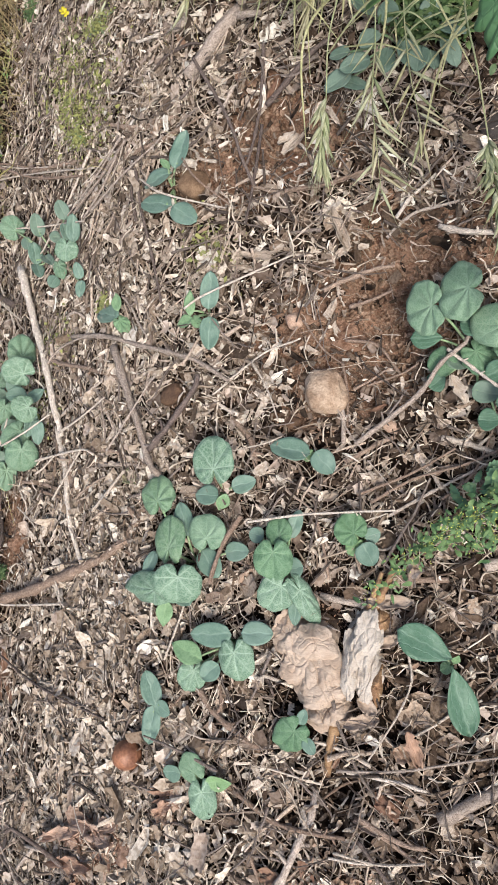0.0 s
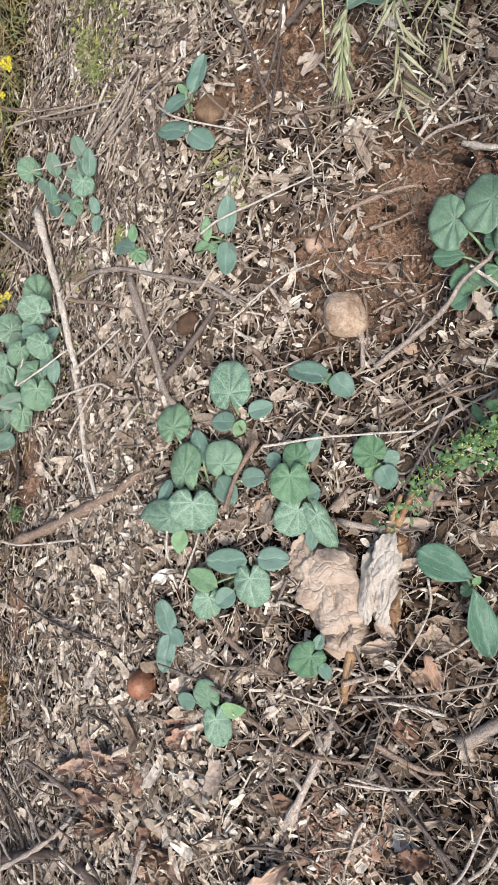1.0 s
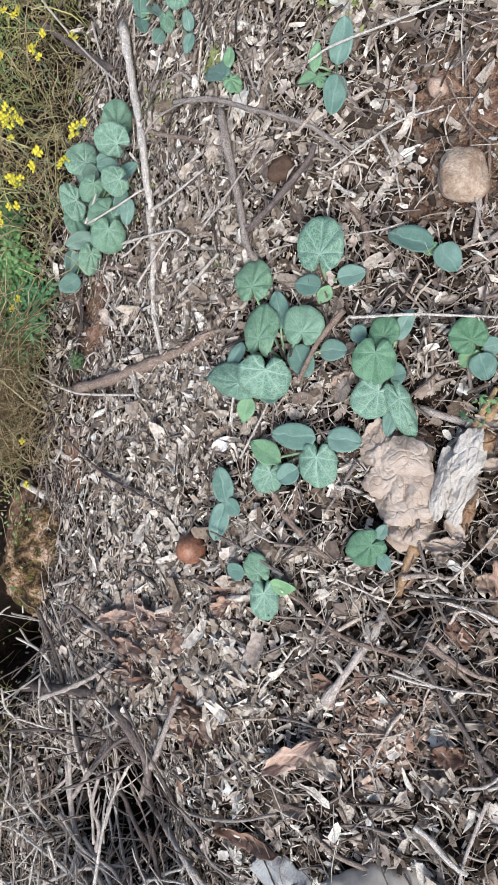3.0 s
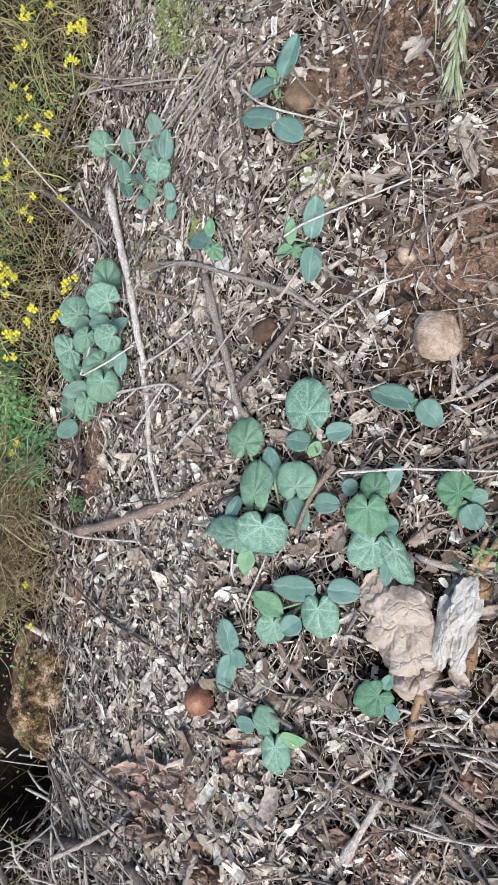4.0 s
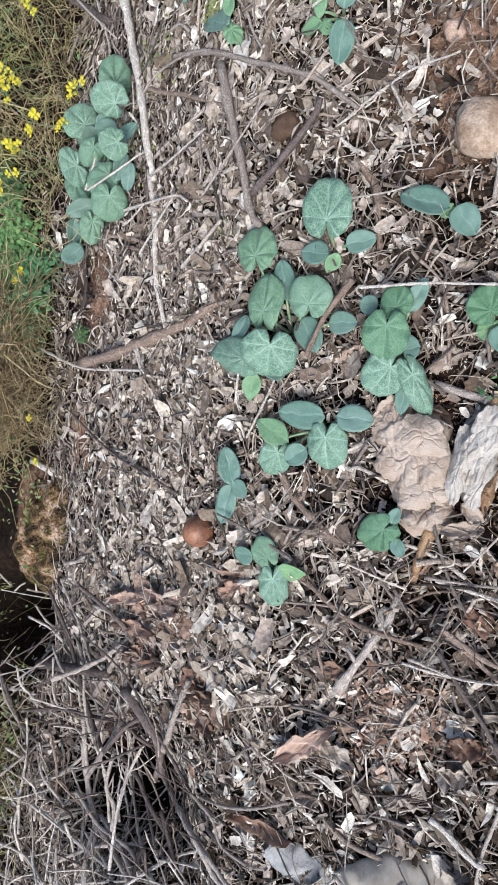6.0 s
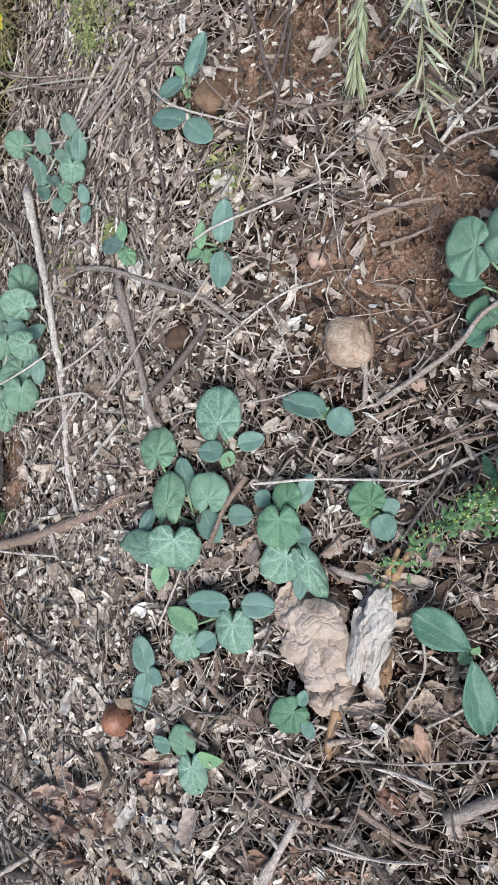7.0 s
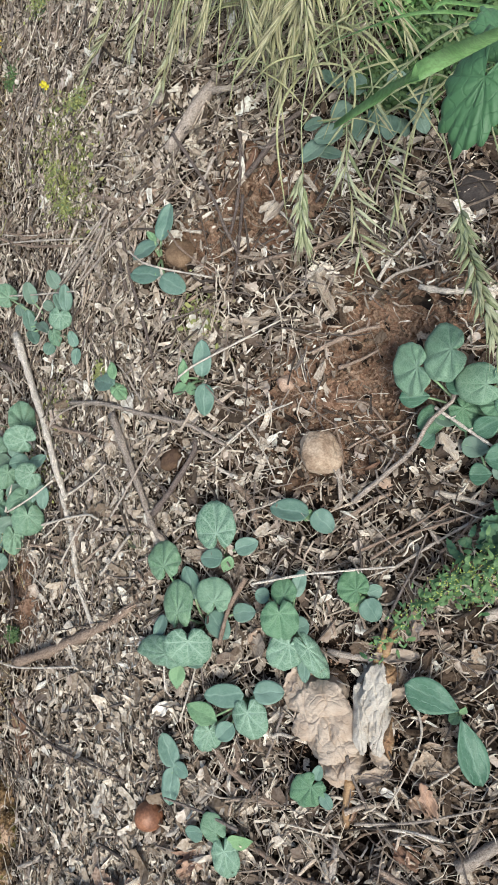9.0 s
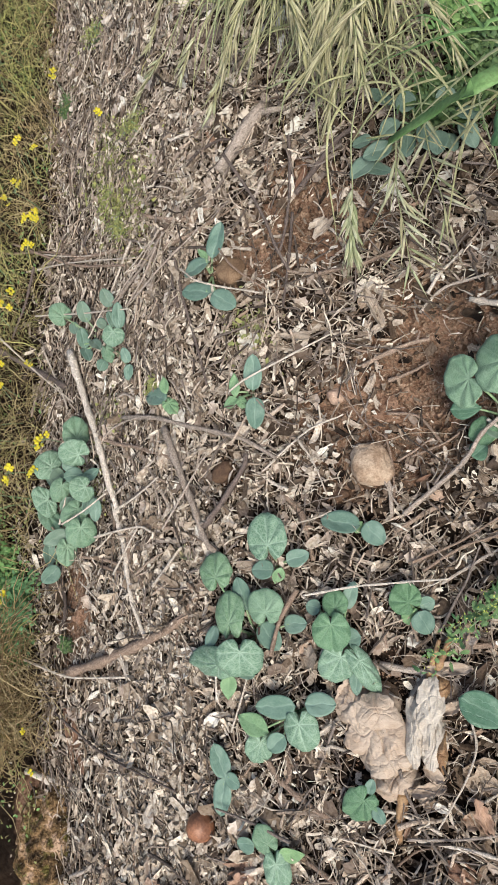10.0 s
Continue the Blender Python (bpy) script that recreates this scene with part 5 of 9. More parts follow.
stick("twig", "long thin dark twig", [(-0.268, 0.903, 0.03), (-0.208, 0.785, 0.05), (-0.174, 0.701, 0.04), (-0.148, 0.656, 0.02)], 0.0057, TWIG_DARK)
stick("twig", "thin dark upright-lying twig", [(-0.146, 0.76, 0.02), (-0.158, 0.675, 0.02), (-0.172, 0.596, 0.02)], 0.0051, TWIG_DARK)
stick("twig", "thin dark twig beside seed leaves", [(-0.393, 0.759, 0.02), (-0.377, 0.672, 0.02), (-0.36, 0.61, 0.02), (-0.329, 0.49, 0.02)], 0.0055, TWIG_DARK)
stick("straw_stem", "long pale dry stem over the weeds", [(-1.055, 0.858, 0.1), (-0.889, 0.7, 0.08), (-0.718, 0.557, 0.06)], 0.0044, TWIG_PALE)
stick("branch", "dark weathered branch at the edge of the weeds", [(-1.033, 0.787, 0.03), (-0.913, 0.713, 0.03), (-0.762, 0.617, 0.03)], 0.0147, TWIG_DARK)
stick("straw_stem", "pale bent dry stem on the slope", [(-0.923, 0.001, 0.03), (-0.76, -0.031, 0.03), (-0.569, -0.027, 0.03)], 0.0047, TWIG_PALE)
stick("branch", "brown weathered stick half buried", [(-0.496, 0.904, 0.012), (-0.393, 0.837, 0.012), (-0.319, 0.823, 0.012)], 0.0097, TWIG_BROWN)
stick("stick", "brown stick lying in litter", [(-0.424, 0.79, 0.012), (-0.354, 0.784, 0.012), (-0.291, 0.798, 0.012)], 0.0083, TWIG_BROWN)
stick("stick", "brown rough stick among leaf litter", [(-0.267, -0.142, 0.014), (-0.239, -0.178, 0.014), (-0.209, -0.202, 0.014), (-0.166, -0.235, 0.014)], 0.0103, TWIG_BROWN)
stick("twig", "short brown twig beside a stick", [(-0.228, -0.139, 0.012), (-0.214, -0.179, 0.012)], 0.0077, TWIG_BROWN)
stick("branch", "grey broken branch with flaking bark", [(-0.141, -0.441, 0.016), (-0.101, -0.361, 0.016), (-0.062, -0.305, 0.016)], 0.0126, TWIG)
stick("stick", "light brown stick beside drooping grass", [(-0.103, 0.642, 0.018), (-0.037, 0.642, 0.018), (0.054, 0.664, 0.018)], 0.0056, TWIG_BROWN)
stick("straw_stem", "long pale straw lying over leaves", [(-0.171, 0.108, 0.045), (-0.09, 0.117, 0.045), (-0.015, 0.121, 0.045), (0.049, 0.126, 0.045)], 0.0034, TWIG_PALE)
stick("stick", "pale splintered wood at the edge of the bed", [(-0.915, -0.243, 0.012), (-0.837, -0.257, 0.012), (-0.749, -0.267, 0.012)], 0.0140, TWIG_PALE)
stick("twig", "thin dry stem beside weeds", [(-1.017, 1.059, 0.03), (-0.851, 1.002, 0.03), (-0.708, 0.914, 0.03)], 0.0055, TWIG_BROWN)
stick("twig", "thin dark stem among the weeds", [(-0.897, 0.973, 0.05), (-0.924, 0.869, 0.05), (-0.978, 0.801, 0.05)], 0.0061, TWIG_DARK)
stick("straw_stem", "thin pale straw on the bed", [(-0.874, 0.756, 0.03), (-0.809, 0.642, 0.03), (-0.77, 0.568, 0.03)], 0.0046, TWIG_PALE)
stick("twig", "thin grey twig over pale litter", [(-0.511, 0.718, 0.03), (-0.421, 0.743, 0.03), (-0.326, 0.776, 0.03)], 0.0041, TWIG)
stick("twig", "thin grey twig on the shoulder of the bed", [(-0.436, 0.791, 0.03), (-0.483, 0.748, 0.03), (-0.528, 0.716, 0.03)], 0.0047, TWIG)
stick("straw_stem", "thin pale straw stem", [(-0.337, 0.018, 0.035), (-0.34, -0.051, 0.035), (-0.332, -0.068, 0.035)], 0.0033, TWIG_PALE)
stick("straw_stem", "thin pale straw stem", [(-0.319, -0.106, 0.025), (-0.291, -0.04, 0.025), (-0.281, -0.013, 0.025)], 0.0033, TWIG_PALE)
stick("twig", "thin grey twig on pale litter", [(-0.625, 0.327, 0.015), (-0.504, 0.367, 0.015), (-0.422, 0.391, 0.015)], 0.0058, TWIG)
stick("straw_stem", "thin straw stem beside a stone", [(-0.211, 0.334, 0.025), (-0.141, 0.377, 0.025), (-0.076, 0.395, 0.025)], 0.0030, TWIG_PALE)
stick("twig", "brown twig beside a round stone", [(-0.022, 0.356, 0.012), (-0.015, 0.3, 0.012), (-0.019, 0.252, 0.012)], 0.0047, TWIG_BROWN)
stick("twig", "grey twig on the bed", [(-0.526, 0.415, 0.012), (-0.462, 0.341, 0.012), (-0.434, 0.297, 0.012)], 0.0073, TWIG)
stick("twig", "dark twig in litter", [(-0.415, -0.033, 0.012), (-0.384, -0.085, 0.012), (-0.371, -0.136, 0.012)], 0.0062, TWIG_DARK)
stick("twig", "grey twig in litter", [(-0.697, -0.016, 0.012), (-0.544, 0.015, 0.012), (-0.455, 0.01, 0.012)], 0.0066, TWIG)
stick("twig", "brown twig in litter", [(-0.339, -0.467, 0.012), (-0.384, -0.431, 0.012), (-0.406, -0.384, 0.012)], 0.0048, TWIG_BROWN)
stick("straw_stem", "pinkish brown dry stem beside a round stone", [(-0.285, 0.721, 0.04), (-0.256, 0.673, 0.05), (-0.206, 0.626, 0.03)], 0.0039, TWIG_BROWN)
stick("straw_stem", "pale dry stem across seed leaves", [(-0.373, 0.713, 0.04), (-0.32, 0.665, 0.05), (-0.21, 0.625, 0.03)], 0.0032, TWIG_PALE)
stick("straw_stem", "pale dry stem across seed leaves", [(-0.278, 0.456, 0.045), (-0.242, 0.472, 0.05), (-0.178, 0.499, 0.04), (-0.098, 0.532, 0.025)], 0.0034, TWIG_PALE)
stick("straw_stem", "thin pale straw beside a stone", [(-0.166, 0.362, 0.03), (-0.141, 0.319, 0.03), (-0.124, 0.269, 0.03)], 0.0031, TWIG_PALE)
stick("straw_stem", "pale dry stem among seedling leaves", [(-0.512, 0.843, 0.03), (-0.597, 0.759, 0.03), (-0.681, 0.705, 0.03)], 0.0044, TWIG_PALE)
stick("straw_stem", "pale dry stem over grey-green leaves", [(-0.883, 0.833, 0.05), (-0.683, 0.758, 0.05), (-0.513, 0.691, 0.05)], 0.0038, TWIG_PALE)
stick("stick", "brown stick lying on the bare soil", [(-0.05, 0.472, 0.015), (0.009, 0.495, 0.015), (0.06, 0.512, 0.015)], 0.0079, TWIG_BROWN)
stick("twig", "brown twig on bare soil", [(-0.01, 0.442, 0.014), (0.024, 0.451, 0.014), (0.055, 0.46, 0.014)], 0.0053, TWIG_BROWN)
stick("twig", "brown twig at the edge of bare soil", [(-0.09, 0.519, 0.014), (-0.048, 0.497, 0.014), (0.001, 0.478, 0.014)], 0.0048, TWIG_BROWN)
stick("branch", "long grey twig rising into squash leaves", [(-0.005, 0.225, 0.02), (0.046, 0.261, 0.02), (0.092, 0.297, 0.03), (0.119, 0.333, 0.05), (0.16, 0.363, 0.06)], 0.0078, TWIG)
stick("twig", "grey twig standing against a stone", [(-0.023, 0.227, 0.012), (-0.023, 0.268, 0.012), (-0.028, 0.3, 0.012)], 0.0067, TWIG)
stick("twig", "pale twig caught in squash leaves", [(0.132, 0.35, 0.05), (0.165, 0.319, 0.05), (0.207, 0.285, 0.05)], 0.0049, TWIG_PALE)
stick("branch", "thick grey weathered branch half buried in litter", [(0.101, -0.305, 0.016), (0.165, -0.273, 0.016), (0.245, -0.244, 0.016)], 0.0185, TWIG)
stick("stick", "peeled pale stick in the litter", [(0.121, 0.227, 0.016), (0.154, 0.218, 0.016), (0.197, 0.196, 0.016)], 0.0096, TWIG_PALE)
stick("twig", "brown stem lying in a tangle", [(0.016, 0.136, 0.02), (0.082, 0.169, 0.02), (0.149, 0.184, 0.02), (0.228, 0.217, 0.02)], 0.0044, TWIG_BROWN)
stick("twig", "brown stem lying in a tangle", [(-0.004, 0.148, 0.02), (0.075, 0.177, 0.02), (0.135, 0.212, 0.02)], 0.0040, TWIG_BROWN)
stick("twig", "grey stem lying in a tangle", [(0.043, 0.116, 0.02), (0.112, 0.153, 0.02), (0.185, 0.189, 0.02)], 0.0045, TWIG)
stick("twig", "brown stem lying in a tangle", [(0.119, 0.138, 0.02), (0.163, 0.174, 0.02), (0.194, 0.233, 0.02)], 0.0039, TWIG_BROWN)
stick("twig", "long thin grey twig over litter", [(-0.043, -0.253, 0.03), (0.051, -0.241, 0.03), (0.152, -0.215, 0.03), (0.228, -0.199, 0.03)], 0.0038, TWIG)
stick("straw_stem", "pale bent straw stem", [(0.065, -0.082, 0.03), (0.068, -0.122, 0.03), (0.045, -0.174, 0.03), (0.006, -0.236, 0.03)], 0.0034, TWIG_PALE)
stick("stick", "brown stick on the bed", [(0.033, 0.036, 0.012), (0.086, 0.021, 0.012), (0.131, 0.018, 0.012)], 0.0100, TWIG_BROWN)
stick("stick", "grey bark slab under a weed", [(0.175, 0.041, 0.012), (0.211, 0.056, 0.012), (0.239, 0.064, 0.012)], 0.0145, TWIG)
stick("stick", "weathered flat stick beside a dry husk", [(-0.063, -0.001, 0.012), (-0.007, -0.012, 0.012), (0.04, -0.014, 0.012)], 0.0106, TWIG)
stick("twig", "brown root on bare soil", [(-0.017, 0.39, 0.014), (0.031, 0.379, 0.014), (0.062, 0.344, 0.014)], 0.0052, TWIG_BROWN)
stick("twig", "thin brown stem on bare soil", [(0.015, 0.314, 0.016), (0.078, 0.334, 0.016), (0.125, 0.369, 0.016)], 0.0036, TWIG_BROWN)
stick("stick", "pale split stick under drooping grass", [(0.129, 0.552, 0.012), (0.181, 0.531, 0.012), (0.253, 0.522, 0.012)], 0.0092, TWIG_PALE)
stick("twig", "grey twig under drooping grass", [(0.051, 0.546, 0.012), (0.091, 0.579, 0.012), (0.153, 0.578, 0.012)], 0.0053, TWIG)
stick("stick", "light brown stick on red soil", [(-0.109, 0.643, 0.014), (-0.045, 0.645, 0.014), (0.021, 0.658, 0.014)], 0.0075, TWIG_BROWN)
stick("branch", "thick dark branch over a hollow", [(-0.859, -0.694, 0.04), (-0.702, -0.601, 0.04), (-0.587, -0.537, 0.04)], 0.0209, TWIG_DARK)
stick("stick", "grey stick leaning over brushwood", [(-0.645, -0.664, 0.03), (-0.582, -0.58, 0.03), (-0.535, -0.508, 0.03)], 0.0126, TWIG)
stick("stick", "grey stick over the brushwood heap", [(-0.53, -0.84, 0.04), (-0.409, -0.605, 0.04), (-0.384, -0.515, 0.04)], 0.0107, TWIG)
stick("stick", "dark stick in the brushwood heap", [(-0.529, -0.582, 0.03), (-0.466, -0.624, 0.03), (-0.423, -0.686, 0.03)], 0.0170, TWIG_DARK)
stick("stick", "bent grey twig over brushwood", [(-0.675, -0.719, 0.05), (-0.652, -0.863, 0.05), (-0.595, -0.902, 0.05), (-0.565, -0.939, 0.05)], 0.0083, TWIG)
stick("stick", "bent grey twig over brushwood", [(-0.601, -0.895, 0.05), (-0.503, -0.916, 0.05), (-0.417, -0.931, 0.05)], 0.0083, TWIG)
stick("stick", "bent grey twig over a dark hollow", [(-0.521, -0.822, 0.05), (-0.362, -0.744, 0.05), (-0.287, -0.781, 0.05), (-0.219, -0.786, 0.05)], 0.0081, TWIG)
stick("twig", "thin grey twig over brushwood", [(-0.483, -0.806, 0.05), (-0.291, -0.656, 0.05), (-0.18, -0.612, 0.05)], 0.0052, TWIG)
stick("twig", "thin grey twig at the foot of the bed", [(-0.255, -0.833, 0.05), (-0.169, -0.787, 0.05), (-0.084, -0.752, 0.05), (-0.01, -0.727, 0.05)], 0.0056, TWIG)
stick("stick", "grey stick at the foot of the bed", [(-0.097, -0.785, 0.05), (-0.039, -0.81, 0.05), (0.015, -0.826, 0.05)], 0.0100, TWIG)
stick("stick", "grey stick over weed leaves", [(0.05, -0.686, 0.06), (0.106, -0.695, 0.06), (0.173, -0.734, 0.06)], 0.0064, TWIG)
stick("twig", "pale twig over weed leaves", [(-0.022, -0.751, 0.06), (0.022, -0.764, 0.06), (0.072, -0.77, 0.06)], 0.0042, TWIG_PALE)
stick("twig", "thin red-brown stem on the bed", [(-0.18, -0.378, 0.016), (-0.151, -0.443, 0.016), (-0.111, -0.507, 0.016)], 0.0045, TWIG_BROWN)
stick("stick", "brown flat stick in litter", [(-0.019, -0.32, 0.014), (0.027, -0.341, 0.014), (0.082, -0.363, 0.014)], 0.0078, TWIG_BROWN)
stick("stick", "long dark twig at the foot of the bed", [(0.068, -0.438, 0.03), (0.125, -0.501, 0.03), (0.141, -0.571, 0.03), (0.196, -0.646, 0.03)], 0.0065, TWIG_DARK)
stick("twig", "grey twig with side shoots", [(0.092, -0.486, 0.03), (0.131, -0.451, 0.03), (0.159, -0.404, 0.03)], 0.0052, TWIG)
stick("twig", "dark twig on the bed", [(0.168, -0.449, 0.03), (0.149, -0.51, 0.03), (0.145, -0.553, 0.03)], 0.0059, TWIG_DARK)
stick("straw_stem", "white dry straw on the bed", [(-0.056, -0.37, 0.025), (0.001, -0.372, 0.025), (0.079, -0.366, 0.025)], 0.0036, TWIG_PALE)
stick("straw_stem", "white dry straw on the bed", [(-0.049, -0.361, 0.03), (0.017, -0.369, 0.03), (0.07, -0.363, 0.03)], 0.0030, TWIG_PALE)
stick("straw_stem", "pale straw stem on the bed", [(-0.239, -0.447, 0.02), (-0.214, -0.405, 0.02), (-0.19, -0.36, 0.02)], 0.0039, TWIG_PALE)
stick("stick", "pale curled bark strip", [(0.007, -0.566, 0.04), (0.038, -0.579, 0.04), (0.078, -0.606, 0.04)], 0.0072, TWIG_PALE)
stick("twig", "thin grey twig over brushwood", [(-0.751, -0.883, 0.05), (-0.683, -0.825, 0.05), (-0.611, -0.703, 0.05)], 0.0070, TWIG)
stick("twig", "thin grey twig over brushwood", [(-0.67, -0.993, 0.05), (-0.588, -0.93, 0.05), (-0.483, -0.886, 0.05)], 0.0066, TWIG)
stick("twig", "bent grey twig over brushwood", [(-0.584, -1.035, 0.05), (-0.476, -0.966, 0.05), (-0.388, -0.94, 0.05), (-0.291, -0.88, 0.05)], 0.0063, TWIG)
stick("twig", "thin grey twig over a hollow", [(-0.52, -0.645, 0.06), (-0.576, -0.827, 0.06), (-0.452, -0.874, 0.06)], 0.0064, TWIG)
stick("twig", "thin brown twig on the bed", [(-0.748, -0.775, 0.05), (-0.72, -0.853, 0.05), (-0.707, -0.924, 0.05)], 0.0054, TWIG_BROWN)
stick("twig", "thin grey twig at the foot of the bed", [(-0.271, -0.928, 0.05), (-0.203, -0.828, 0.05), (-0.126, -0.723, 0.05)], 0.0058, TWIG)
stick("straw_stem", "pale dry stem lying over squash leaves", [(-0.735, 0.286, 0.085), (-0.666, 0.302, 0.08), (-0.6, 0.335, 0.05)], 0.0038, TWIG_PALE)
stick("straw_stem", "short pale dry stem over squash leaves", [(-0.743, 0.287, 0.085), (-0.73, 0.323, 0.085), (-0.72, 0.34, 0.085)], 0.0041, TWIG_PALE)
stick("branch", "short grey log end in litter", [(-0.282, 0.88, 0.018), (-0.227, 0.931, 0.018), (-0.164, 0.978, 0.018)], 0.0233, TWIG)
stick("twig", "dark twig under the grass", [(-0.138, 0.793, 0.02), (-0.083, 0.845, 0.02), (-0.019, 0.902, 0.02)], 0.0096, TWIG_DARK)
stick("twig", "thin dark twig on the bed", [(-0.142, 0.906, 0.02), (-0.146, 0.8, 0.02), (-0.16, 0.698, 0.02)], 0.0060, TWIG_DARK)
stick("twig", "thin dry stem on the bed", [(-0.999, 1.086, 0.03), (-0.756, 0.924, 0.03), (-0.532, 0.801, 0.03)], 0.0062, TWIG_BROWN)
stick("twig", "thin grey twig on the bed", [(-0.576, 0.735, 0.03), (-0.48, 0.776, 0.03), (-0.409, 0.809, 0.03)], 0.0058, TWIG)
stick("straw_stem", "thin pale straw on the bed", [(-0.941, 0.984, 0.03), (-0.756, 0.924, 0.03), (-0.496, 0.789, 0.03)], 0.0044, TWIG_PALE)

# ---- more twigs, each where it lies ----
stick("stick", "bent pale stick lying across the litter", [(-0.483, 0.141, 0.025), (-0.444, 0.174, 0.025), (-0.399, 0.207, 0.025)], 0.0060, TWIG_PALE)
stick("twig", "bent pale twig lying in the litter", [(-0.656, 0.227, 0.03), (-0.587, 0.253, 0.03)], 0.0042, TWIG_PALE)
stick("twig", "bent pale twig lying across the litter", [(-0.599, 0.172, 0.03), (-0.564, 0.206, 0.03), (-0.520, 0.254, 0.03)], 0.0041, TWIG_PALE)
stick("twig", "long thin grey twig lying across the litter", [(-0.444, 0.242, 0.04), (-0.390, 0.298, 0.04), (-0.339, 0.357, 0.04)], 0.0037, TWIG)
stick("twig", "long thin pale twig lying across the litter", [(-0.582, 0.298, 0.04), (-0.503, 0.315, 0.04), (-0.452, 0.335, 0.04)], 0.0041, TWIG_PALE)
stick("stick", "thick brown stick lying across the litter", [(-0.732, 0.529, 0.02), (-0.623, 0.458, 0.02), (-0.523, 0.417, 0.02), (-0.433, 0.377, 0.02)], 0.0084, TWIG_BROWN)
stick("twig", "bent grey twig lying across the litter", [(-0.647, 0.441, 0.03), (-0.589, 0.473, 0.03), (-0.490, 0.469, 0.03), (-0.408, 0.438, 0.03)], 0.0043, TWIG)
stick("stick", "bent brown stick lying across the litter", [(-0.653, 0.195, 0.015), (-0.582, 0.177, 0.015), (-0.515, 0.167, 0.015)], 0.0060, TWIG_BROWN)
stick("straw_stem", "thin pale dry stem lying in the litter", [(-0.585, 0.022, 0.03), (-0.550, -0.029, 0.03)], 0.0032, TWIG_PALE)
stick("twig", "bent pale twig lying across the litter", [(-0.479, 0.948, 0.02), (-0.430, 0.925, 0.02), (-0.384, 0.892, 0.02)], 0.0032, TWIG_PALE)
stick("twig", "bent grey twig lying across the litter", [(-0.419, 0.813, 0.04), (-0.492, 0.772, 0.04), (-0.575, 0.733, 0.04)], 0.0035, TWIG)
stick("twig", "bent pale twig lying across the litter", [(-0.450, 0.810, 0.03), (-0.495, 0.794, 0.03), (-0.546, 0.777, 0.03)], 0.0030, TWIG_PALE)
stick("straw_stem", "thin pale dry stem lying in the litter", [(-0.417, 0.812, 0.03), (-0.430, 0.780, 0.03), (-0.451, 0.757, 0.03)], 0.0023, TWIG_PALE)
stick("stick", "thick brown stick lying across the litter", [(-0.742, 0.931, 0.015), (-0.584, 0.868, 0.015), (-0.416, 0.790, 0.015), (-0.326, 0.780, 0.015)], 0.0089, TWIG_BROWN)
stick("stick", "thick brown stick lying across the litter", [(-0.482, 0.890, 0.015), (-0.392, 0.834, 0.015), (-0.315, 0.829, 0.015)], 0.0082, TWIG_BROWN)
stick("twig", "bent pale twig lying across the litter", [(-0.874, 1.008, 0.03), (-0.777, 0.956, 0.03), (-0.669, 0.896, 0.03)], 0.0032, TWIG_PALE)
stick("twig", "short brown twig lying in the litter", [(-0.066, 0.521, 0.015), (-0.043, 0.504, 0.015), (-0.025, 0.492, 0.015)], 0.0047, TWIG_BROWN)
stick("stick", "bent grey stick over the brushwood heap", [(-0.396, -0.768, 0.05), (-0.321, -0.753, 0.05), (-0.276, -0.774, 0.05), (-0.243, -0.796, 0.05), (-0.245, -0.857, 0.05)], 0.0072, TWIG)
stick("twig", "bent pale twig over the brushwood heap", [(-0.580, -0.752, 0.08), (-0.587, -0.831, 0.08), (-0.557, -0.872, 0.08)], 0.0046, TWIG_PALE)
stick("twig", "bent pale twig over the brushwood heap", [(-0.587, -0.823, 0.08), (-0.531, -0.864, 0.08), (-0.461, -0.880, 0.08), (-0.400, -0.869, 0.08), (-0.354, -0.873, 0.08)], 0.0056, TWIG_PALE)
stick("stick", "thick grey stick over the brushwood heap", [(-0.686, -0.784, 0.05), (-0.646, -0.871, 0.05), (-0.606, -0.905, 0.05), (-0.592, -0.948, 0.05), (-0.571, -1.005, 0.05), (-0.552, -1.094, 0.05)], 0.0103, TWIG)
stick("stick", "thick grey stick over the brushwood heap", [(-0.667, -0.870, 0.06), (-0.594, -0.902, 0.06), (-0.513, -0.903, 0.06), (-0.456, -0.904, 0.06)], 0.0075, TWIG)
stick("stick", "thick grey stick over the brushwood heap", [(-0.597, -0.906, 0.05), (-0.487, -0.931, 0.05), (-0.420, -0.942, 0.05), (-0.395, -0.963, 0.05)], 0.0091, TWIG)
stick("stick", "bent pale stick over the brushwood heap", [(-0.593, -1.032, 0.06), (-0.538, -0.997, 0.06), (-0.481, -0.972, 0.06), (-0.441, -0.998, 0.06)], 0.0064, TWIG_PALE)
stick("straw_stem", "long thin pale dry stem over the brushwood heap", [(-0.405, -0.936, 0.06), (-0.353, -0.905, 0.06), (-0.295, -0.870, 0.06)], 0.0032, TWIG_PALE)
stick("twig", "long thin pale twig over the brushwood heap", [(-0.385, -0.951, 0.06), (-0.324, -0.912, 0.06), (-0.271, -0.903, 0.06), (-0.206, -0.851, 0.06)], 0.0040, TWIG_PALE)
stick("stick", "thick grey stick over the brushwood heap", [(-0.283, -0.824, 0.04), (-0.268, -0.875, 0.04), (-0.255, -0.927, 0.04)], 0.0090, TWIG)
stick("straw_stem", "thin pale dry stem over the brushwood heap", [(-0.243, -0.796, 0.05), (-0.214, -0.761, 0.05), (-0.161, -0.726, 0.05)], 0.0029, TWIG_PALE)
stick("twig", "bent pale twig over the brushwood heap", [(-0.238, -0.905, 0.06), (-0.205, -0.856, 0.06), (-0.150, -0.769, 0.06)], 0.0045, TWIG_PALE)
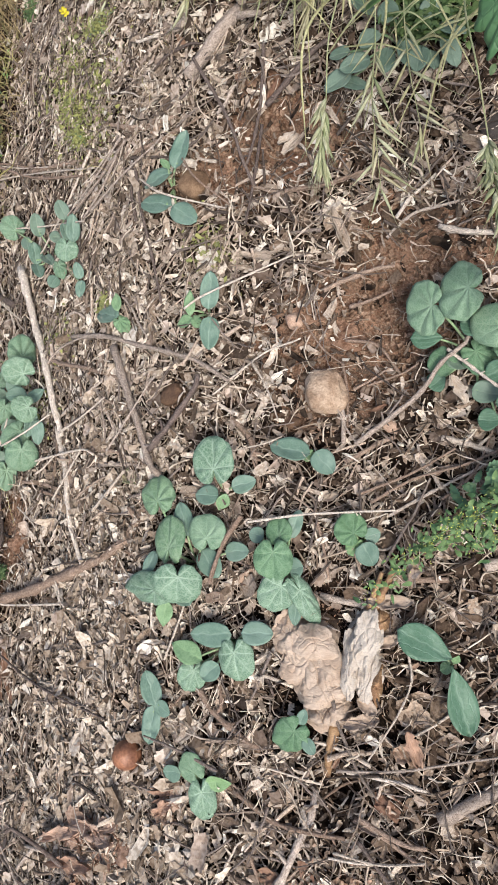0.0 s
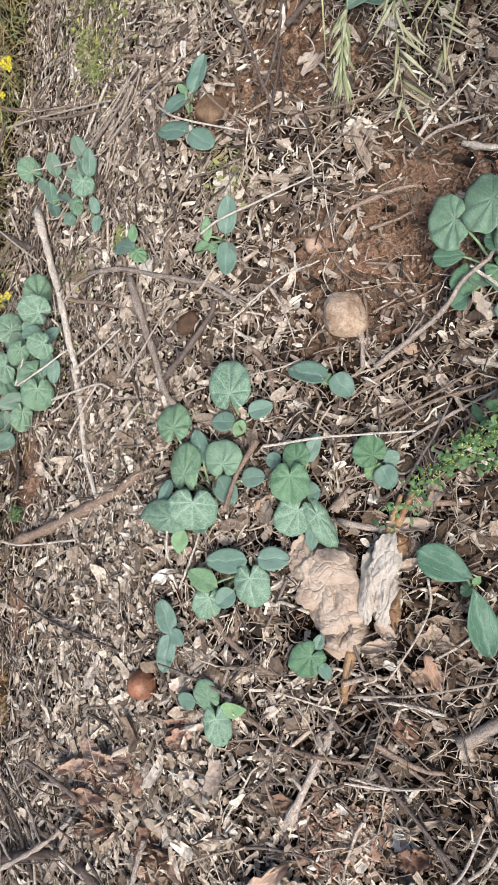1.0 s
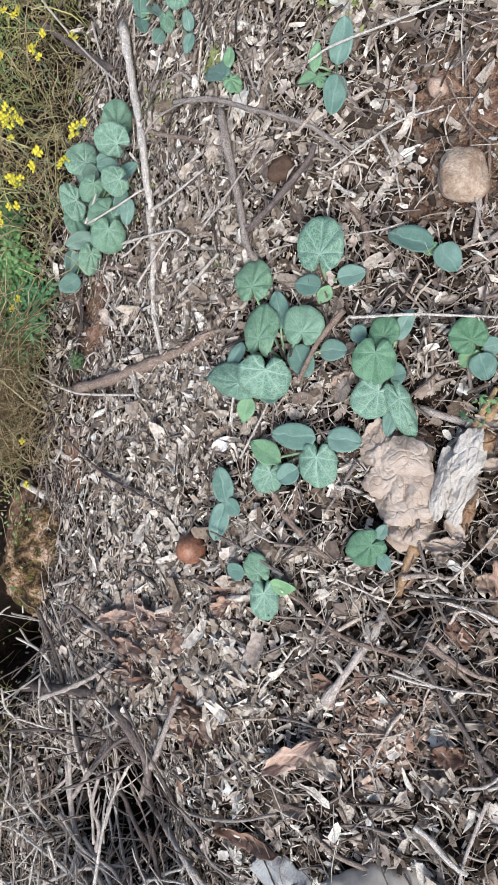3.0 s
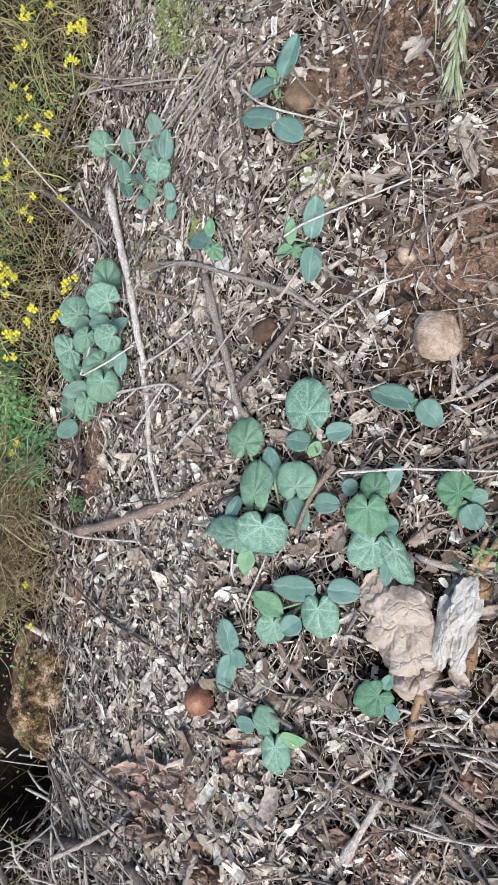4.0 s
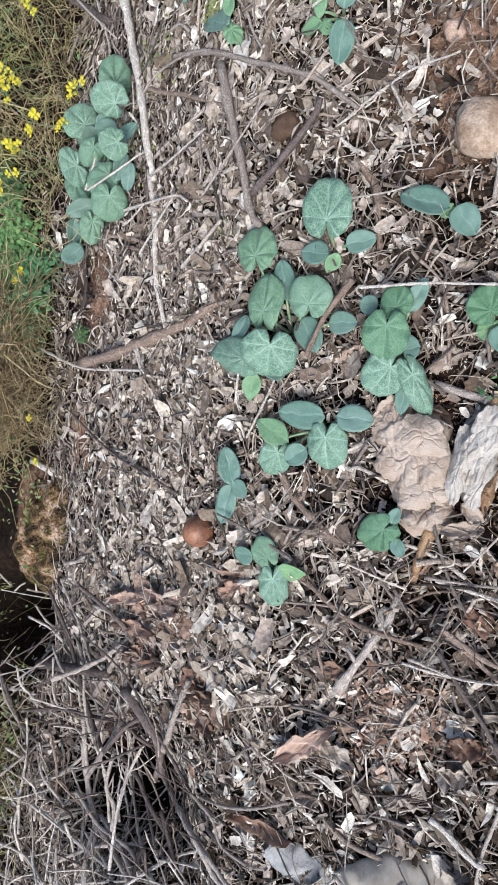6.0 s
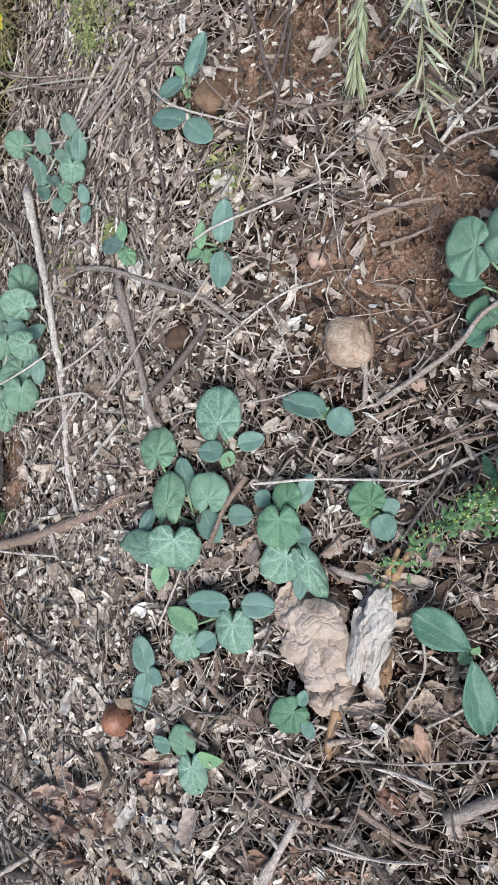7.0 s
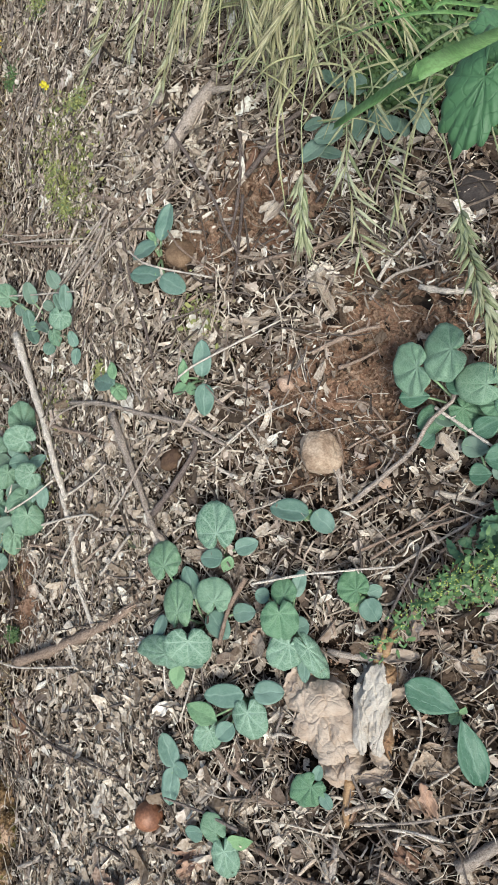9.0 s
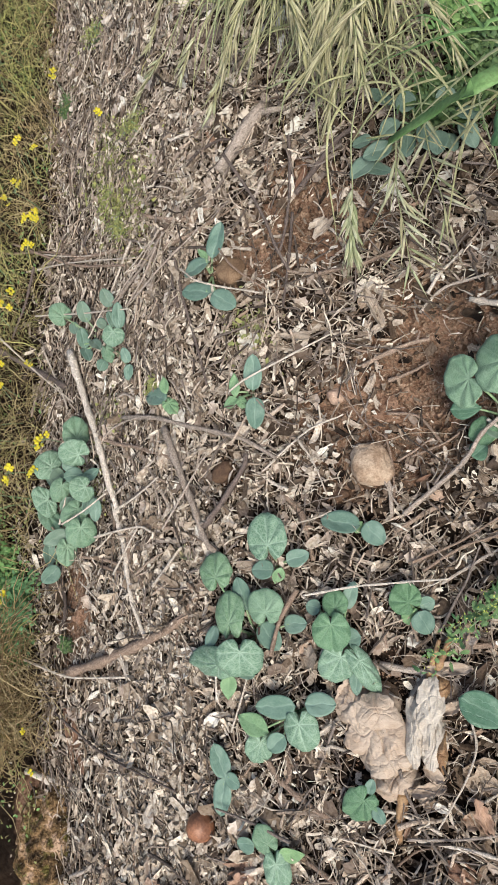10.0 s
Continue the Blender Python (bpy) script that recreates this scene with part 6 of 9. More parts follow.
stick("stick", "bent grey stick over the brushwood heap", [(-0.426, -0.933, 0.06), (-0.387, -0.885, 0.06), (-0.328, -0.828, 0.06)], 0.0058, TWIG)
stick("twig", "bent pale twig over the brushwood heap", [(-0.664, -0.644, 0.05), (-0.675, -0.705, 0.05), (-0.677, -0.764, 0.05)], 0.0043, TWIG_PALE)
stick("twig", "bent pale twig lying across the litter", [(-0.757, -0.618, 0.05), (-0.738, -0.681, 0.05), (-0.722, -0.716, 0.05)], 0.0045, TWIG_PALE)
stick("stick", "thick grey stick over the brushwood heap", [(-0.677, -0.764, 0.05), (-0.620, -0.696, 0.05), (-0.524, -0.609, 0.05)], 0.0074, TWIG)
stick("twig", "long thin grey twig over the brushwood heap", [(-0.348, -0.666, 0.05), (-0.304, -0.687, 0.05), (-0.282, -0.721, 0.05), (-0.239, -0.732, 0.05)], 0.0043, TWIG)
stick("twig", "bent pale twig over the brushwood heap", [(-0.668, -0.955, 0.06), (-0.646, -1.009, 0.06), (-0.607, -1.055, 0.06)], 0.0056, TWIG_PALE)
stick("twig", "long thin pale twig over the brushwood heap", [(-0.427, -0.861, 0.07), (-0.328, -0.773, 0.07)], 0.0041, TWIG_PALE)
stick("straw_stem", "thin pale dry stem over the brushwood heap", [(-0.394, -0.800, 0.05), (-0.326, -0.767, 0.05)], 0.0032, TWIG_PALE)
stick("twig", "bent grey twig over the brushwood heap", [(-0.374, -0.907, 0.05), (-0.322, -0.894, 0.05), (-0.265, -0.896, 0.05)], 0.0048, TWIG)
stick("straw_stem", "thin pale dry stem lying in the litter", [(-0.566, -0.569, 0.05), (-0.505, -0.589, 0.05)], 0.0032, TWIG_PALE)
stick("stick", "thick brown stick lying across the litter", [(-0.203, -0.294, 0.015), (-0.136, -0.333, 0.015), (-0.070, -0.340, 0.015), (-0.019, -0.343, 0.015)], 0.0075, TWIG_BROWN)
stick("stick", "thick brown stick lying across the litter", [(-0.013, -0.317, 0.018), (0.035, -0.339, 0.018), (0.080, -0.360, 0.018)], 0.0073, TWIG_BROWN)
stick("twig", "bent dark twig lying across the litter", [(-0.013, -0.342, 0.03), (0.021, -0.383, 0.03), (0.060, -0.428, 0.03), (0.082, -0.466, 0.03), (0.092, -0.490, 0.03)], 0.0054, TWIG_DARK)
stick("twig", "bent grey twig lying across the litter", [(0.094, -0.502, 0.025), (0.078, -0.587, 0.025), (0.076, -0.639, 0.025)], 0.0050, TWIG)
stick("twig", "bent grey twig lying across the litter", [(0.061, -0.492, 0.04), (0.098, -0.468, 0.04), (0.131, -0.399, 0.04)], 0.0043, TWIG)
stick("stick", "thick dark stick lying across the litter", [(0.102, -0.486, 0.03), (0.132, -0.515, 0.03), (0.136, -0.564, 0.03), (0.179, -0.634, 0.03)], 0.0073, TWIG_DARK)
stick("twig", "bent grey twig lying in the litter", [(0.155, -0.465, 0.03), (0.145, -0.544, 0.03)], 0.0037, TWIG)
stick("twig", "thin dark twig lying across the litter", [(-0.089, -0.571, 0.02), (-0.042, -0.560, 0.02), (0.005, -0.550, 0.02)], 0.0032, TWIG_DARK)
stick("stick", "bent grey stick over the brushwood heap", [(-0.106, -0.689, 0.05), (-0.052, -0.732, 0.05), (0.021, -0.753, 0.05)], 0.0060, TWIG)
stick("stick", "thick grey stick over the brushwood heap", [(-0.087, -0.778, 0.045), (-0.052, -0.800, 0.045), (-0.009, -0.817, 0.045)], 0.0112, TWIG)
stick("stick", "bent grey stick over the brushwood heap", [(-0.014, -0.717, 0.045), (0.035, -0.709, 0.045), (0.081, -0.724, 0.045), (0.120, -0.750, 0.045)], 0.0060, TWIG)
stick("stick", "thick dark stick over the brushwood heap", [(-0.193, -0.809, 0.03), (-0.141, -0.799, 0.03), (-0.101, -0.864, 0.03)], 0.0087, TWIG_DARK)
stick("twig", "bent pale twig over the brushwood heap", [(-0.163, -0.773, 0.045), (-0.134, -0.735, 0.045), (-0.100, -0.687, 0.045)], 0.0042, TWIG_PALE)
stick("twig", "bent pale twig lying across the litter", [(-0.659, 0.254, 0.03), (-0.568, 0.256, 0.03), (-0.483, 0.253, 0.03)], 0.0050, TWIG_PALE)
stick("twig", "bent grey twig lying in the litter", [(-0.468, 0.337, 0.03), (-0.453, 0.282, 0.03), (-0.453, 0.255, 0.03)], 0.0037, TWIG)
stick("stick", "bent brown stick lying across the litter", [(-0.564, 0.272, 0.015), (-0.551, 0.189, 0.015), (-0.539, 0.099, 0.015)], 0.0071, TWIG_BROWN)
stick("stick", "thick dark stick lying across the litter", [(-0.798, 0.177, 0.015), (-0.782, 0.105, 0.015), (-0.804, 0.040, 0.015)], 0.0082, TWIG_DARK)
stick("straw_stem", "thin pale dry stem lying in the litter", [(-0.726, 0.168, 0.02), (-0.663, 0.125, 0.02)], 0.0035, TWIG_PALE)
stick("twig", "bent pale twig lying in the litter", [(-0.616, 0.083, 0.02), (-0.573, 0.136, 0.02)], 0.0048, TWIG_PALE)
stick("stick", "thick brown stick lying across the litter", [(-0.722, 0.221, 0.015), (-0.648, 0.209, 0.015), (-0.594, 0.196, 0.015)], 0.0078, TWIG_BROWN)
stick("stick", "bent brown stick lying across the litter", [(-0.584, 0.458, 0.02), (-0.544, 0.401, 0.02), (-0.492, 0.352, 0.02)], 0.0058, TWIG_BROWN)
stick("straw_stem", "short pale dry stem lying in the litter", [(-0.234, 0.317, 0.02), (-0.191, 0.347, 0.02)], 0.0036, TWIG_PALE)
stick("twig", "thin brown twig lying across the litter", [(-0.083, 0.425, 0.02), (-0.051, 0.377, 0.02), (-0.017, 0.347, 0.02)], 0.0030, TWIG_BROWN)
stick("twig", "thin brown twig lying in the litter", [(-0.006, 0.309, 0.018), (0.028, 0.326, 0.018), (0.048, 0.340, 0.018)], 0.0034, TWIG_BROWN)
stick("stick", "thick brown stick lying in the litter", [(-0.022, 0.200, 0.012), (0.017, 0.215, 0.012), (0.058, 0.228, 0.012)], 0.0078, TWIG_BROWN)
stick("straw_stem", "thin pale dry stem lying in the litter", [(0.013, 0.200, 0.02), (0.058, 0.144, 0.02)], 0.0017, TWIG_PALE)
stick("straw_stem", "short pale dry stem lying in the litter", [(-0.153, 0.288, 0.02), (-0.099, 0.293, 0.02)], 0.0023, TWIG_PALE)
stick("twig", "bent brown twig lying across the litter", [(-0.071, 0.123, 0.015), (-0.053, 0.081, 0.015), (-0.039, 0.031, 0.015)], 0.0050, TWIG_BROWN)
stick("straw_stem", "short pale dry stem lying in the litter", [(-0.004, 0.103, 0.03), (0.039, 0.120, 0.03)], 0.0022, TWIG_PALE)
stick("straw_stem", "thin pale dry stem lying across the litter", [(-0.211, 0.217, 0.045), (-0.144, 0.228, 0.045), (-0.114, 0.239, 0.045)], 0.0023, TWIG_PALE)
stick("stick", "thick pale stick lying across the litter", [(-0.658, -0.107, 0.015), (-0.558, -0.040, 0.015), (-0.480, -0.038, 0.015)], 0.0080, TWIG_PALE)
stick("twig", "long thin grey twig lying across the litter", [(-0.632, -0.179, 0.02), (-0.538, -0.194, 0.02), (-0.454, -0.208, 0.02)], 0.0040, TWIG)
stick("twig", "bent pale twig lying in the litter", [(-0.598, 0.024, 0.02), (-0.564, -0.030, 0.02)], 0.0037, TWIG_PALE)
stick("stick", "thick grey stick lying across the litter", [(-0.762, -0.429, 0.015), (-0.659, -0.386, 0.015)], 0.0074, TWIG)
stick("stick", "bent brown stick lying in the litter", [(-0.672, -0.429, 0.015), (-0.635, -0.355, 0.015)], 0.0071, TWIG_BROWN)
stick("stick", "bent grey stick lying across the litter", [(-0.668, -0.518, 0.02), (-0.572, -0.417, 0.02), (-0.505, -0.348, 0.02)], 0.0071, TWIG)
stick("twig", "short pale twig over the brushwood heap", [(-0.904, -0.638, 0.03), (-0.905, -0.595, 0.03)], 0.0054, TWIG_PALE)
stick("stick", "bent grey stick lying across the litter", [(-0.948, -0.580, 0.02), (-0.648, -0.473, 0.02), (-0.546, -0.476, 0.02)], 0.0067, TWIG)
stick("stick", "thick grey stick lying across the litter", [(-0.576, -0.497, 0.015), (-0.507, -0.480, 0.015), (-0.441, -0.466, 0.015)], 0.0076, TWIG)
stick("twig", "bent dark twig lying across the litter", [(-0.816, -0.110, 0.025), (-0.663, -0.168, 0.025), (-0.539, -0.194, 0.025), (-0.444, -0.205, 0.025)], 0.0045, TWIG_DARK)
stick("twig", "bent brown twig lying across the litter", [(-0.566, -0.326, 0.02), (-0.560, -0.396, 0.02), (-0.554, -0.460, 0.02)], 0.0048, TWIG_BROWN)
stick("twig", "bent pale twig over the brushwood heap", [(-0.909, -0.642, 0.06), (-0.849, -0.640, 0.06), (-0.791, -0.636, 0.06)], 0.0053, TWIG_PALE)
stick("twig", "bent pale twig lying across the litter", [(-1.004, -0.583, 0.05), (-0.970, -0.600, 0.05), (-0.911, -0.607, 0.05)], 0.0044, TWIG_PALE)
stick("twig", "short pale twig lying in the litter", [(-1.025, -0.587, 0.05), (-0.981, -0.556, 0.05)], 0.0044, TWIG_PALE)

# ---- stones, clods and a nut ----
stone("stone", "rounded sandy brown stone on bare soil", "stone", -0.049, 0.31, (0.0680, 0.0740, 0.0480), STONE, 0.10, 0.13)
stone("pebble", "small pale pinkish pebble on soil", "stone", -0.098, 0.431, (0.0272, 0.0297, 0.0218), STONE_PALE, 0.15, 0.12)
stone("stone", "small dark reddish brown stone in litter", "stone", -0.314, 0.329, (0.0376, 0.0448, 0.0301), STONE_DARK, 0.15, 0.12)
stone("stone", "round brown stone beside a seedling", "stone", -0.272, 0.689, (0.0534, 0.0534, 0.0454), STONE_BROWN, 0.2, 0.1)
stone("nut", "round glossy reddish brown nut on leaf litter", "nut", -0.393, -0.264, (0.0490, 0.0474, 0.0440), NUT, -0.12, 0.05)
stone("pebble", "small brown pebble beside a larger stone", "stone", -0.105, 0.268, (0.0230, 0.0280, 0.0184), STONE_DARK, 0.15, 0.12)
stone("pebble", "flat pinkish pebble in the litter", "stone", 0.05, 0.251, (0.0268, 0.0205, 0.0123), STONE_PALE, 0.15, 0.12)
stone("soil_clod", "crumbly clod of reddish soil", "clod", -0.013, 0.397, (0.0565, 0.0500, 0.0175), SOIL, 0.35, 0.3)
stone("soil_clod", "flat crumbly clod of reddish soil", "clod", -0.082, 0.451, (0.0493, 0.0575, 0.0123), SOIL, 0.4, 0.3)
stone("soil_clod", "crumbly clod of reddish soil", "clod", -0.093, 0.691, (0.0461, 0.0503, 0.0161), SOIL, 0.35, 0.3)
stone("soil_clod", "flat clod of red soil on the slope", "clod", -0.715, 0.096, (0.0565, 0.0678, 0.0169), SOIL, 0.4, 0.3)
stone("stone", "dark grey stone under drooping grass", "stone", 0.224, 0.686, (0.0678, 0.0602, 0.0301), STONE_GREY, 0.2, 0.14)
stone("pebble", "pale rounded pebble in leaf litter", "stone", 0.032, -0.508, (0.0377, 0.0377, 0.0132), STONE_PALE, 0.15, 0.12)

# ---- the bare earth bank at the edge of the bed ----
def earth_bank(x, y, size, turn, high, seed):
    """A rough lump of bare, crumbling earth proud of the slope."""
    rings, sectors = 40, 90
    verts, faces = [], []
    c, s = math.cos(turn), math.sin(turn)
    for i in range(rings + 1):
        q = i / rings
        for j in range(sectors):
            th = 2 * math.pi * j / sectors
            rim = 1 + 0.16 * noise.noise(Vector((math.cos(th) * 1.6, math.sin(th) * 1.6, seed)))
            a, b = q * rim * size[0] * math.cos(th), q * rim * size[1] * math.sin(th)
            px, py = x + a * c - b * s, y + a * s + b * c
            at = Vector((px, py, seed))
            rough = 0.020 * noise.noise(at * 26) + 0.013 * noise.noise(at * 60) + 0.006 * noise.noise(at * 150) - 0.02 * max(0.0, noise.noise(at * 34 + Vector((7, 3, 1))) - 0.15)
            verts.append((px, py, float(ground(px, py)) - 0.006 + high * (1 - q ** 4) + rough * (1 - 0.4 * q ** 4)))
    for i in range(rings):
        for j in range(sectors):
            k = (j + 1) % sectors
            faces.append((i * sectors + j, (i + 1) * sectors + j, (i + 1) * sectors + k, i * sectors + k))
    return tagged(mesh_ob("earth_bank", verts, faces, EARTH), "crumbling ochre and dark brown bank of bare earth", "ground", kind="structure")


earth_bank(-0.870, -0.405, (0.092, 0.160), -0.30, 0.040, 3.0)

# ---- scraps of leaf, bark and shell ----
scrap("eggshell", "white broken eggshell in the litter", "eggshell", (-0.448, -0.008), (-0.397, -0.013), 0.0339, SHELL, 0.02, 0.35, "dry scraps", 0, 0.10)
scrap("eggshell", "white broken eggshell in the litter", "eggshell", (-0.43, 0.02), (-0.38, 0.024), 0.0189, SHELL, 0.02, 0.35, "dry scraps", 0, 0.10)
scrap("eggshell", "white broken eggshell in the litter", "eggshell", (-0.376, -0.099), (-0.337, -0.08), 0.0240, SHELL, 0.022, 0.35, "dry scraps", 0, 0.10)
scrap("eggshell", "white broken eggshell in the litter", "eggshell", (-0.307, -0.089), (-0.273, -0.077), 0.0123, SHELL, 0.02, 0.35, "dry scraps", 0, 0.10)
scrap("wood_chip", "pale flat wood chip among leaves", "wood chip", (-0.291, -0.197), (-0.272, -0.247), 0.0176, CHIP, 0.018, 0.15, "dry scraps", 0, 0.18)
scrap("bark_scrap", "pale curled bark strip", "bark", (-0.38, 0.741), (-0.334, 0.759), 0.0160, CHIP, 0.02, 0.5, "dry scraps", 0, 0.18)
scrap("bark_scrap", "pale papery scrap behind seed leaves", "bark", (-0.265, 0.508), (-0.223, 0.529), 0.0236, CHIP, 0.012, 0.4, "dry scraps", 0, 0.18)
scrap("dry_leaf", "pale grey skeleton of a dry leaf", "dry leaf", (-0.448, 0.357), (-0.432, 0.402), 0.0462, CHIP, 0.014, 0.3, "dry scraps", 0.25, 0.3)
scrap("bark_scrap", "white scrap beside a dark stone", "bark", (-0.339, 0.322), (-0.321, 0.292), 0.0243, CHIP, 0.012, 0.4, "dry scraps", 0, 0.18)
scrap("dry_leaf", "yellowing curled leaf by a branch", "dry leaf", (-0.412, 0.2), (-0.386, 0.184), 0.0295, YOUNGDRY, 0.018, 0.6, "dry scraps", 0, 0.18)
scrap("dry_leaf", "red-brown crumpled leaf in litter", "dry leaf", (-0.341, -0.34), (-0.31, -0.35), 0.0249, DRYLEAF, 0.016, 0.5, "dry scraps", 0.3, 0.18)
scrap("bark_scrap", "narrow brown bark strip", "bark", (-0.79, -0.104), (-0.749, -0.224), 0.0147, DRYLEAF, 0.015, 0.4, "dry scraps", 0, 0.18)
scrap("bark_scrap", "pale curled bark scrap", "bark", (-0.574, 0.045), (-0.518, 0.032), 0.0241, CHIP, 0.016, 0.4, "dry scraps", 0, 0.18)
scrap("bark_scrap", "pale curled leaf scrap", "bark", (-0.598, -0.107), (-0.504, -0.101), 0.0173, CHIP, 0.016, 0.4, "dry scraps", 0, 0.18)
scrap("bark_scrap", "pale papery scrap beside a twig", "bark", (-0.298, 0.384), (-0.267, 0.401), 0.0195, CHIP, 0.015, 0.4, "dry scraps", 0, 0.18)
scrap("bark_scrap", "whitish scrap under leaves", "bark", (-0.058, 0.145), (-0.032, 0.149), 0.0151, CHIP, 0.015, 0.4, "dry scraps", 0, 0.18)
scrap("dry_leaf", "pinkish brown dry leaf under seedlings", "dry leaf", (-0.189, 0.013), (-0.163, 0.038), 0.0263, DRYLEAF, 0.015, 0.3, "dry scraps", 0, 0.18)
scrap("bark_scrap", "long pale dry leaf strip", "dry leaf", (-0.029, 0.592), (-0.006, 0.543), 0.0127, CHIP, 0.02, 0.4, "dry scraps", 0, 0.18)
scrap("bark_scrap", "pale dry leaf strip", "dry leaf", (-0.101, 0.71), (-0.076, 0.737), 0.0131, CHIP, 0.02, 0.4, "dry scraps", 0, 0.18)
scrap("bark_scrap", "pale dry leaf strip", "dry leaf", (-0.177, 0.541), (-0.122, 0.543), 0.0146, CHIP, 0.02, 0.4, "dry scraps", 0, 0.18)
scrap("bark_scrap", "pale dry leaf scrap", "dry leaf", (-0.379, 0.867), (-0.342, 0.866), 0.0177, CHIP, 0.02, 0.4, "dry scraps", 0, 0.18)
scrap("bark_scrap", "pale papery leaf scrap", "dry leaf", (-0.486, 0.723), (-0.434, 0.696), 0.0219, CHIP, 0.02, 0.4, "dry scraps", 0, 0.18)
scrap("eggshell", "white broken eggshell in the litter", "eggshell", (-0.002, -0.199), (0.02, -0.211), 0.0132, SHELL, 0.02, 0.35, "dry scraps", 0, 0.10)
scrap("dry_leaf", "tan folded dry leaf at the foot of the bed", "dry leaf", (-0.284, -0.687), (-0.181, -0.686), 0.0285, DRYLEAF, 0.018, 0.7, "dry scraps", 0.1, 0.18)
scrap("dry_leaf", "light brown dry leaf", "dry leaf", (-0.351, -0.513), (-0.294, -0.548), 0.0365, DRYLEAF, 0.02, 0.4, "dry scraps", 0.2, 0.18)
scrap("dry_leaf", "pale dry leaf scrap", "dry leaf", (-0.308, -0.489), (-0.27, -0.446), 0.0258, CHIP, 0.02, 0.4, "dry scraps", 0, 0.18)
scrap("dry_leaf", "light brown curled dry leaf", "dry leaf", (0.016, -0.456), (0.065, -0.467), 0.0320, DRYLEAF, 0.02, 0.5, "dry scraps", 0.2, 0.18)
scrap("dry_leaf", "brown cupped dry leaf", "dry leaf", (0.047, -0.209), (0.081, -0.23), 0.0309, DRYLEAF, 0.02, 0.6, "dry scraps", 0, 0.18)
scrap("dry_leaf", "pale dry leaf on the bed", "dry leaf", (0.034, -0.423), (0.078, -0.404), 0.0164, CHIP, 0.02, 0.4, "dry scraps", 0, 0.18)
scrap("dry_leaf", "pinkish dry leaf scrap", "dry leaf", (-0.167, -0.406), (-0.128, -0.418), 0.0272, DRYLEAF, 0.02, 0.4, "dry scraps", 0, 0.18)
scrap("dry_leaf", "pale curled dry leaf", "dry leaf", (-0.177, -0.513), (-0.125, -0.541), 0.0247, CHIP, 0.02, 0.5, "dry scraps", 0, 0.18)
scrap("dry_leaf", "red-brown crumpled dry leaf", "dry leaf", (-0.341, -0.343), (-0.296, -0.351), 0.0259, DRYLEAF, 0.02, 0.4, "dry scraps", 0.3, 0.18)
scrap("bark_scrap", "narrow brown bark strip", "bark", (-0.757, -0.118), (-0.72, -0.23), 0.0184, DRYLEAF, 0.015, 0.4, "dry scraps", 0, 0.18)
scrap("bark_scrap", "pale bark scrap on the bed", "bark", (-0.496, -0.149), (-0.443, -0.128), 0.0260, CHIP, 0.015, 0.4, "dry scraps", 0, 0.18)
scrap("bark_scrap", "white scrap below a husk", "bark", (-0.016, -0.205), (0.003, -0.198), 0.0152, CHIP, 0.02, 0.4, "dry scraps", 0, 0.18)
scrap("dry_leaf", "pale dry leaf on the bed", "dry leaf", (-0.257, -0.755), (-0.212, -0.748), 0.0189, CHIP, 0.018, 0.4, "dry scraps", 0, 0.18)
scrap("dry_leaf", "pale dry leaf on the bed", "dry leaf", (0.16, -0.629), (0.193, -0.626), 0.0162, CHIP, 0.018, 0.4, "dry scraps", 0, 0.18)
scrap("dry_leaf", "pinkish brown dry leaf", "dry leaf", (0.154, -0.658), (0.182, -0.689), 0.0252, DRYLEAF, 0.018, 0.4, "dry scraps", 0, 0.18)
scrap("dry_leaf", "pale dry leaf on the bed", "dry leaf", (0.169, -0.702), (0.2, -0.707), 0.0225, CHIP, 0.018, 0.4, "dry scraps", 0, 0.18)
scrap("dry_leaf", "pale torn dry leaf hanging on squash stalks", "dry leaf", (0.133, 0.31), (0.153, 0.268), 0.0259, CHIP, 0.045, 0.6, "dry scraps", 0.2, 0.3)
scrap("dry_leaf", "long pale dry leaf strip", "dry leaf", (-0.037, 0.6), (-0.009, 0.528), 0.0168, CHIP, 0.02, 0.5, "dry scraps", 0, 0.18)
scrap("bark_scrap", "white bark scrap on the bed", "bark", (-0.362, 0.764), (-0.351, 0.738), 0.0173, CHIP, 0.02, 0.5, "dry scraps", 0, 0.18)
scrap("dry_leaf", "brown cupped dry leaf in litter", "dry leaf", (0.04, -0.214), (0.066, -0.227), 0.0301, DRYLEAF, 0.02, 0.6, "dry scraps", 0, 0.18)
scrap("dry_leaf", "pale curled dry leaf at a dark stone", "dry leaf", (0.18, 0.671), (0.231, 0.668), 0.0205, CHIP, 0.018, 0.6, "dry scraps", 0, 0.18)
scrap("dry_leaf", "whitish dry leaf scrap", "dry leaf", (0.175, -0.045), (0.195, -0.065), 0.0209, CHIP, 0.02, 0.4, "dry scraps", 0, 0.18)
scrap("bark_scrap", "white scrap below a husk", "bark", (-0.021, -0.192), (0.002, -0.202), 0.0159, CHIP, 0.02, 0.4, "dry scraps", 0, 0.18)
scrap("dry_leaf", "pale dry leaf on the bed", "dry leaf", (0.153, -0.204), (0.171, -0.186), 0.0152, CHIP, 0.02, 0.4, "dry scraps", 0, 0.18)
scrap("dry_leaf", "pale curled dry leaf", "dry leaf", (0.119, -0.28), (0.142, -0.234), 0.0129, CHIP, 0.018, 0.5, "dry scraps", 0, 0.18)
scrap("dry_leaf", "white dry leaf under the grass", "dry leaf", (0.111, 0.788), (0.158, 0.789), 0.0213, CHIP, 0.02, 0.4, "dry scraps", 0, 0.18)
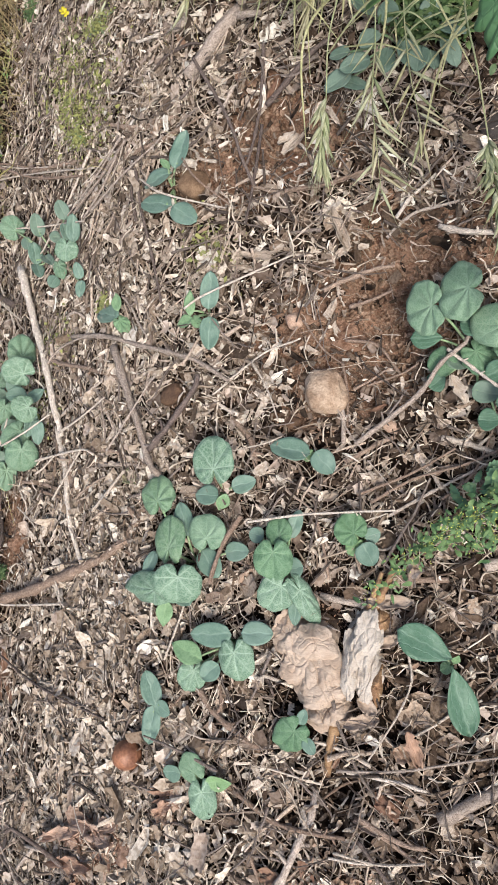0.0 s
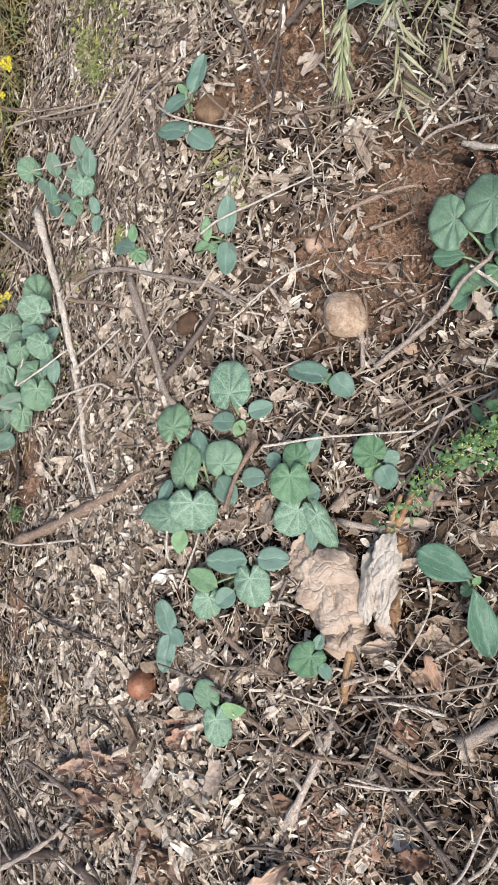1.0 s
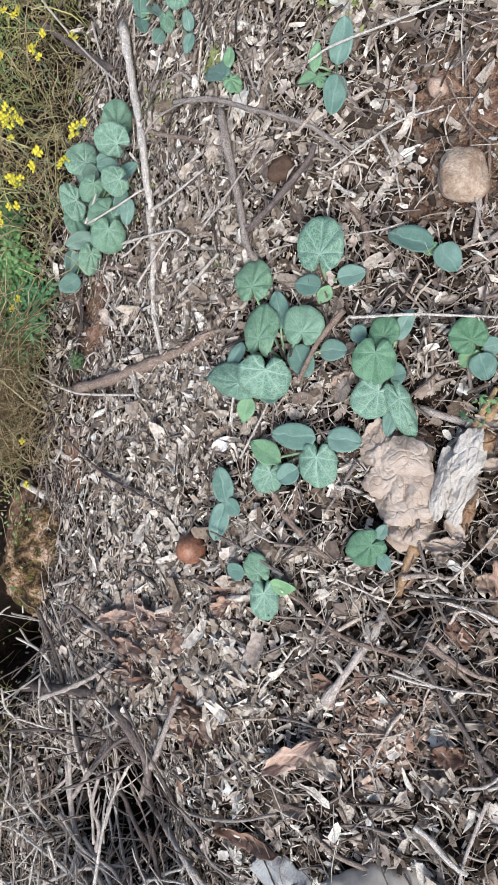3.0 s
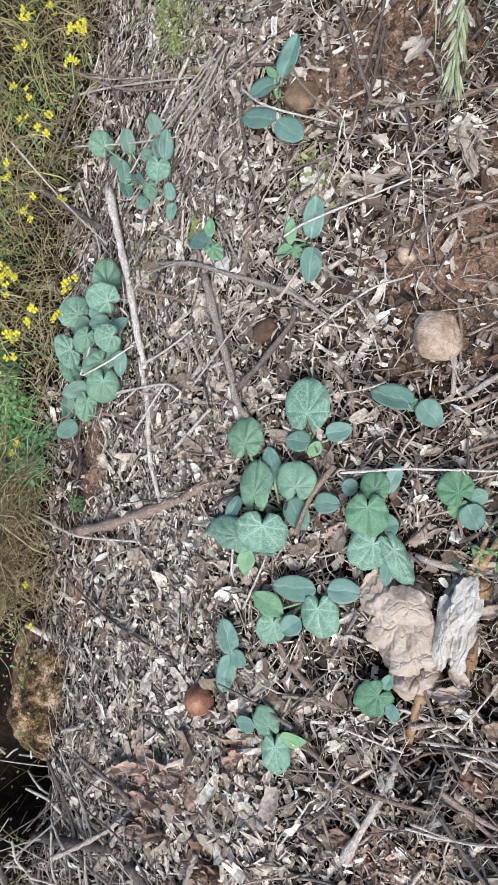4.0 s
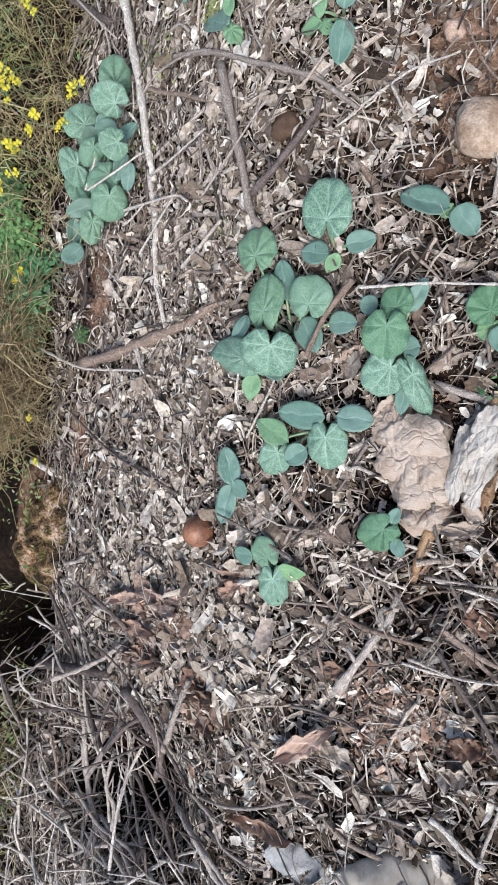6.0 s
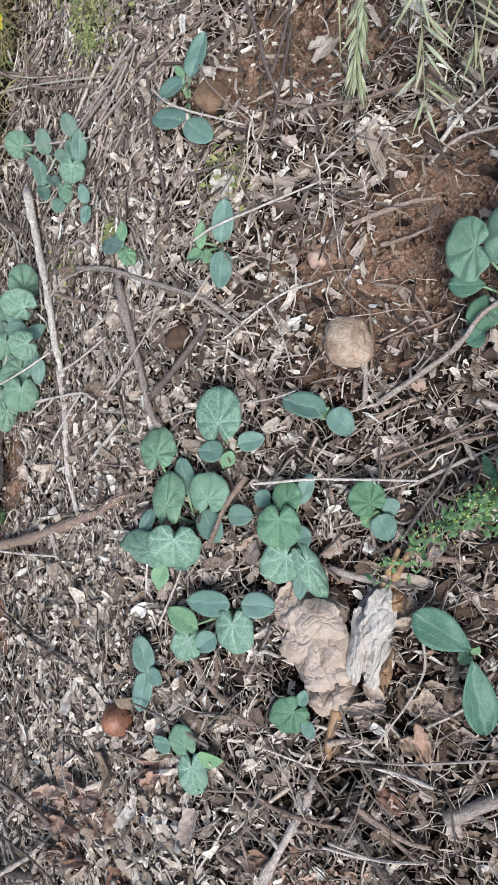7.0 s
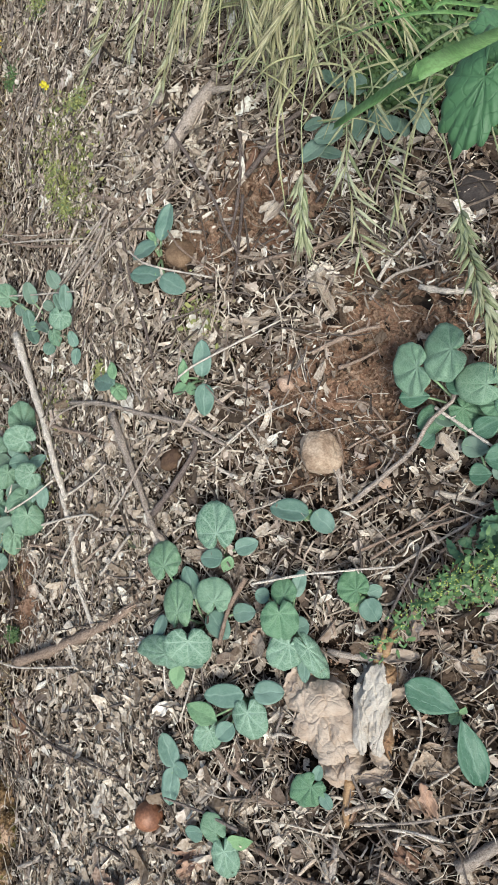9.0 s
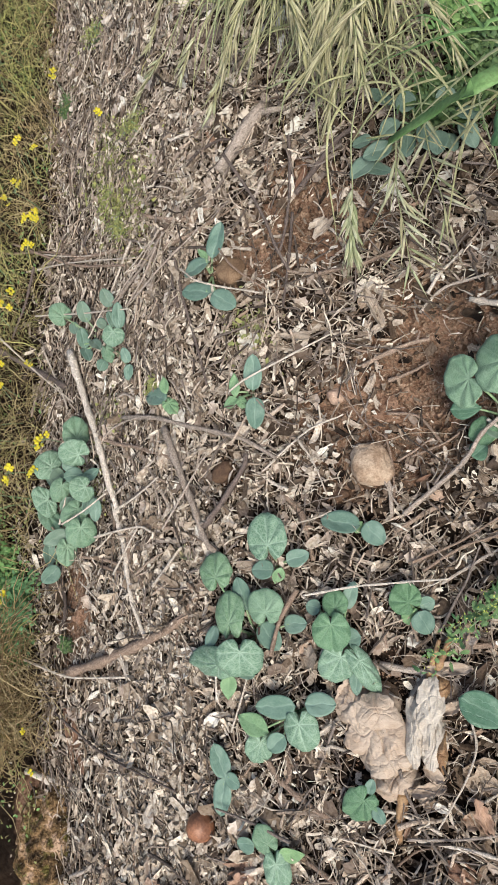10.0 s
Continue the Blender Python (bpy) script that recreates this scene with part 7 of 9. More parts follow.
scrap("dry_leaf", "brown rolled dry leaf", "dry leaf", (-0.134, 0.797), (-0.115, 0.836), 0.0202, DRYLEAF, 0.018, 0.8, "dry scraps", 0, 0.18)
scrap("dry_leaf", "pale dry leaf strip", "dry leaf", (-0.113, 0.706), (-0.086, 0.737), 0.0200, CHIP, 0.02, 0.4, "dry scraps", 0, 0.18)
scrap("bark_scrap", "whitish scrap on the bed", "bark", (-0.048, 0.156), (-0.069, 0.141), 0.0167, CHIP, 0.015, 0.4, "dry scraps", 0, 0.18)

scrap("dry_leaf", "crumpled rusty brown dry leaf on the litter", "dry leaf", (-0.587, -0.440), (-0.487, -0.396), 0.033, RUST, 0.028, 0.5, "dry scraps", 0.3, 0.26)
scrap("dry_leaf", "crumpled rusty brown dry leaf on the litter", "dry leaf", (-0.496, -0.393), (-0.411, -0.405), 0.037, RUST, 0.028, 0.5, "dry scraps", 0.3, 0.26)
scrap("dry_leaf", "torn brown dry leaf on the litter", "dry leaf", (-0.564, -0.472), (-0.462, -0.456), 0.033, RUST, 0.028, 0.5, "dry scraps", 0.3, 0.26)
scrap("dry_leaf", "pale brown lobed dry leaf on the litter", "dry leaf", (-0.541, -0.524), (-0.440, -0.500), 0.042, DRYLEAF, 0.020, 0.5, "dry scraps", 0.3, 0.26)
scrap("dry_leaf", "pale dry leaf scrap on the litter", "dry leaf", (-0.472, -0.552), (-0.440, -0.505), 0.028, CHIP, 0.020, 0.5, "dry scraps", 0.3, 0.26)
scrap("dry_leaf", "tan curled dry leaf on the litter", "dry leaf", (-0.396, -0.520), (-0.329, -0.516), 0.04, DRYLEAF, 0.020, 0.5, "dry scraps", 0.3, 0.26)
scrap("dry_leaf", "tan torn dry leaf on the litter", "dry leaf", (-0.372, -0.547), (-0.325, -0.569), 0.036, DRYLEAF, 0.020, 0.5, "dry scraps", 0.3, 0.26)
scrap("dry_leaf", "large brown dry leaf with curled edges on the litter", "dry leaf", (-0.217, -0.557), (-0.134, -0.490), 0.041, RUST, 0.028, 0.5, "dry scraps", 0.3, 0.26)
scrap("dry_leaf", "pale torn half of a dry leaf on the litter", "dry leaf", (-0.148, -0.513), (-0.103, -0.541), 0.034, CHIP, 0.020, 0.5, "dry scraps", 0.3, 0.26)
scrap("dry_leaf", "light brown cupped dry leaf on the litter", "dry leaf", (0.015, -0.457), (0.064, -0.460), 0.042, DRYLEAF, 0.020, 0.5, "dry scraps", 0.3, 0.26)
scrap("dry_leaf", "pale flat dry leaf on the litter", "dry leaf", (0.011, -0.507), (0.048, -0.503), 0.044, CHIP, 0.020, 0.5, "dry scraps", 0.3, 0.26)
scrap("dry_leaf", "dark red crumpled dry leaf on the litter", "dry leaf", (-0.332, -0.342), (-0.303, -0.321), 0.025, RUST, 0.028, 0.5, "dry scraps", 0.3, 0.26)
scrap("dry_leaf", "pale narrow dry leaf on the litter", "dry leaf", (0.027, -0.428), (0.078, -0.406), 0.016, CHIP, 0.020, 0.5, "dry scraps", 0.3, 0.26)
scrap("dry_leaf", "long pale curled leaf over paper on the litter", "dry leaf", (0.007, -0.579), (0.074, -0.609), 0.02, CHIP, 0.020, 0.5, "dry scraps", 0.3, 0.26)
scrap("dry_leaf", "pale brown dry leaf on the litter", "dry leaf", (0.111, -0.683), (0.139, -0.707), 0.04, DRYLEAF, 0.020, 0.5, "dry scraps", 0.3, 0.26)
scrap("dry_leaf", "pale dry leaf scrap on the litter", "dry leaf", (0.126, -0.635), (0.154, -0.637), 0.016, CHIP, 0.020, 0.5, "dry scraps", 0.3, 0.26)
scrap("dry_leaf", "brown folded dry leaf in litter on the litter", "dry leaf", (0.061, -0.185), (0.070, -0.233), 0.030, RUST, 0.028, 0.5, "dry scraps", 0.3, 0.26)
scrap("dry_leaf", "pale torn dry leaf on the litter", "dry leaf", (0.182, -0.036), (0.194, -0.071), 0.026, CHIP, 0.020, 0.5, "dry scraps", 0.3, 0.26)
scrap("dry_leaf", "long pale dry leaf strip on the litter", "dry leaf", (-0.033, 0.599), (-0.011, 0.530), 0.018, CHIP, 0.020, 0.5, "dry scraps", 0.3, 0.26)
scrap("dry_leaf", "whitish curled dry leaf on the litter", "dry leaf", (-0.186, 0.547), (-0.134, 0.531), 0.018, CHIP, 0.020, 0.5, "dry scraps", 0.3, 0.26)
scrap("dry_leaf", "pale curled dry leaf on the litter", "dry leaf", (-0.119, 0.723), (-0.090, 0.741), 0.018, CHIP, 0.020, 0.5, "dry scraps", 0.3, 0.26)
scrap("dry_leaf", "pale papery scrap on the litter", "dry leaf", (-0.374, 0.754), (-0.347, 0.763), 0.016, CHIP, 0.020, 0.5, "dry scraps", 0.3, 0.26)

# ---- the dry husk: two crumpled leaves, torn bits and a brown stalk ----
def facets(x, y, table, cell):
    """Height of a crumpled sheet: flat triangular facets between random corners, sharp creases between."""
    gx, gy = x / cell + 40.3, y / cell + 40.7
    i, j = int(gx), int(gy)
    fx, fy = gx - i, gy - j
    h = lambda a, b: table[a % len(table), b % len(table)]
    if (i + j) % 2:
        if fx + fy < 1:
            return h(i, j) * (1 - fx - fy) + h(i + 1, j) * fx + h(i, j + 1) * fy
        return h(i + 1, j + 1) * (fx + fy - 1) + h(i + 1, j) * (1 - fy) + h(i, j + 1) * (1 - fx)
    if fx > fy:
        return h(i, j) * (1 - fx) + h(i + 1, j) * (fx - fy) + h(i + 1, j + 1) * fy
    return h(i, j) * (1 - fy) + h(i, j + 1) * (fy - fx) + h(i + 1, j + 1) * fx


def crumple(name, parent, at, size, turn, seed, material, label, folds=1.0, run=1.0, sheet=False):
    """A crumpled papery leaf: a dome of flat facets with sharp creases and an uneven, tucked-in or lifted edge."""
    rng = np.random.default_rng(seed)
    rings, sectors = 56, 150
    big, mid, small = rng.uniform(-1, 1, (23, 23)), rng.uniform(-1, 1, (31, 31)), rng.uniform(-1, 1, (37, 37))
    verts, faces, uvs = [], [], []
    ph = rng.uniform(0, 6, 6)
    shift = Vector((seed * 3.1, seed * 1.7, 0.3))
    for i in range(rings + 1):
        q = i / rings
        for j in range(sectors):
            th = 2 * np.pi * j / sectors
            rim = 1 + 0.08 * np.sin(3 * th + ph[0]) + 0.06 * np.sin(5 * th + ph[1]) + 0.05 * abs(np.sin(4.5 * th + ph[2])) + 0.025 * np.sin(17 * th + ph[3])
            x, y = q * rim * np.cos(th), q * rim * np.sin(th)
            px, py = x * size[0], y * size[1]
            warp = noise.noise_vector(Vector((px * 26, py * 26, 0)) + shift) * 0.006
            wx, wy = (px + warp.x) * run, py + warp.y
            crease = 0.0120 * facets(wx, wy, big, 0.028) + 0.0058 * facets(wx * 0.8 + wy * 0.6, wy * 0.8 - wx * 0.6, mid, 0.0140) + 0.0020 * facets(wx * 0.5 - wy * 0.87, wy * 0.5 + wx * 0.87, small, 0.0065)
            for scale, depth in ((30, 0.0042), (62, 0.0030)):
                line = abs(noise.noise(Vector((wx * scale, wy * scale * 0.8, seed + scale))))
                crease -= depth * max(0.0, 1 - line / 0.07)
            if sheet:
                z = (1 - q ** 2) * size[2] + folds * crease * 0.55 + 0.004 * q ** 4 * np.sin(4 * th + ph[4])
            else:
                z = (1 - q ** 3) * size[2] + folds * crease * (1 - 0.5 * q ** 4)
            verts.append((px, py, z))
            uvs.append((x, y))
    for i in range(rings):
        for j in range(sectors):
            k = (j + 1) % sectors
            faces.append((i * sectors + j, (i + 1) * sectors + j, (i + 1) * sectors + k, i * sectors + k))
    v, uvs = np.array(verts), np.array(uvs)
    if sheet:
        v, faces, uvs = thick(v, faces, uvs, 0.0007)
    c, s = math.cos(turn), math.sin(turn)
    v = v @ np.array([[c, s, 0], [-s, c, 0], [0, 0, 1]])
    return mesh_ob(name, v + np.asarray(at), faces, material, parent=parent, label=label, uvs=uvs)


husk_foot = at_ground(-0.05, -0.12)
husk = empty("dry_husk", husk_foot, "crumpled dry papery husk with a brown broken stalk", "dry husk")
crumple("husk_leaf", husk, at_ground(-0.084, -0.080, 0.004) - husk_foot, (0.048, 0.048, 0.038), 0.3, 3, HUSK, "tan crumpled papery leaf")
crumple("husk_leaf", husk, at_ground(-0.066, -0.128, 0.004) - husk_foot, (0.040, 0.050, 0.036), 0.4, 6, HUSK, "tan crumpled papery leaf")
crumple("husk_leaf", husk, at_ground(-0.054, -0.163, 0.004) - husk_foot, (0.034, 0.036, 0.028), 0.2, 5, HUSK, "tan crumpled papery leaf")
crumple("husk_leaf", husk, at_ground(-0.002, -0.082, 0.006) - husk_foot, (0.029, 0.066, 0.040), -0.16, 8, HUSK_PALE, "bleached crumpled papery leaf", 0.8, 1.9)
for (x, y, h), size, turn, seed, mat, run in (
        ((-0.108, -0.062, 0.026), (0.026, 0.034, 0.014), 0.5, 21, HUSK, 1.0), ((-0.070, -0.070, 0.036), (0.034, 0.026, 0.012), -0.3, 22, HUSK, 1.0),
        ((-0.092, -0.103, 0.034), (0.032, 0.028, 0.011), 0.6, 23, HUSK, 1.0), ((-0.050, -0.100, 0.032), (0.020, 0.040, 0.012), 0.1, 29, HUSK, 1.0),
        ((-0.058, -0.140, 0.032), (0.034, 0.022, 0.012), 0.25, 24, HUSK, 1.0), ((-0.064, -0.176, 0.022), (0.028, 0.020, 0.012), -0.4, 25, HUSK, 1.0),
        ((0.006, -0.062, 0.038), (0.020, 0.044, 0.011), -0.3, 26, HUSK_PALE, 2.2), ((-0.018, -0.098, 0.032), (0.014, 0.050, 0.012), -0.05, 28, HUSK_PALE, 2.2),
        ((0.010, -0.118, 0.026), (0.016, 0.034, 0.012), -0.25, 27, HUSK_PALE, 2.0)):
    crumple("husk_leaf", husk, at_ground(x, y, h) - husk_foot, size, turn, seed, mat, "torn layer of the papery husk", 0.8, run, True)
crumple("husk_leaf", husk, at_ground(0.018, -0.128, 0.014) - husk_foot, (0.010, 0.030, 0.022), -0.15, 9, HUSK_BROWN, "brown inner husk leaf", 0.7, 1.5)
crumple("husk_leaf", husk, at_ground(0.030, -0.034, 0.010) - husk_foot, (0.016, 0.018, 0.022), -0.15, 10, HUSK_BROWN, "brown inner husk leaf", 0.7, 1.5)
for pts, w0, w1 in ((((-0.043, -0.188, 0.018), (-0.054, -0.235, 0.016), (-0.060, -0.268, 0.004)), 0.009, 0.005),
                    (((0.018, -0.02, 0.02), (0.036, 0.014, 0.032), (0.048, 0.038, 0.04)), 0.006, 0.004),
                    (((0.010, -0.02, 0.02), (0.022, 0.012, 0.030), (0.031, 0.034, 0.034)), 0.005, 0.003)):
    line = spline([at_ground(*p) - husk_foot for p in pts], 12)
    v, f, u = tube(line, np.linspace(w0, w1, 13), 9, 0.16, np.random.default_rng(4))
    mesh_ob("stalk", v, f, HUSK_BROWN, parent=husk, label="brown fibrous broken stalk", uvs=u)
for k, (a, b, w) in enumerate((((0.010, -0.010), (0.076, -0.010), 0.026), ((-0.030, -0.186), (0.022, -0.176), 0.024), ((0.020, -0.073), (0.060, -0.058), 0.020), ((-0.133, -0.066), (-0.112, -0.022), 0.022), ((-0.112, -0.030), (-0.066, -0.024), 0.020), ((-0.012, -0.150), (0.018, -0.166), 0.022))):
    pa, pb = at_ground(*a, 0.026), at_ground(*b, 0.024)
    axes, ln = frame_of(pa, pb, 0.3)
    v, f, u = scrap_mesh(ln, w, 70 + k, 0.5, 0.14, fold=0.25)
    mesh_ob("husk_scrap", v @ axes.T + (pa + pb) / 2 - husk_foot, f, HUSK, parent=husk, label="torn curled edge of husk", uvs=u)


# ---- printed paper scraps at the foot of the bed ----
def paper_bag(x, y, length, width, turn, bars, seed, label, numbers=(), high=0.03, material=None):
    foot = at_ground(x, y)
    bag = empty("paper_bag", foot, label, "paper bag", "paper scraps")
    rng = np.random.default_rng(seed)
    nu, nv = 64, 40
    big, small = rng.uniform(-1, 1, (19, 19)), rng.uniform(-1, 1, (31, 31))

    def surface(u, v):
        ends = 1 - 0.45 * max(0.0, 0.25 - u) * 4 * abs(2 * v - 1) - 0.30 * max(0.0, u - 0.8) * 5
        px = (u - 0.5) * length * (1 + 0.05 * math.sin(5 * v + seed) + 0.02 * math.sin(31 * v))
        py = (v - 0.5) * width * ends * (1 + 0.05 * math.sin(6 * u + seed) + 0.015 * math.sin(37 * u))
        su, sv = math.sin(math.pi * min(max(0.06 + 0.88 * u, 0), 1)), math.sin(math.pi * min(max(v, 0), 1))
        z = 0.014 + high * su ** 0.6 * sv ** 0.7 * (0.75 + 0.25 * math.sin(3 * u + 1))
        z += 0.0042 * facets(px + 0.3 * py, py, big, 0.030) + 0.0014 * facets(px * 0.8 + py * 0.6, py * 0.8 - px * 0.6, small, 0.011) + 0.0008 * math.sin(150 * u + 14 * v)
        return px, py + 0.006 * noise.noise(Vector((u * 6, v * 2, 5))), z

    c, s = math.cos(turn), math.sin(turn)
    spin = np.array([[c, s, 0], [-s, c, 0], [0, 0, 1]])
    verts = np.array([surface(i / nu, j / nv) for i in range(nu + 1) for j in range(nv + 1)])
    faces = [(i * (nv + 1) + j, (i + 1) * (nv + 1) + j, (i + 1) * (nv + 1) + j + 1, i * (nv + 1) + j + 1) for i in range(nu) for j in range(nv)]
    v, f, u = thick(verts, faces, verts[:, :2] * 10, 0.001)
    mesh_ob("sheet", v @ spin, f, material or PAPER, parent=bag, uvs=u)
    for u0, u1, v0, v1 in bars:
        strip = np.array([np.array(surface(a, b)) + (0, 0, 0.0012) for a in np.linspace(u0, u1, 13) for b in np.linspace(v0, v1, 3)])
        faces = [(i * 3 + j, (i + 1) * 3 + j, (i + 1) * 3 + j + 1, i * 3 + j + 1) for i in range(12) for j in range(2)]
        mesh_ob("print_bar", strip @ spin, faces, INK if v1 - v0 > 0.03 else INK_FAINT, parent=bag, label="faded printed line")
    for words, (u0, v0, tall, lean) in numbers:
        text = bpy.data.curves.new("print", "FONT")
        text.body, text.size, text.align_x, text.align_y = words, tall, "CENTER", "CENTER"
        text.resolution_u, text.offset = 3, 0.0006
        probe = bpy.data.objects.new("print", text)
        me = bpy.data.meshes.new_from_object(probe)
        bpy.data.objects.remove(probe)
        flat = np.array([v.co for v in me.vertices])
        c2, s2 = math.cos(lean), math.sin(lean)
        spots = [surface(u0 + (x * c2 - y * s2) / length, v0 + (x * s2 + y * c2) / width) for x, y, _ in flat]
        lying = (np.array(spots) + (0, 0, 0.0028)) @ spin
        for v, p in zip(me.vertices, lying):
            v.co = p
        me.materials.clear()
        me.materials.append(INK)
        mark = new("print", me)
        mark.parent = bag
        tagged(mark, "dark printed number")
    return bag


lines = tuple((0.40 + 0.02 * (k % 3), 0.64 - 0.03 * (k % 2), 0.44 + 0.030 * k, 0.446 + 0.030 * k) for k in range(5)) + tuple((0.16, 0.34, 0.42 + 0.04 * k, 0.426 + 0.04 * k) for k in range(4)) + ((0.56, 0.66, 0.17, 0.21), (0.60, 0.68, 0.22, 0.27), (0.66, 0.74, 0.24, 0.30))
bag = paper_bag(-0.012, -0.690, 0.182, 0.086, 0.29, lines, 4, "weathered pale paper bag with faded print, half buried", (("49", (0.37, 0.36, 0.021, -0.75)), ("49", (0.53, 0.66, 0.020, 2.3))), 0.028)
for k, (a, b, w) in enumerate((((0.050, -0.642), (0.084, -0.690), 0.030), ((0.030, -0.625), (0.052, -0.668), 0.022), ((0.058, -0.672), (0.090, -0.712), 0.022))):
    pa, pb = at_ground(*a, 0.045), at_ground(*b, 0.020)
    axes, ln = frame_of(pa, pb, 0.4)
    v, f, u = scrap_mesh(ln, w, 90 + k, 0.5, 0.06, 16, 8, fold=0.12)
    mesh_ob("flap", v @ axes.T + (pa + pb) / 2 - np.array(bag.location), f, PAPER, parent=bag, label="torn folded flap of paper", uvs=u)
paper_bag(-0.165, -0.722, 0.105, 0.055, -0.25, ((0.55, 0.72, 0.25, 0.42), (0.20, 0.50, 0.60, 0.612), (0.22, 0.52, 0.68, 0.692)), 7, "torn grey printed paper scrap under twigs", (), 0.014, PAPER_GREY)


# ---- drooping grass ----
def spindle(length, width, seed):
    """A flattened, pointed grass spikelet with a bristle, along +x."""
    q = np.linspace(0, 1, 7)
    prof = np.array([0.25, 0.8, 1.0, 0.9, 0.62, 0.28, 0.05])
    line = np.stack([q * length, 0 * q, 0.03 * length * np.sin(q * 3)], 1)
    v, f, u = tube(line, prof * width / 2, 6)
    v[:, 2] *= 0.7
    b, g, w = tube(spline([(length * 0.95, 0, 0), (length * 1.2, 0, 0.002), (length * 1.5, 0.002, 0.001)], 4), np.linspace(0.0004, 0.00015, 5), 3)
    return joined([(v, f, u), (b, g, w)])


def spike_data(name, length, width, material):
    v, f, u = spindle(length, width, 1)
    ob = mesh_ob(name, v, f, material, uvs=u)
    me = ob.data
    bpy.data.objects.remove(ob)
    return me


SPIKES = [spike_data("spikelet", l, w, m) for l, w, m in ((0.040, 0.0066, SPIKE), (0.034, 0.0056, SPIKE), (0.036, 0.0056, SPIKE_PALE), (0.058, 0.0050, SPIKE), (0.050, 0.0044, SPIKE_PALE))]


def grass_head(plant, points, count, splay, kinds, seed):
    """A seed head that hangs along points (in the plant's frame): stem and single spikelets."""
    rng = np.random.default_rng(seed)
    line = spline(points, 40)
    v, f, u = tube(line, np.linspace(0.0013, 0.0006, 41), 5)
    head = mesh_ob("seed_head", v, f, GRASS_STEM, parent=plant, label="drooping grass seed head", uvs=u)
    for k in range(count):
        q = 0.02 + 0.96 * k / max(count - 1, 1)
        i = min(int(q * 40), 39)
        way = line[i + 1] - line[i]
        way /= np.linalg.norm(way)
        side = np.cross(way, (0, 0, 1.0))
        side /= np.linalg.norm(side) + 1e-9
        up = np.cross(side, way)
        a = rng.uniform(0, 2 * np.pi)
        out = side * math.cos(a) * (1 if k % 2 else -1) + up * abs(math.sin(a)) * 0.6
        x = way + out * splay * rng.uniform(0.6, 1.4)
        x /= np.linalg.norm(x)
        z = up - x * (up @ x)
        z /= np.linalg.norm(z)
        ob = new("spikelet", SPIKES[kinds[k % len(kinds)]])
        ob.parent = head
        p = line[i] + out * 0.002
        m = np.eye(4)
        m[:3, 0], m[:3, 1], m[:3, 2], m[:3, 3] = x, np.cross(z, x), z, p
        ob.matrix_local = Matrix(m.tolist()) @ Matrix.Scale(rng.uniform(0.8, 1.15), 4)
    return head


def ribbon(points, width, seed=0, fold=0.25, n=14):
    """A grass blade: a narrow, creased, tapering ribbon."""
    line = spline(points, n)
    way = np.gradient(line, axis=0)
    way /= np.linalg.norm(way, axis=1)[:, None]
    side = np.cross(way, (0.1, 0.05, 1.0))
    side /= np.linalg.norm(side, axis=1)[:, None] + 1e-9
    q = np.linspace(0, 1, n + 1)
    half = width / 2 * np.minimum(1, 0.55 + q * 2) * np.clip(1.02 - q, 0.01, 1) ** (0.22 if width > 0.012 else 0.5)
    up = np.cross(side, way)
    verts = np.stack([line - side * half[:, None] + up * (half * fold)[:, None], line, line + side * half[:, None] + up * (half * fold)[:, None]], 1).reshape(-1, 3)
    faces = [(i * 3 + j, i * 3 + j + 1, i * 3 + j + 4, i * 3 + j + 3) for i in range(n) for j in range(2)]
    uvs = np.stack([np.repeat(q * 3, 3), np.tile([0, 0.5, 1], n + 1)], 1)
    return thick(verts, faces, uvs, 0.0004)


def grass(root, label, heads, blades, seed, group="wild grass"):
    """A tuft of wild grass. heads: (stem and head points, spikelets, splay, kinds); blades: (points, width, material)."""
    foot = at_ground(*root, -0.003)
    tuft = empty("wild_grass", foot, label, "grass", group)
    for k, (stem, hang, count, splay, kinds) in enumerate(heads):
        pts = [at_ground(*p) - foot for p in stem]
        v, f, u = tube(spline([(0, 0, 0)] + pts, 24), np.linspace(0.0016, 0.0010, 25), 5)
        mesh_ob("stem", v, f, GRASS_STEM, parent=tuft, uvs=u)
        grass_head(tuft, [pts[-1]] + [at_ground(*p) - foot for p in hang], count, splay, kinds, seed + k)
    for pts, width, material in blades:
        v, f, u = ribbon([at_ground(*p) - foot for p in pts], width)
        mesh_ob("blade", v, f, material, parent=tuft, uvs=u)
    return tuft


grass((0.24, 0.86), "wild grass with a long drooping pale green seed head",
      [(((0.161, 0.763, 0.200), (0.172, 0.660, 0.190), (0.188, 0.597, 0.140)), ((0.188, 0.550, 0.160), (0.193, 0.476, 0.190), (0.202, 0.410, 0.200), (0.217, 0.361, 0.180)), 90, 0.5, (0, 0, 1))],
      [(((0.20, 0.84, 0.05), (0.12, 0.74, 0.12), (0.05, 0.66, 0.04)), 0.004, STRAW_BLADE),
       (((0.22, 0.84, 0.1), (0.14, 0.74, 0.14), (0.10, 0.64, 0.05)), 0.005, STRAW_BLADE)], 5)
grass((0.30, 0.90), "wild grass with a brownish drooping seed head",
      [(((0.216, 0.683, 0.260), (0.214, 0.618, 0.290), (0.217, 0.578, 0.300)), ((0.230, 0.560, 0.300), (0.245, 0.541, 0.290), (0.267, 0.523, 0.270)), 30, 0.5, (2, 1))], [], 35)
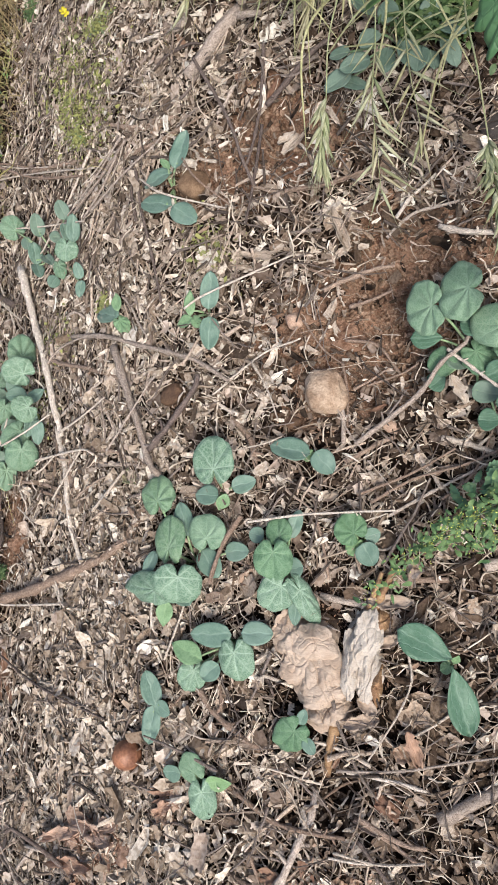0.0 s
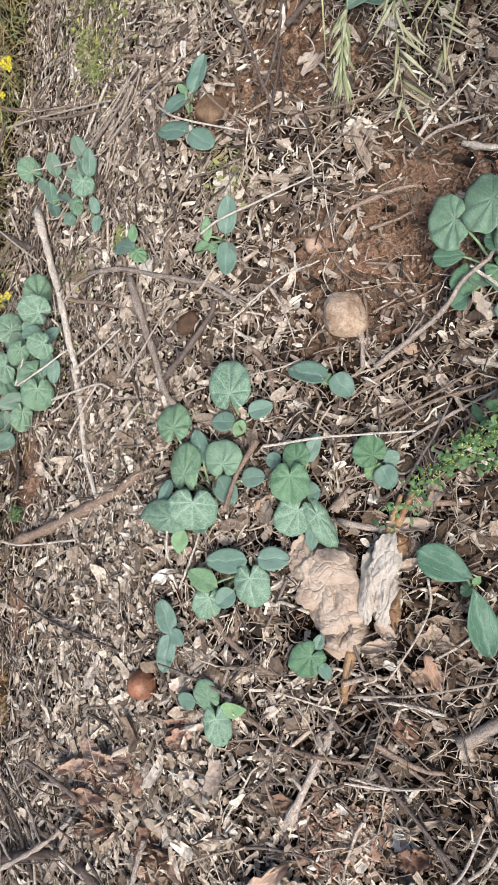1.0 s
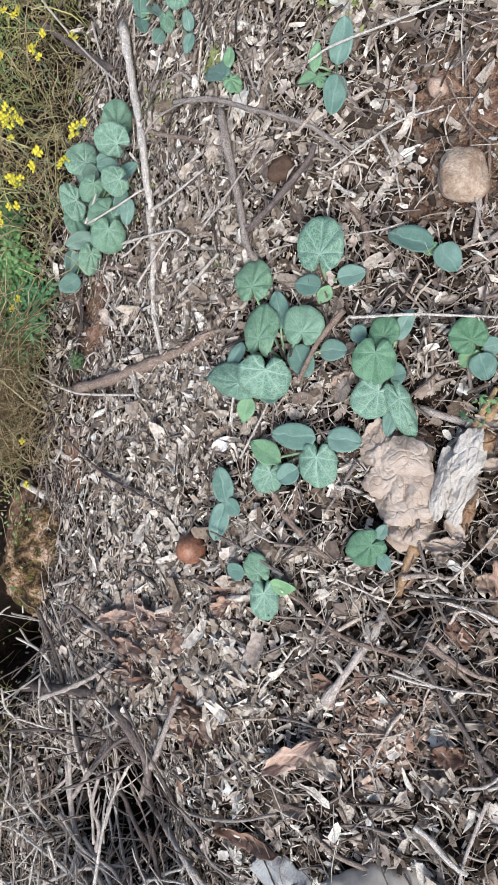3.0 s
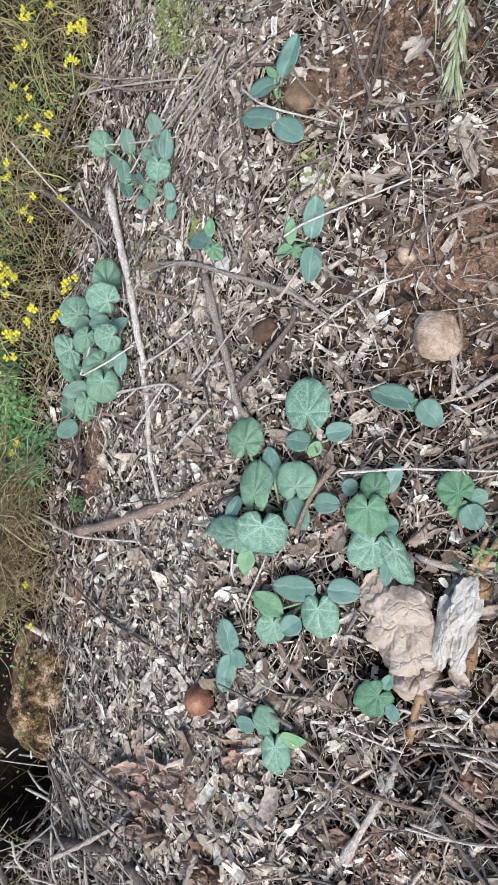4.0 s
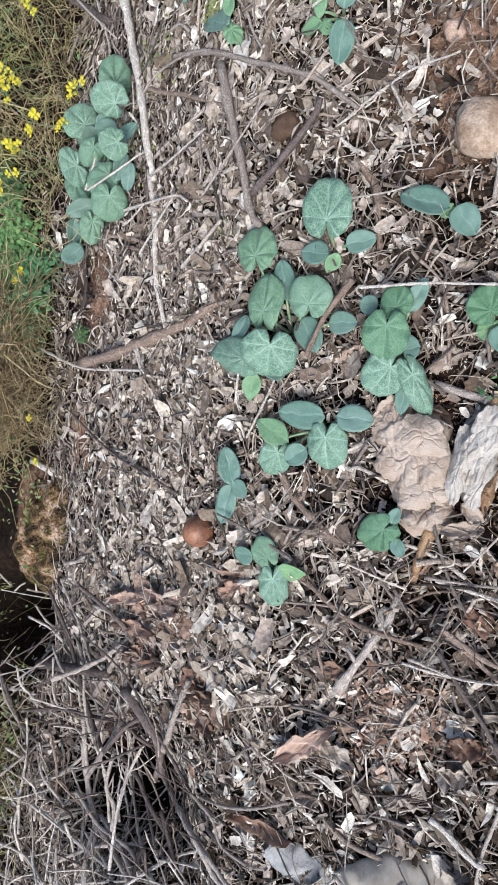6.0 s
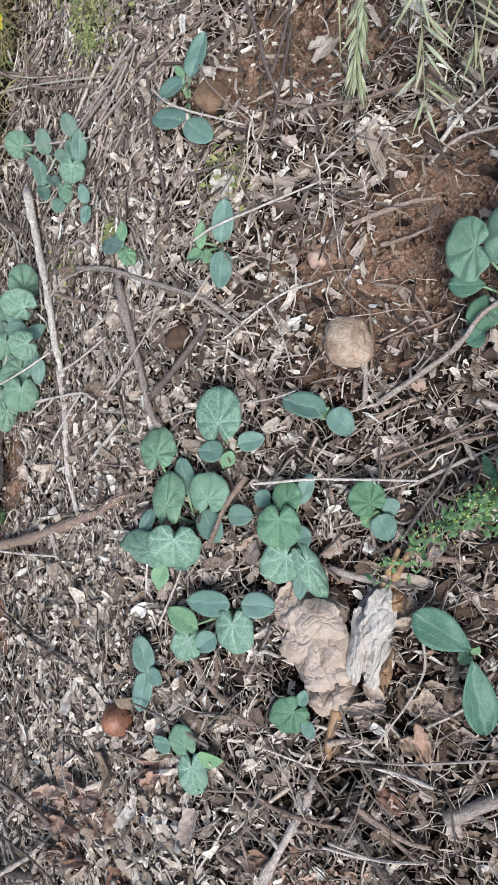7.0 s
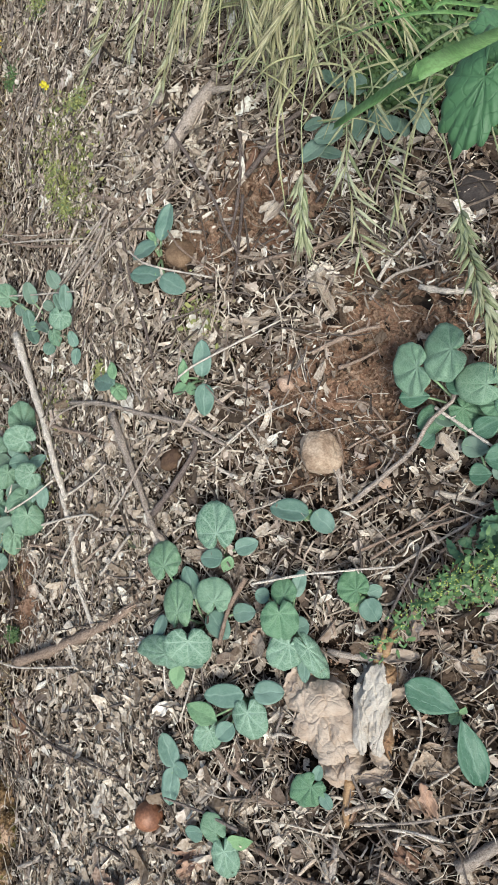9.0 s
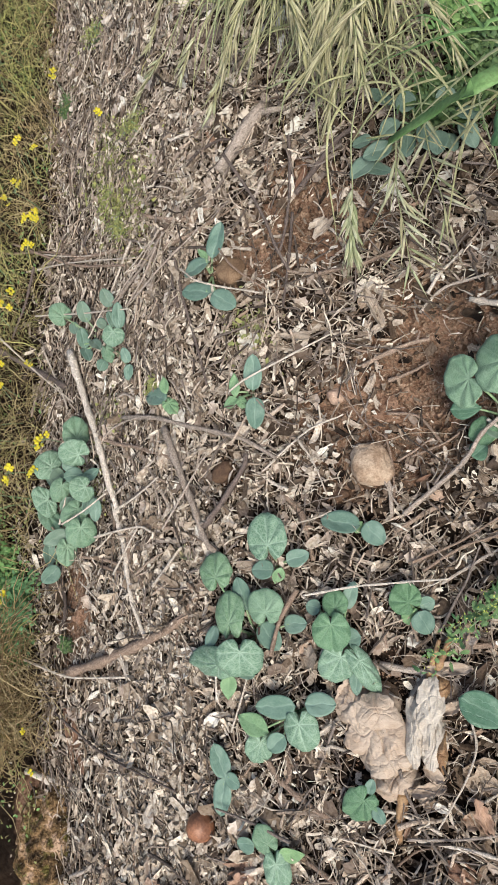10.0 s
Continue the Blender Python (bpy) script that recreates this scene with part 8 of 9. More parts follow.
grass((0.02, 0.98), "wild grass with open splayed seed heads",
      [(((0.01, 0.90, 0.14), (-0.02, 0.79, 0.16), (-0.03, 0.712, 0.13)), ((-0.034, 0.68, 0.13), (-0.037, 0.64, 0.12), (-0.04, 0.625, 0.10)), 40, 0.42, (0, 1)),
       (((0.04, 0.92, 0.15), (0.045, 0.84, 0.16), (0.043, 0.765, 0.14)), ((0.036, 0.71, 0.11), (0.040, 0.66, 0.08), (0.045, 0.60, 0.045)), 20, 0.95, (3, 3, 4)),
       (((0.05, 0.94, 0.12), (0.08, 0.86, 0.13), (0.085, 0.80, 0.12)), ((0.09, 0.75, 0.10), (0.10, 0.70, 0.08), (0.11, 0.66, 0.05)), 12, 0.9, (3, 4))],
      [(((0.03, 0.96, 0.1), (0.10, 0.90, 0.2), (0.16, 0.80, 0.22)), 0.006, GRASS_BLADE), (((0.0, 0.93, 0.08), (-0.06, 0.80, 0.14), (-0.07, 0.68, 0.05)), 0.005, STRAW_BLADE),
       (((0.05, 0.94, 0.12), (0.10, 0.84, 0.18), (0.18, 0.72, 0.10)), 0.006, STRAW_BLADE), (((0.02, 0.94, 0.1), (0.06, 0.82, 0.15), (0.02, 0.70, 0.05)), 0.005, STRAW_BLADE)], 15)
grass((-0.24, 1.22), "wild grass with small pale drooping seed heads",
      [(((-0.30, 1.18, 0.09), (-0.369, 1.128, 0.085)), ((-0.41, 1.125, 0.07), (-0.45, 1.118, 0.055), (-0.49, 1.11, 0.035)), 24, 0.35, (2, 1)),
       (((-0.27, 1.16, 0.09), (-0.297, 1.115, 0.08)), ((-0.315, 1.105, 0.07), (-0.33, 1.095, 0.06), (-0.345, 1.088, 0.045)), 14, 0.35, (2, 1)),
       (((-0.22, 1.12, 0.1), (-0.237, 1.045, 0.09)), ((-0.25, 1.02, 0.08), (-0.265, 1.0, 0.07), (-0.28, 0.975, 0.05)), 18, 0.35, (2, 1)),
       (((-0.30, 1.26, 0.1), (-0.34, 1.24, 0.1)), ((-0.37, 1.23, 0.08), (-0.40, 1.22, 0.06), (-0.43, 1.21, 0.04)), 16, 0.35, (2,))],
      [(((-0.23, 1.2, 0.05), (-0.28, 1.1, 0.1), (-0.33, 1.02, 0.03)), 0.004, STRAW_BLADE)], 25)

# the dense pale tuft beyond the bed: many heads that hang over it
tuft_rng = np.random.default_rng(77)
for k, (rx, ry) in enumerate(((-0.14, 1.24), (-0.05, 1.18), (0.03, 1.12), (-0.10, 1.32), (0.05, 1.24))):
    heads, blades = [], []
    for i in range(5):
        hx, hy = rx + tuft_rng.uniform(-0.06, 0.05), ry - 0.17 + tuft_rng.uniform(-0.04, 0.05)
        hh = tuft_rng.uniform(0.15, 0.24)
        dx, dy = tuft_rng.normal(-0.005, 0.04), -tuft_rng.uniform(0.05, 0.12)
        heads.append((((rx * 0.6 + hx * 0.4, ry - 0.06, hh * 0.7), (hx, hy, hh)), ((hx + dx * 0.4, hy + dy * 0.35, hh - 0.01), (hx + dx * 0.7, hy + dy * 0.7, hh - 0.03), (hx + dx, hy + dy, hh - 0.06)), 16, 0.24, (4, 2, 4)))
    for i in range(62):
        a, reach, hh = tuft_rng.uniform(-2.9, -0.1), tuft_rng.uniform(0.10, 0.28), tuft_rng.uniform(0.08, 0.22)
        ex, ey = rx + math.cos(a) * reach, ry + math.sin(a) * reach
        blades.append((((rx, ry, 0.0), (rx * 0.5 + ex * 0.5, ry * 0.5 + ey * 0.5, hh), (ex, ey, hh * tuft_rng.uniform(0.2, 0.8))), tuft_rng.uniform(0.003, 0.0055), (STRAW_BLADE, STRAW_BLADE, GRASS_STEM)[i % 3]))
    grass((rx, ry), "dense tuft of pale yellowish grass with hanging seed heads", heads, blades, 100 + k * 10)
for k, (rx, ry) in enumerate(((0.02, 1.02), (0.10, 0.98), (-0.04, 1.06))):
    blades = []
    for i in range(22):
        cx, cy, a = rx + tuft_rng.uniform(-0.10, 0.12), ry - tuft_rng.uniform(0.0, 0.19), tuft_rng.uniform(-math.pi, 0)
        half, hh = tuft_rng.uniform(0.03, 0.08), tuft_rng.uniform(0.04, 0.15)
        ax, ay = math.cos(a) * half, math.sin(a) * half
        blades.append((((cx - ax, cy - ay, hh), (cx, cy, hh + 0.012), (cx + ax, cy + ay, hh - 0.02)), tuft_rng.uniform(0.0035, 0.006), (STRAW_BLADE, STRAW_BLADE, GRASS_STEM, GRASS_STEM)[i % 4]))
        if i % 2 == 0:
            blades.append((((rx, ry, 0.0), (rx * 0.4 + cx * 0.6, ry * 0.4 + cy * 0.6, hh), (cx - ax, cy - ay, hh)), 0.0022, GRASS_STEM))
    grass((rx, ry), "loose splayed grass with crossing straw-coloured spikes", [], blades, 300 + k * 10)
grass((0.36, 0.66), "broad bright green grass blades arching over the bed", [],
      [(((0.224, 0.614, 0.450), (0.130, 0.506, 0.590), (0.092, 0.509, 0.570), (0.040, 0.522, 0.520)), 0.0190, GRASS_BLADE),
       (((0.30, 0.72, 0.30), (0.17, 0.70, 0.40), (0.148, 0.70, 0.40), (0.12, 0.80, 0.38)), 0.007, GRASS_BLADE),
       (((0.28, 0.80, 0.2), (0.15, 0.78, 0.30), (0.04, 0.82, 0.24)), 0.008, GRASS_BLADE),
       (((0.30, 0.70, 0.2), (0.20, 0.72, 0.33), (0.06, 0.70, 0.26)), 0.007, GRASS_STEM),
       (((0.32, 0.76, 0.2), (0.22, 0.86, 0.30), (0.08, 0.92, 0.22)), 0.010, GRASS_BLADE),
       (((0.34, 0.86, 0.15), (0.24, 0.98, 0.25), (0.16, 1.06, 0.18)), 0.010, GRASS_BLADE)], 45)


# ---- low herbs ----
def leaflets(n, rng, centre, spread, size, tall, flat=0.5, wide=1.0, toothed=False):
    """Many small oval leaves round a centre, as arrays of verts and quads."""
    k = 9
    t = np.array([[0, 0], [0.25, -0.8], [0.25, 0.8], [0.6, -1], [0.6, 1], [0.85, -0.7], [0.85, 0.7], [1, -0.05], [1, 0.05]])
    if toothed:
        along = (0.10, 0.24, 0.28, 0.42, 0.46, 0.60, 0.64, 0.78, 0.82, 1.0)
        half = (0.35, 0.95, 0.70, 1.0, 0.72, 0.85, 0.55, 0.58, 0.32, 0.04)
        t = np.array([[0, 0]] + [[a, s * b] for a, b in zip(along, half) for s in (-1, 1)])
        k = len(t)
    q = np.array([[0, 1, 2, 0]] + [[i, i + 2, i + 3, i + 1] for i in range(1, k - 2, 2)])
    c = np.asarray(centre) + np.stack([rng.normal(0, spread[0], n), rng.normal(0, spread[1], n), rng.uniform(0.15, 1, n) * tall], 1)
    h, d = rng.uniform(0, 2 * np.pi, n), rng.uniform(-0.3, flat, n)
    ln = size * rng.uniform(0.6, 1.4, n)
    ax = np.stack([np.cos(h) * np.cos(d), np.sin(h) * np.cos(d), np.sin(d)], 1)
    ay = np.stack([-np.sin(h), np.cos(h), rng.normal(0, 0.3, n)], 1)
    wd = ln * rng.uniform(0.09, 0.22, n) * wide
    v = c[:, None] + t[None, :, :1] * (ln[:, None, None] * ax[:, None]) + t[None, :, 1:] * (wd[:, None, None] * ay[:, None])
    v[:, :, 2] -= (t[None, :, 0] ** 2) * ln[:, None] * 0.25 - 0.12 * ln[:, None] * np.abs(t[None, :, 1])
    faces = (np.arange(n)[:, None, None] * k + q[None]).reshape(-1, 4)
    faces = [tuple(dict.fromkeys(int(i) for i in f)) for f in faces]
    return v.reshape(-1, 3), faces


def herb(name, label, category, root, stems, size, leaf_mat, seed, buds=0, per_stem=70, group="low weeds", spread=0.010, wide=1.0, toothed=False):
    """A bushy low weed: stems, each with its leafy sprig and, where given, buds."""
    foot = at_ground(*root, -0.003)
    plant = empty(name, foot, label, category, group)
    rng = np.random.default_rng(seed)
    for pts in stems:
        line = spline([(0, 0, 0)] + [at_ground(*p) - foot for p in pts], 22)
        v, f, u = tube(line, np.linspace(0.0018, 0.0007, 23), 5)
        stem = mesh_ob("stem", v, f, STALK, parent=plant, uvs=u)
        vs, fs, base = [], [], 0
        for i in range(5, 23):
            v, f = leaflets(max(2, per_stem // 18), rng, line[i], (spread, spread), size, 0.012, 0.5, wide, toothed)
            vs.append(v)
            fs += [tuple(a + base for a in q) for q in f]
            base += len(v)
        mesh_ob("foliage", np.vstack(vs), fs, leaf_mat, parent=stem)
        if buds:
            vs, fs, base = [], [], 0
            for i in range(8, 23):
                v, f = leaflets(max(1, buds // 15), rng, line[i] + (0, 0, 0.008), (spread * 0.8, spread * 0.8), 0.0032, 0.012, 1.2)
                vs.append(v)
                fs += [tuple(a + base for a in q) for q in f]
                base += len(v)
            mesh_ob("flower_spray", np.vstack(vs), fs, BUD, parent=stem, label="tiny yellow-green flower buds")
    return plant


herb("feathery_weed", "feathery green weed with tiny yellow-green buds arching over litter", "weed", (0.34, 0.13),
     [((0.23, 0.12, 0.09), (0.126, 0.085, 0.075), (0.015, 0.003, 0.03)), ((0.24, 0.125, 0.10), (0.15, 0.105, 0.085), (0.055, 0.052, 0.045)),
      ((0.25, 0.14, 0.09), (0.19, 0.125, 0.09), (0.115, 0.092, 0.06)), ((0.27, 0.12, 0.08), (0.20, 0.09, 0.08), (0.15, 0.070, 0.05)),
      ((0.29, 0.17, 0.09), (0.25, 0.145, 0.10), (0.20, 0.125, 0.09))],
     0.013, FEATHER, 41, 150, 130, spread=0.011, wide=1.3, toothed=True)
herb("leafy_weed", "dark green weed with small toothed leaves beside the litter", "weed", (0.34, 0.17),
     [((0.26, 0.17, 0.06), (0.20, 0.16, 0.075), (0.150, 0.128, 0.05)), ((0.28, 0.18, 0.07), (0.25, 0.165, 0.08), (0.190, 0.168, 0.06)), ((0.30, 0.15, 0.06), (0.26, 0.13, 0.07), (0.225, 0.11, 0.05)), ((0.31, 0.19, 0.07), (0.28, 0.2, 0.08), (0.245, 0.195, 0.06))],
     0.030, WEEDY, 43, 0, 40, spread=0.012, wide=1.7, toothed=True)

clump_rng = np.random.default_rng(9)
for cx, cy, r, mat, label in ((-0.975, 0.10, 0.08, FERNY, "bushy fern-like green weed at the path"), (-0.945, 0.14, 0.06, FERNY, "bushy fern-like green weed at the path"), (-0.985, 0.18, 0.08, CLOVER, "clump of fresh green clover-like weed at the path"), (-1.01, 0.04, 0.07, CLOVER, "clump of fresh green clover-like weed at the path"),
                              (-1.04, 0.25, 0.08, CLOVER, "clump of fresh green clover-like weed at the path"), (-0.95, 0.0, 0.035, CLOVER, "small clump of green weed at the path"),
                              (-1.06, 0.33, 0.05, HERB, "low dark green weed among dry grass"), (-0.775, 0.03, 0.02, HERB, "tiny green weed on bare soil"),
                              (-0.64, 1.45, 0.035, OLIVE, "small bright green weed in litter"), (-0.79, 1.38, 0.03, HERB, "small green weed in litter"), (-0.55, 0.90, 0.035, OLIVE, "sparse small weed in pale litter"),
                              (-0.50, 1.10, 0.04, OLIVE, "sparse small weed in pale litter"), (-0.47, 0.52, 0.02, OLIVE, "tiny fresh weed in litter"), (-0.60, 1.0, 0.03, OLIVE, "sparse small weed in litter"),
                              (0.12, 0.88, 0.06, HERB, "leafy green weed under the grass"), (0.20, 0.92, 0.07, HERB, "leafy green weed under the grass"), (0.27, 0.80, 0.07, HERB, "leafy green weed under the grass"), (0.17, 1.02, 0.07, CLOVER, "fresh green weed behind the grass"),
                              (0.30, 0.98, 0.08, HERB, "leafy green weed behind the grass"), (0.30, -0.02, 0.03, HERB, "small weed in litter")):
    stems = []
    for i in range(7):
        a, d = clump_rng.uniform(0, 6.28), r * clump_rng.uniform(0.3, 1.1)
        top = min(0.06, r) * clump_rng.uniform(0.5, 1.1)
        stems.append(((cx + math.cos(a) * d * 0.5, cy + math.sin(a) * d * 0.5, top), (cx + math.cos(a) * d, cy + math.sin(a) * d, top * 0.9)))
    herb("weed_clump", label, "weed", (cx, cy), stems, 0.012 if r > 0.04 else 0.006, mat, int(1000 * r + 77 * abs(cx)), 0, 130 if r > 0.04 else 12, spread=r * 0.25, wide=1.5)


# ---- the weedy path west of the bed ----
def off_bank(x, y):
    return 1 - np.exp(-(((x + 0.90) / 0.15) ** 2 + ((y + 0.41) / 0.20) ** 2) ** 2)


def path_fade(x, y):
    """The grass of the path thins out away from the bed and at both ends."""
    return np.exp(-(np.maximum(0, -1.55 - x) / 0.3) ** 2 - (np.maximum(0, np.abs(y - 0.7) - 1.6) / 0.35) ** 2)


def tangle(name, n, seed, box, length, radius, lean, material, label, dense=None, seg=6):
    """n thin grass stems that rise and bend over, in one mesh."""
    rng = np.random.default_rng(seed)
    x, y = scatter(n, rng, box, dense or (lambda a, b: (1 - 1 / (1 + np.exp((edge_of_bed(b) + 0.0 - a) / 0.02))) * (1 - 0.95 * np.exp(-(((a + 0.97) / 0.15) ** 2 + ((b + 0.53) / 0.30) ** 2) ** 2)) * off_bank(a, b) * path_fade(a, b)))
    ln = np.clip(rng.lognormal(np.log(length), 0.4, n), length * 0.35, length * 2.4)
    h = rng.uniform(0, 2 * np.pi, n)
    s = np.linspace(0, 1, seg + 1)[None, :]
    bend = rng.uniform(lean[0], lean[1], (n, 1)) * s
    step = ln[:, None] / seg
    run, rise = np.cumsum(np.sin(bend) * step, 1) - np.sin(bend[:, :1]) * step, np.cumsum(np.cos(bend) * step, 1)
    hh = h[:, None] + np.cumsum(rng.normal(0, 0.16, (n, seg + 1)), 1)
    line = np.stack([x[:, None] + run * np.cos(hh), y[:, None] + run * np.sin(hh), ground(x, y)[:, None] - 0.004 + rise * 0.8], -1)
    line[..., 2] = np.maximum(line[..., 2], ground(line[..., 0], line[..., 1]) + 0.001)
    r = radius * np.clip(rng.lognormal(0, 0.35, n), 0.5, 2.2)[:, None] * np.linspace(1.1, 0.45, seg + 1)[None, :]
    side = np.stack([-np.sin(hh), np.cos(hh), 0 * hh], -1)
    up = np.array([0, 0, 1.0])
    corner = [line + side * r[..., None], line - side * r[..., None] * 0.6 + up * r[..., None] * 0.9, line - side * r[..., None] * 0.6 - up * r[..., None] * 0.9]
    verts = np.stack(corner, 2)
    i, j = np.meshgrid(np.arange(seg), np.arange(3), indexing="ij")
    i, j = i.ravel(), j.ravel()
    q = np.stack([i * 3 + j, i * 3 + (j + 1) % 3, (i + 1) * 3 + (j + 1) % 3, (i + 1) * 3 + j], 1)
    quads = (np.arange(n)[:, None, None] * (seg + 1) * 3 + q[None]).reshape(-1, 4)
    return tagged(fast_mesh(name, verts.reshape(-1, 3), quads, material), label, "grass", kind="stuff")


tangle("path_grass", 26000, 51, (-2.4, -0.80, -1.8, 3.2), 0.06, 0.0010, (0.6, 2.2), MEADOW, "tangled dry and green grass on the path", None, 4)
tangle("path_grass", 2600, 52, (-2.4, -0.84, -1.8, 3.2), 0.15, 0.0012, (0.6, 1.9), MEADOW, "taller thin weeds on the path")
tangle("dry_grass", 2200, 53, (-1.35, -0.90, -0.20, 0.10), 0.15, 0.0012, (0.9, 1.9), DRYGRASS, "straw coloured dry grass hanging over the path", lambda a, b: np.exp(-((a + 1.06) / 0.12) ** 2))
tangle("fine_grass", 260, 54, (-0.9, 0.4, 0.75, 1.9), 0.06, 0.0007, (0.4, 1.7), MEADOW, "sparse thin grass in the litter", lambda a, b: 0.5 + 0 * a)


def path_leaves(n, seed, material, label):
    """Small weed leaves low in the path grass, in one mesh."""
    rng = np.random.default_rng(seed)
    x, y = scatter(n, rng, (-1.9, -0.84, -1.4, 2.6), lambda a, b: np.exp(-(np.maximum(0, -1.35 - a) / 0.17) ** 2 - (np.maximum(0, np.abs(b - 0.6) - 1.4) / 0.22) ** 2) * (1 - 1 / (1 + np.exp((edge_of_bed(b) - 0.02 - a) / 0.02))) * (1 - np.exp(-(((a + 0.97) / 0.15) ** 2 + ((b + 0.53) / 0.30) ** 2) ** 2)) * (0.25 + 0.75 * (np.sin(5.1 * b + 2 * a) * np.sin(7.7 * a - 3 * b + 1) > -0.1)))
    vs, fs = leaflets(n, rng, (0, 0, 0), (0.0001, 0.0001), 0.008, 0.0001, 0.7, 1.4)
    lift = np.stack([x, y, ground(x, y) + rng.uniform(0.004, 0.05, n)], 1)
    vs = vs.reshape(n, 9, 3) + lift[:, None]
    return tagged(mesh_ob("path_weeds", vs.reshape(-1, 3), fs, material), label, "weeds", kind="stuff")


path_leaves(4500, 61, CLOVER, "small green weed leaves in the path grass")
path_leaves(9000, 62, OLIVE, "small olive weed leaves in the path grass")


def yellow_flower(at, height, blooms, seed):
    """A slender weed with a loose head of four-petalled yellow flowers."""
    rng = np.random.default_rng(seed)
    plant = empty("yellow_wildflower", at, "slender yellow-flowering weed in path grass", "wildflower", "yellow wildflowers")
    lean = rng.normal(0, 0.25, 2) * height
    top = np.array([lean[0], lean[1], height])
    v, f, u = tube(spline([(0, 0, 0), top * (0.4, 0.4, 0.55), top], 12), np.linspace(0.0013, 0.0007, 13), 5)
    mesh_ob("stem", v, f, STALK, parent=plant, uvs=u)
    for k in range(blooms):
        c = top + rng.normal(0, 1, 3) * (0.011, 0.011, 0.004)
        tilt = rng.normal(0, 0.35, 2)
        pieces = []
        for j in range(4):
            a = j * math.pi / 2 + rng.uniform(-0.2, 0.2)
            r = rng.uniform(0.0065, 0.0100)
            q = np.array([[0, 0], [0.5, -0.38], [0.5, 0.38], [0.85, -0.42], [0.85, 0.42], [1.05, 0]]) * r
            x, y = q[:, 0] * math.cos(a) - q[:, 1] * math.sin(a), q[:, 0] * math.sin(a) + q[:, 1] * math.cos(a)
            z = tilt[0] * x + tilt[1] * y + 0.15 * q[:, 0]
            pieces.append(thick(np.stack([x, y, z], 1), [(0, 1, 2), (1, 3, 4, 2), (3, 5, 4)], q * 100, 0.0003))
        v, f, u = joined(pieces)
        mesh_ob("flower", v + c, f, PETAL, parent=plant, uvs=u)
        w, g, t = tube([top * 0.93, (top * 0.96 + c) / 2, c], (0.0006, 0.0005, 0.0005), 4)
        mesh_ob("flower_stalk", w, g, STALK, parent=plant, uvs=t)
    return plant

extra = np.random.default_rng(5)
for k in range(48):
    x, y = extra.uniform(-1.3, -0.95), extra.uniform(-0.25, 2.0)
    yellow_flower(at_ground(x, y), extra.uniform(0.07, 0.15), int(extra.integers(1, 4)), 300 + k)

# x, y, height, blooms
for k, (x, y, h, b) in enumerate(((-1.001, 1.130, 0.16, 5), (-0.918, 1.077, 0.15, 7), (-0.935, 1.016, 0.15, 4), (-0.883, 1.144, 0.14, 3), (-0.906, 1.232, 0.15, 2), (-1.013, 0.981, 0.15, 3), (-0.974, 0.896, 0.12, 2), (-0.885, 0.739, 0.10, 2), (-0.967, 0.585, 0.16, 4), (-0.805, 0.500, 0.08, 5), (-0.848, 0.433, 0.15, 5), (-0.876, 0.370, 0.15, 6))):
    yellow_flower(at_ground(x, y), h, b, 200 + k)
for k, (x, y, h, b) in enumerate(((-0.954, 0.376, 0.12, 2), (-0.955, 0.166, 0.08, 2), (-0.924, -0.242, 0.05, 1), (-0.791, 1.427, 0.10, 2), (-0.957, 1.283, 0.10, 2), (-0.924, 1.176, 0.10, 3), (-0.637, 1.223, 0.06, 2), (-0.971, 1.561, 0.12, 3), (-0.946, 0.875, 0.12, 2), (-0.886, -0.136, 0.08, 1), (-0.980, 0.449, 0.16, 6), (-1.009, 0.535, 0.17, 8))):
    yellow_flower(at_ground(x, y), h, b, 212 + k)
for k, (x, y, h, b) in enumerate(((-1.044, 0.641, 0.15, 4), (-0.872, 0.462, 0.13, 4))):
    yellow_flower(at_ground(x, y), h, b, 224 + k)

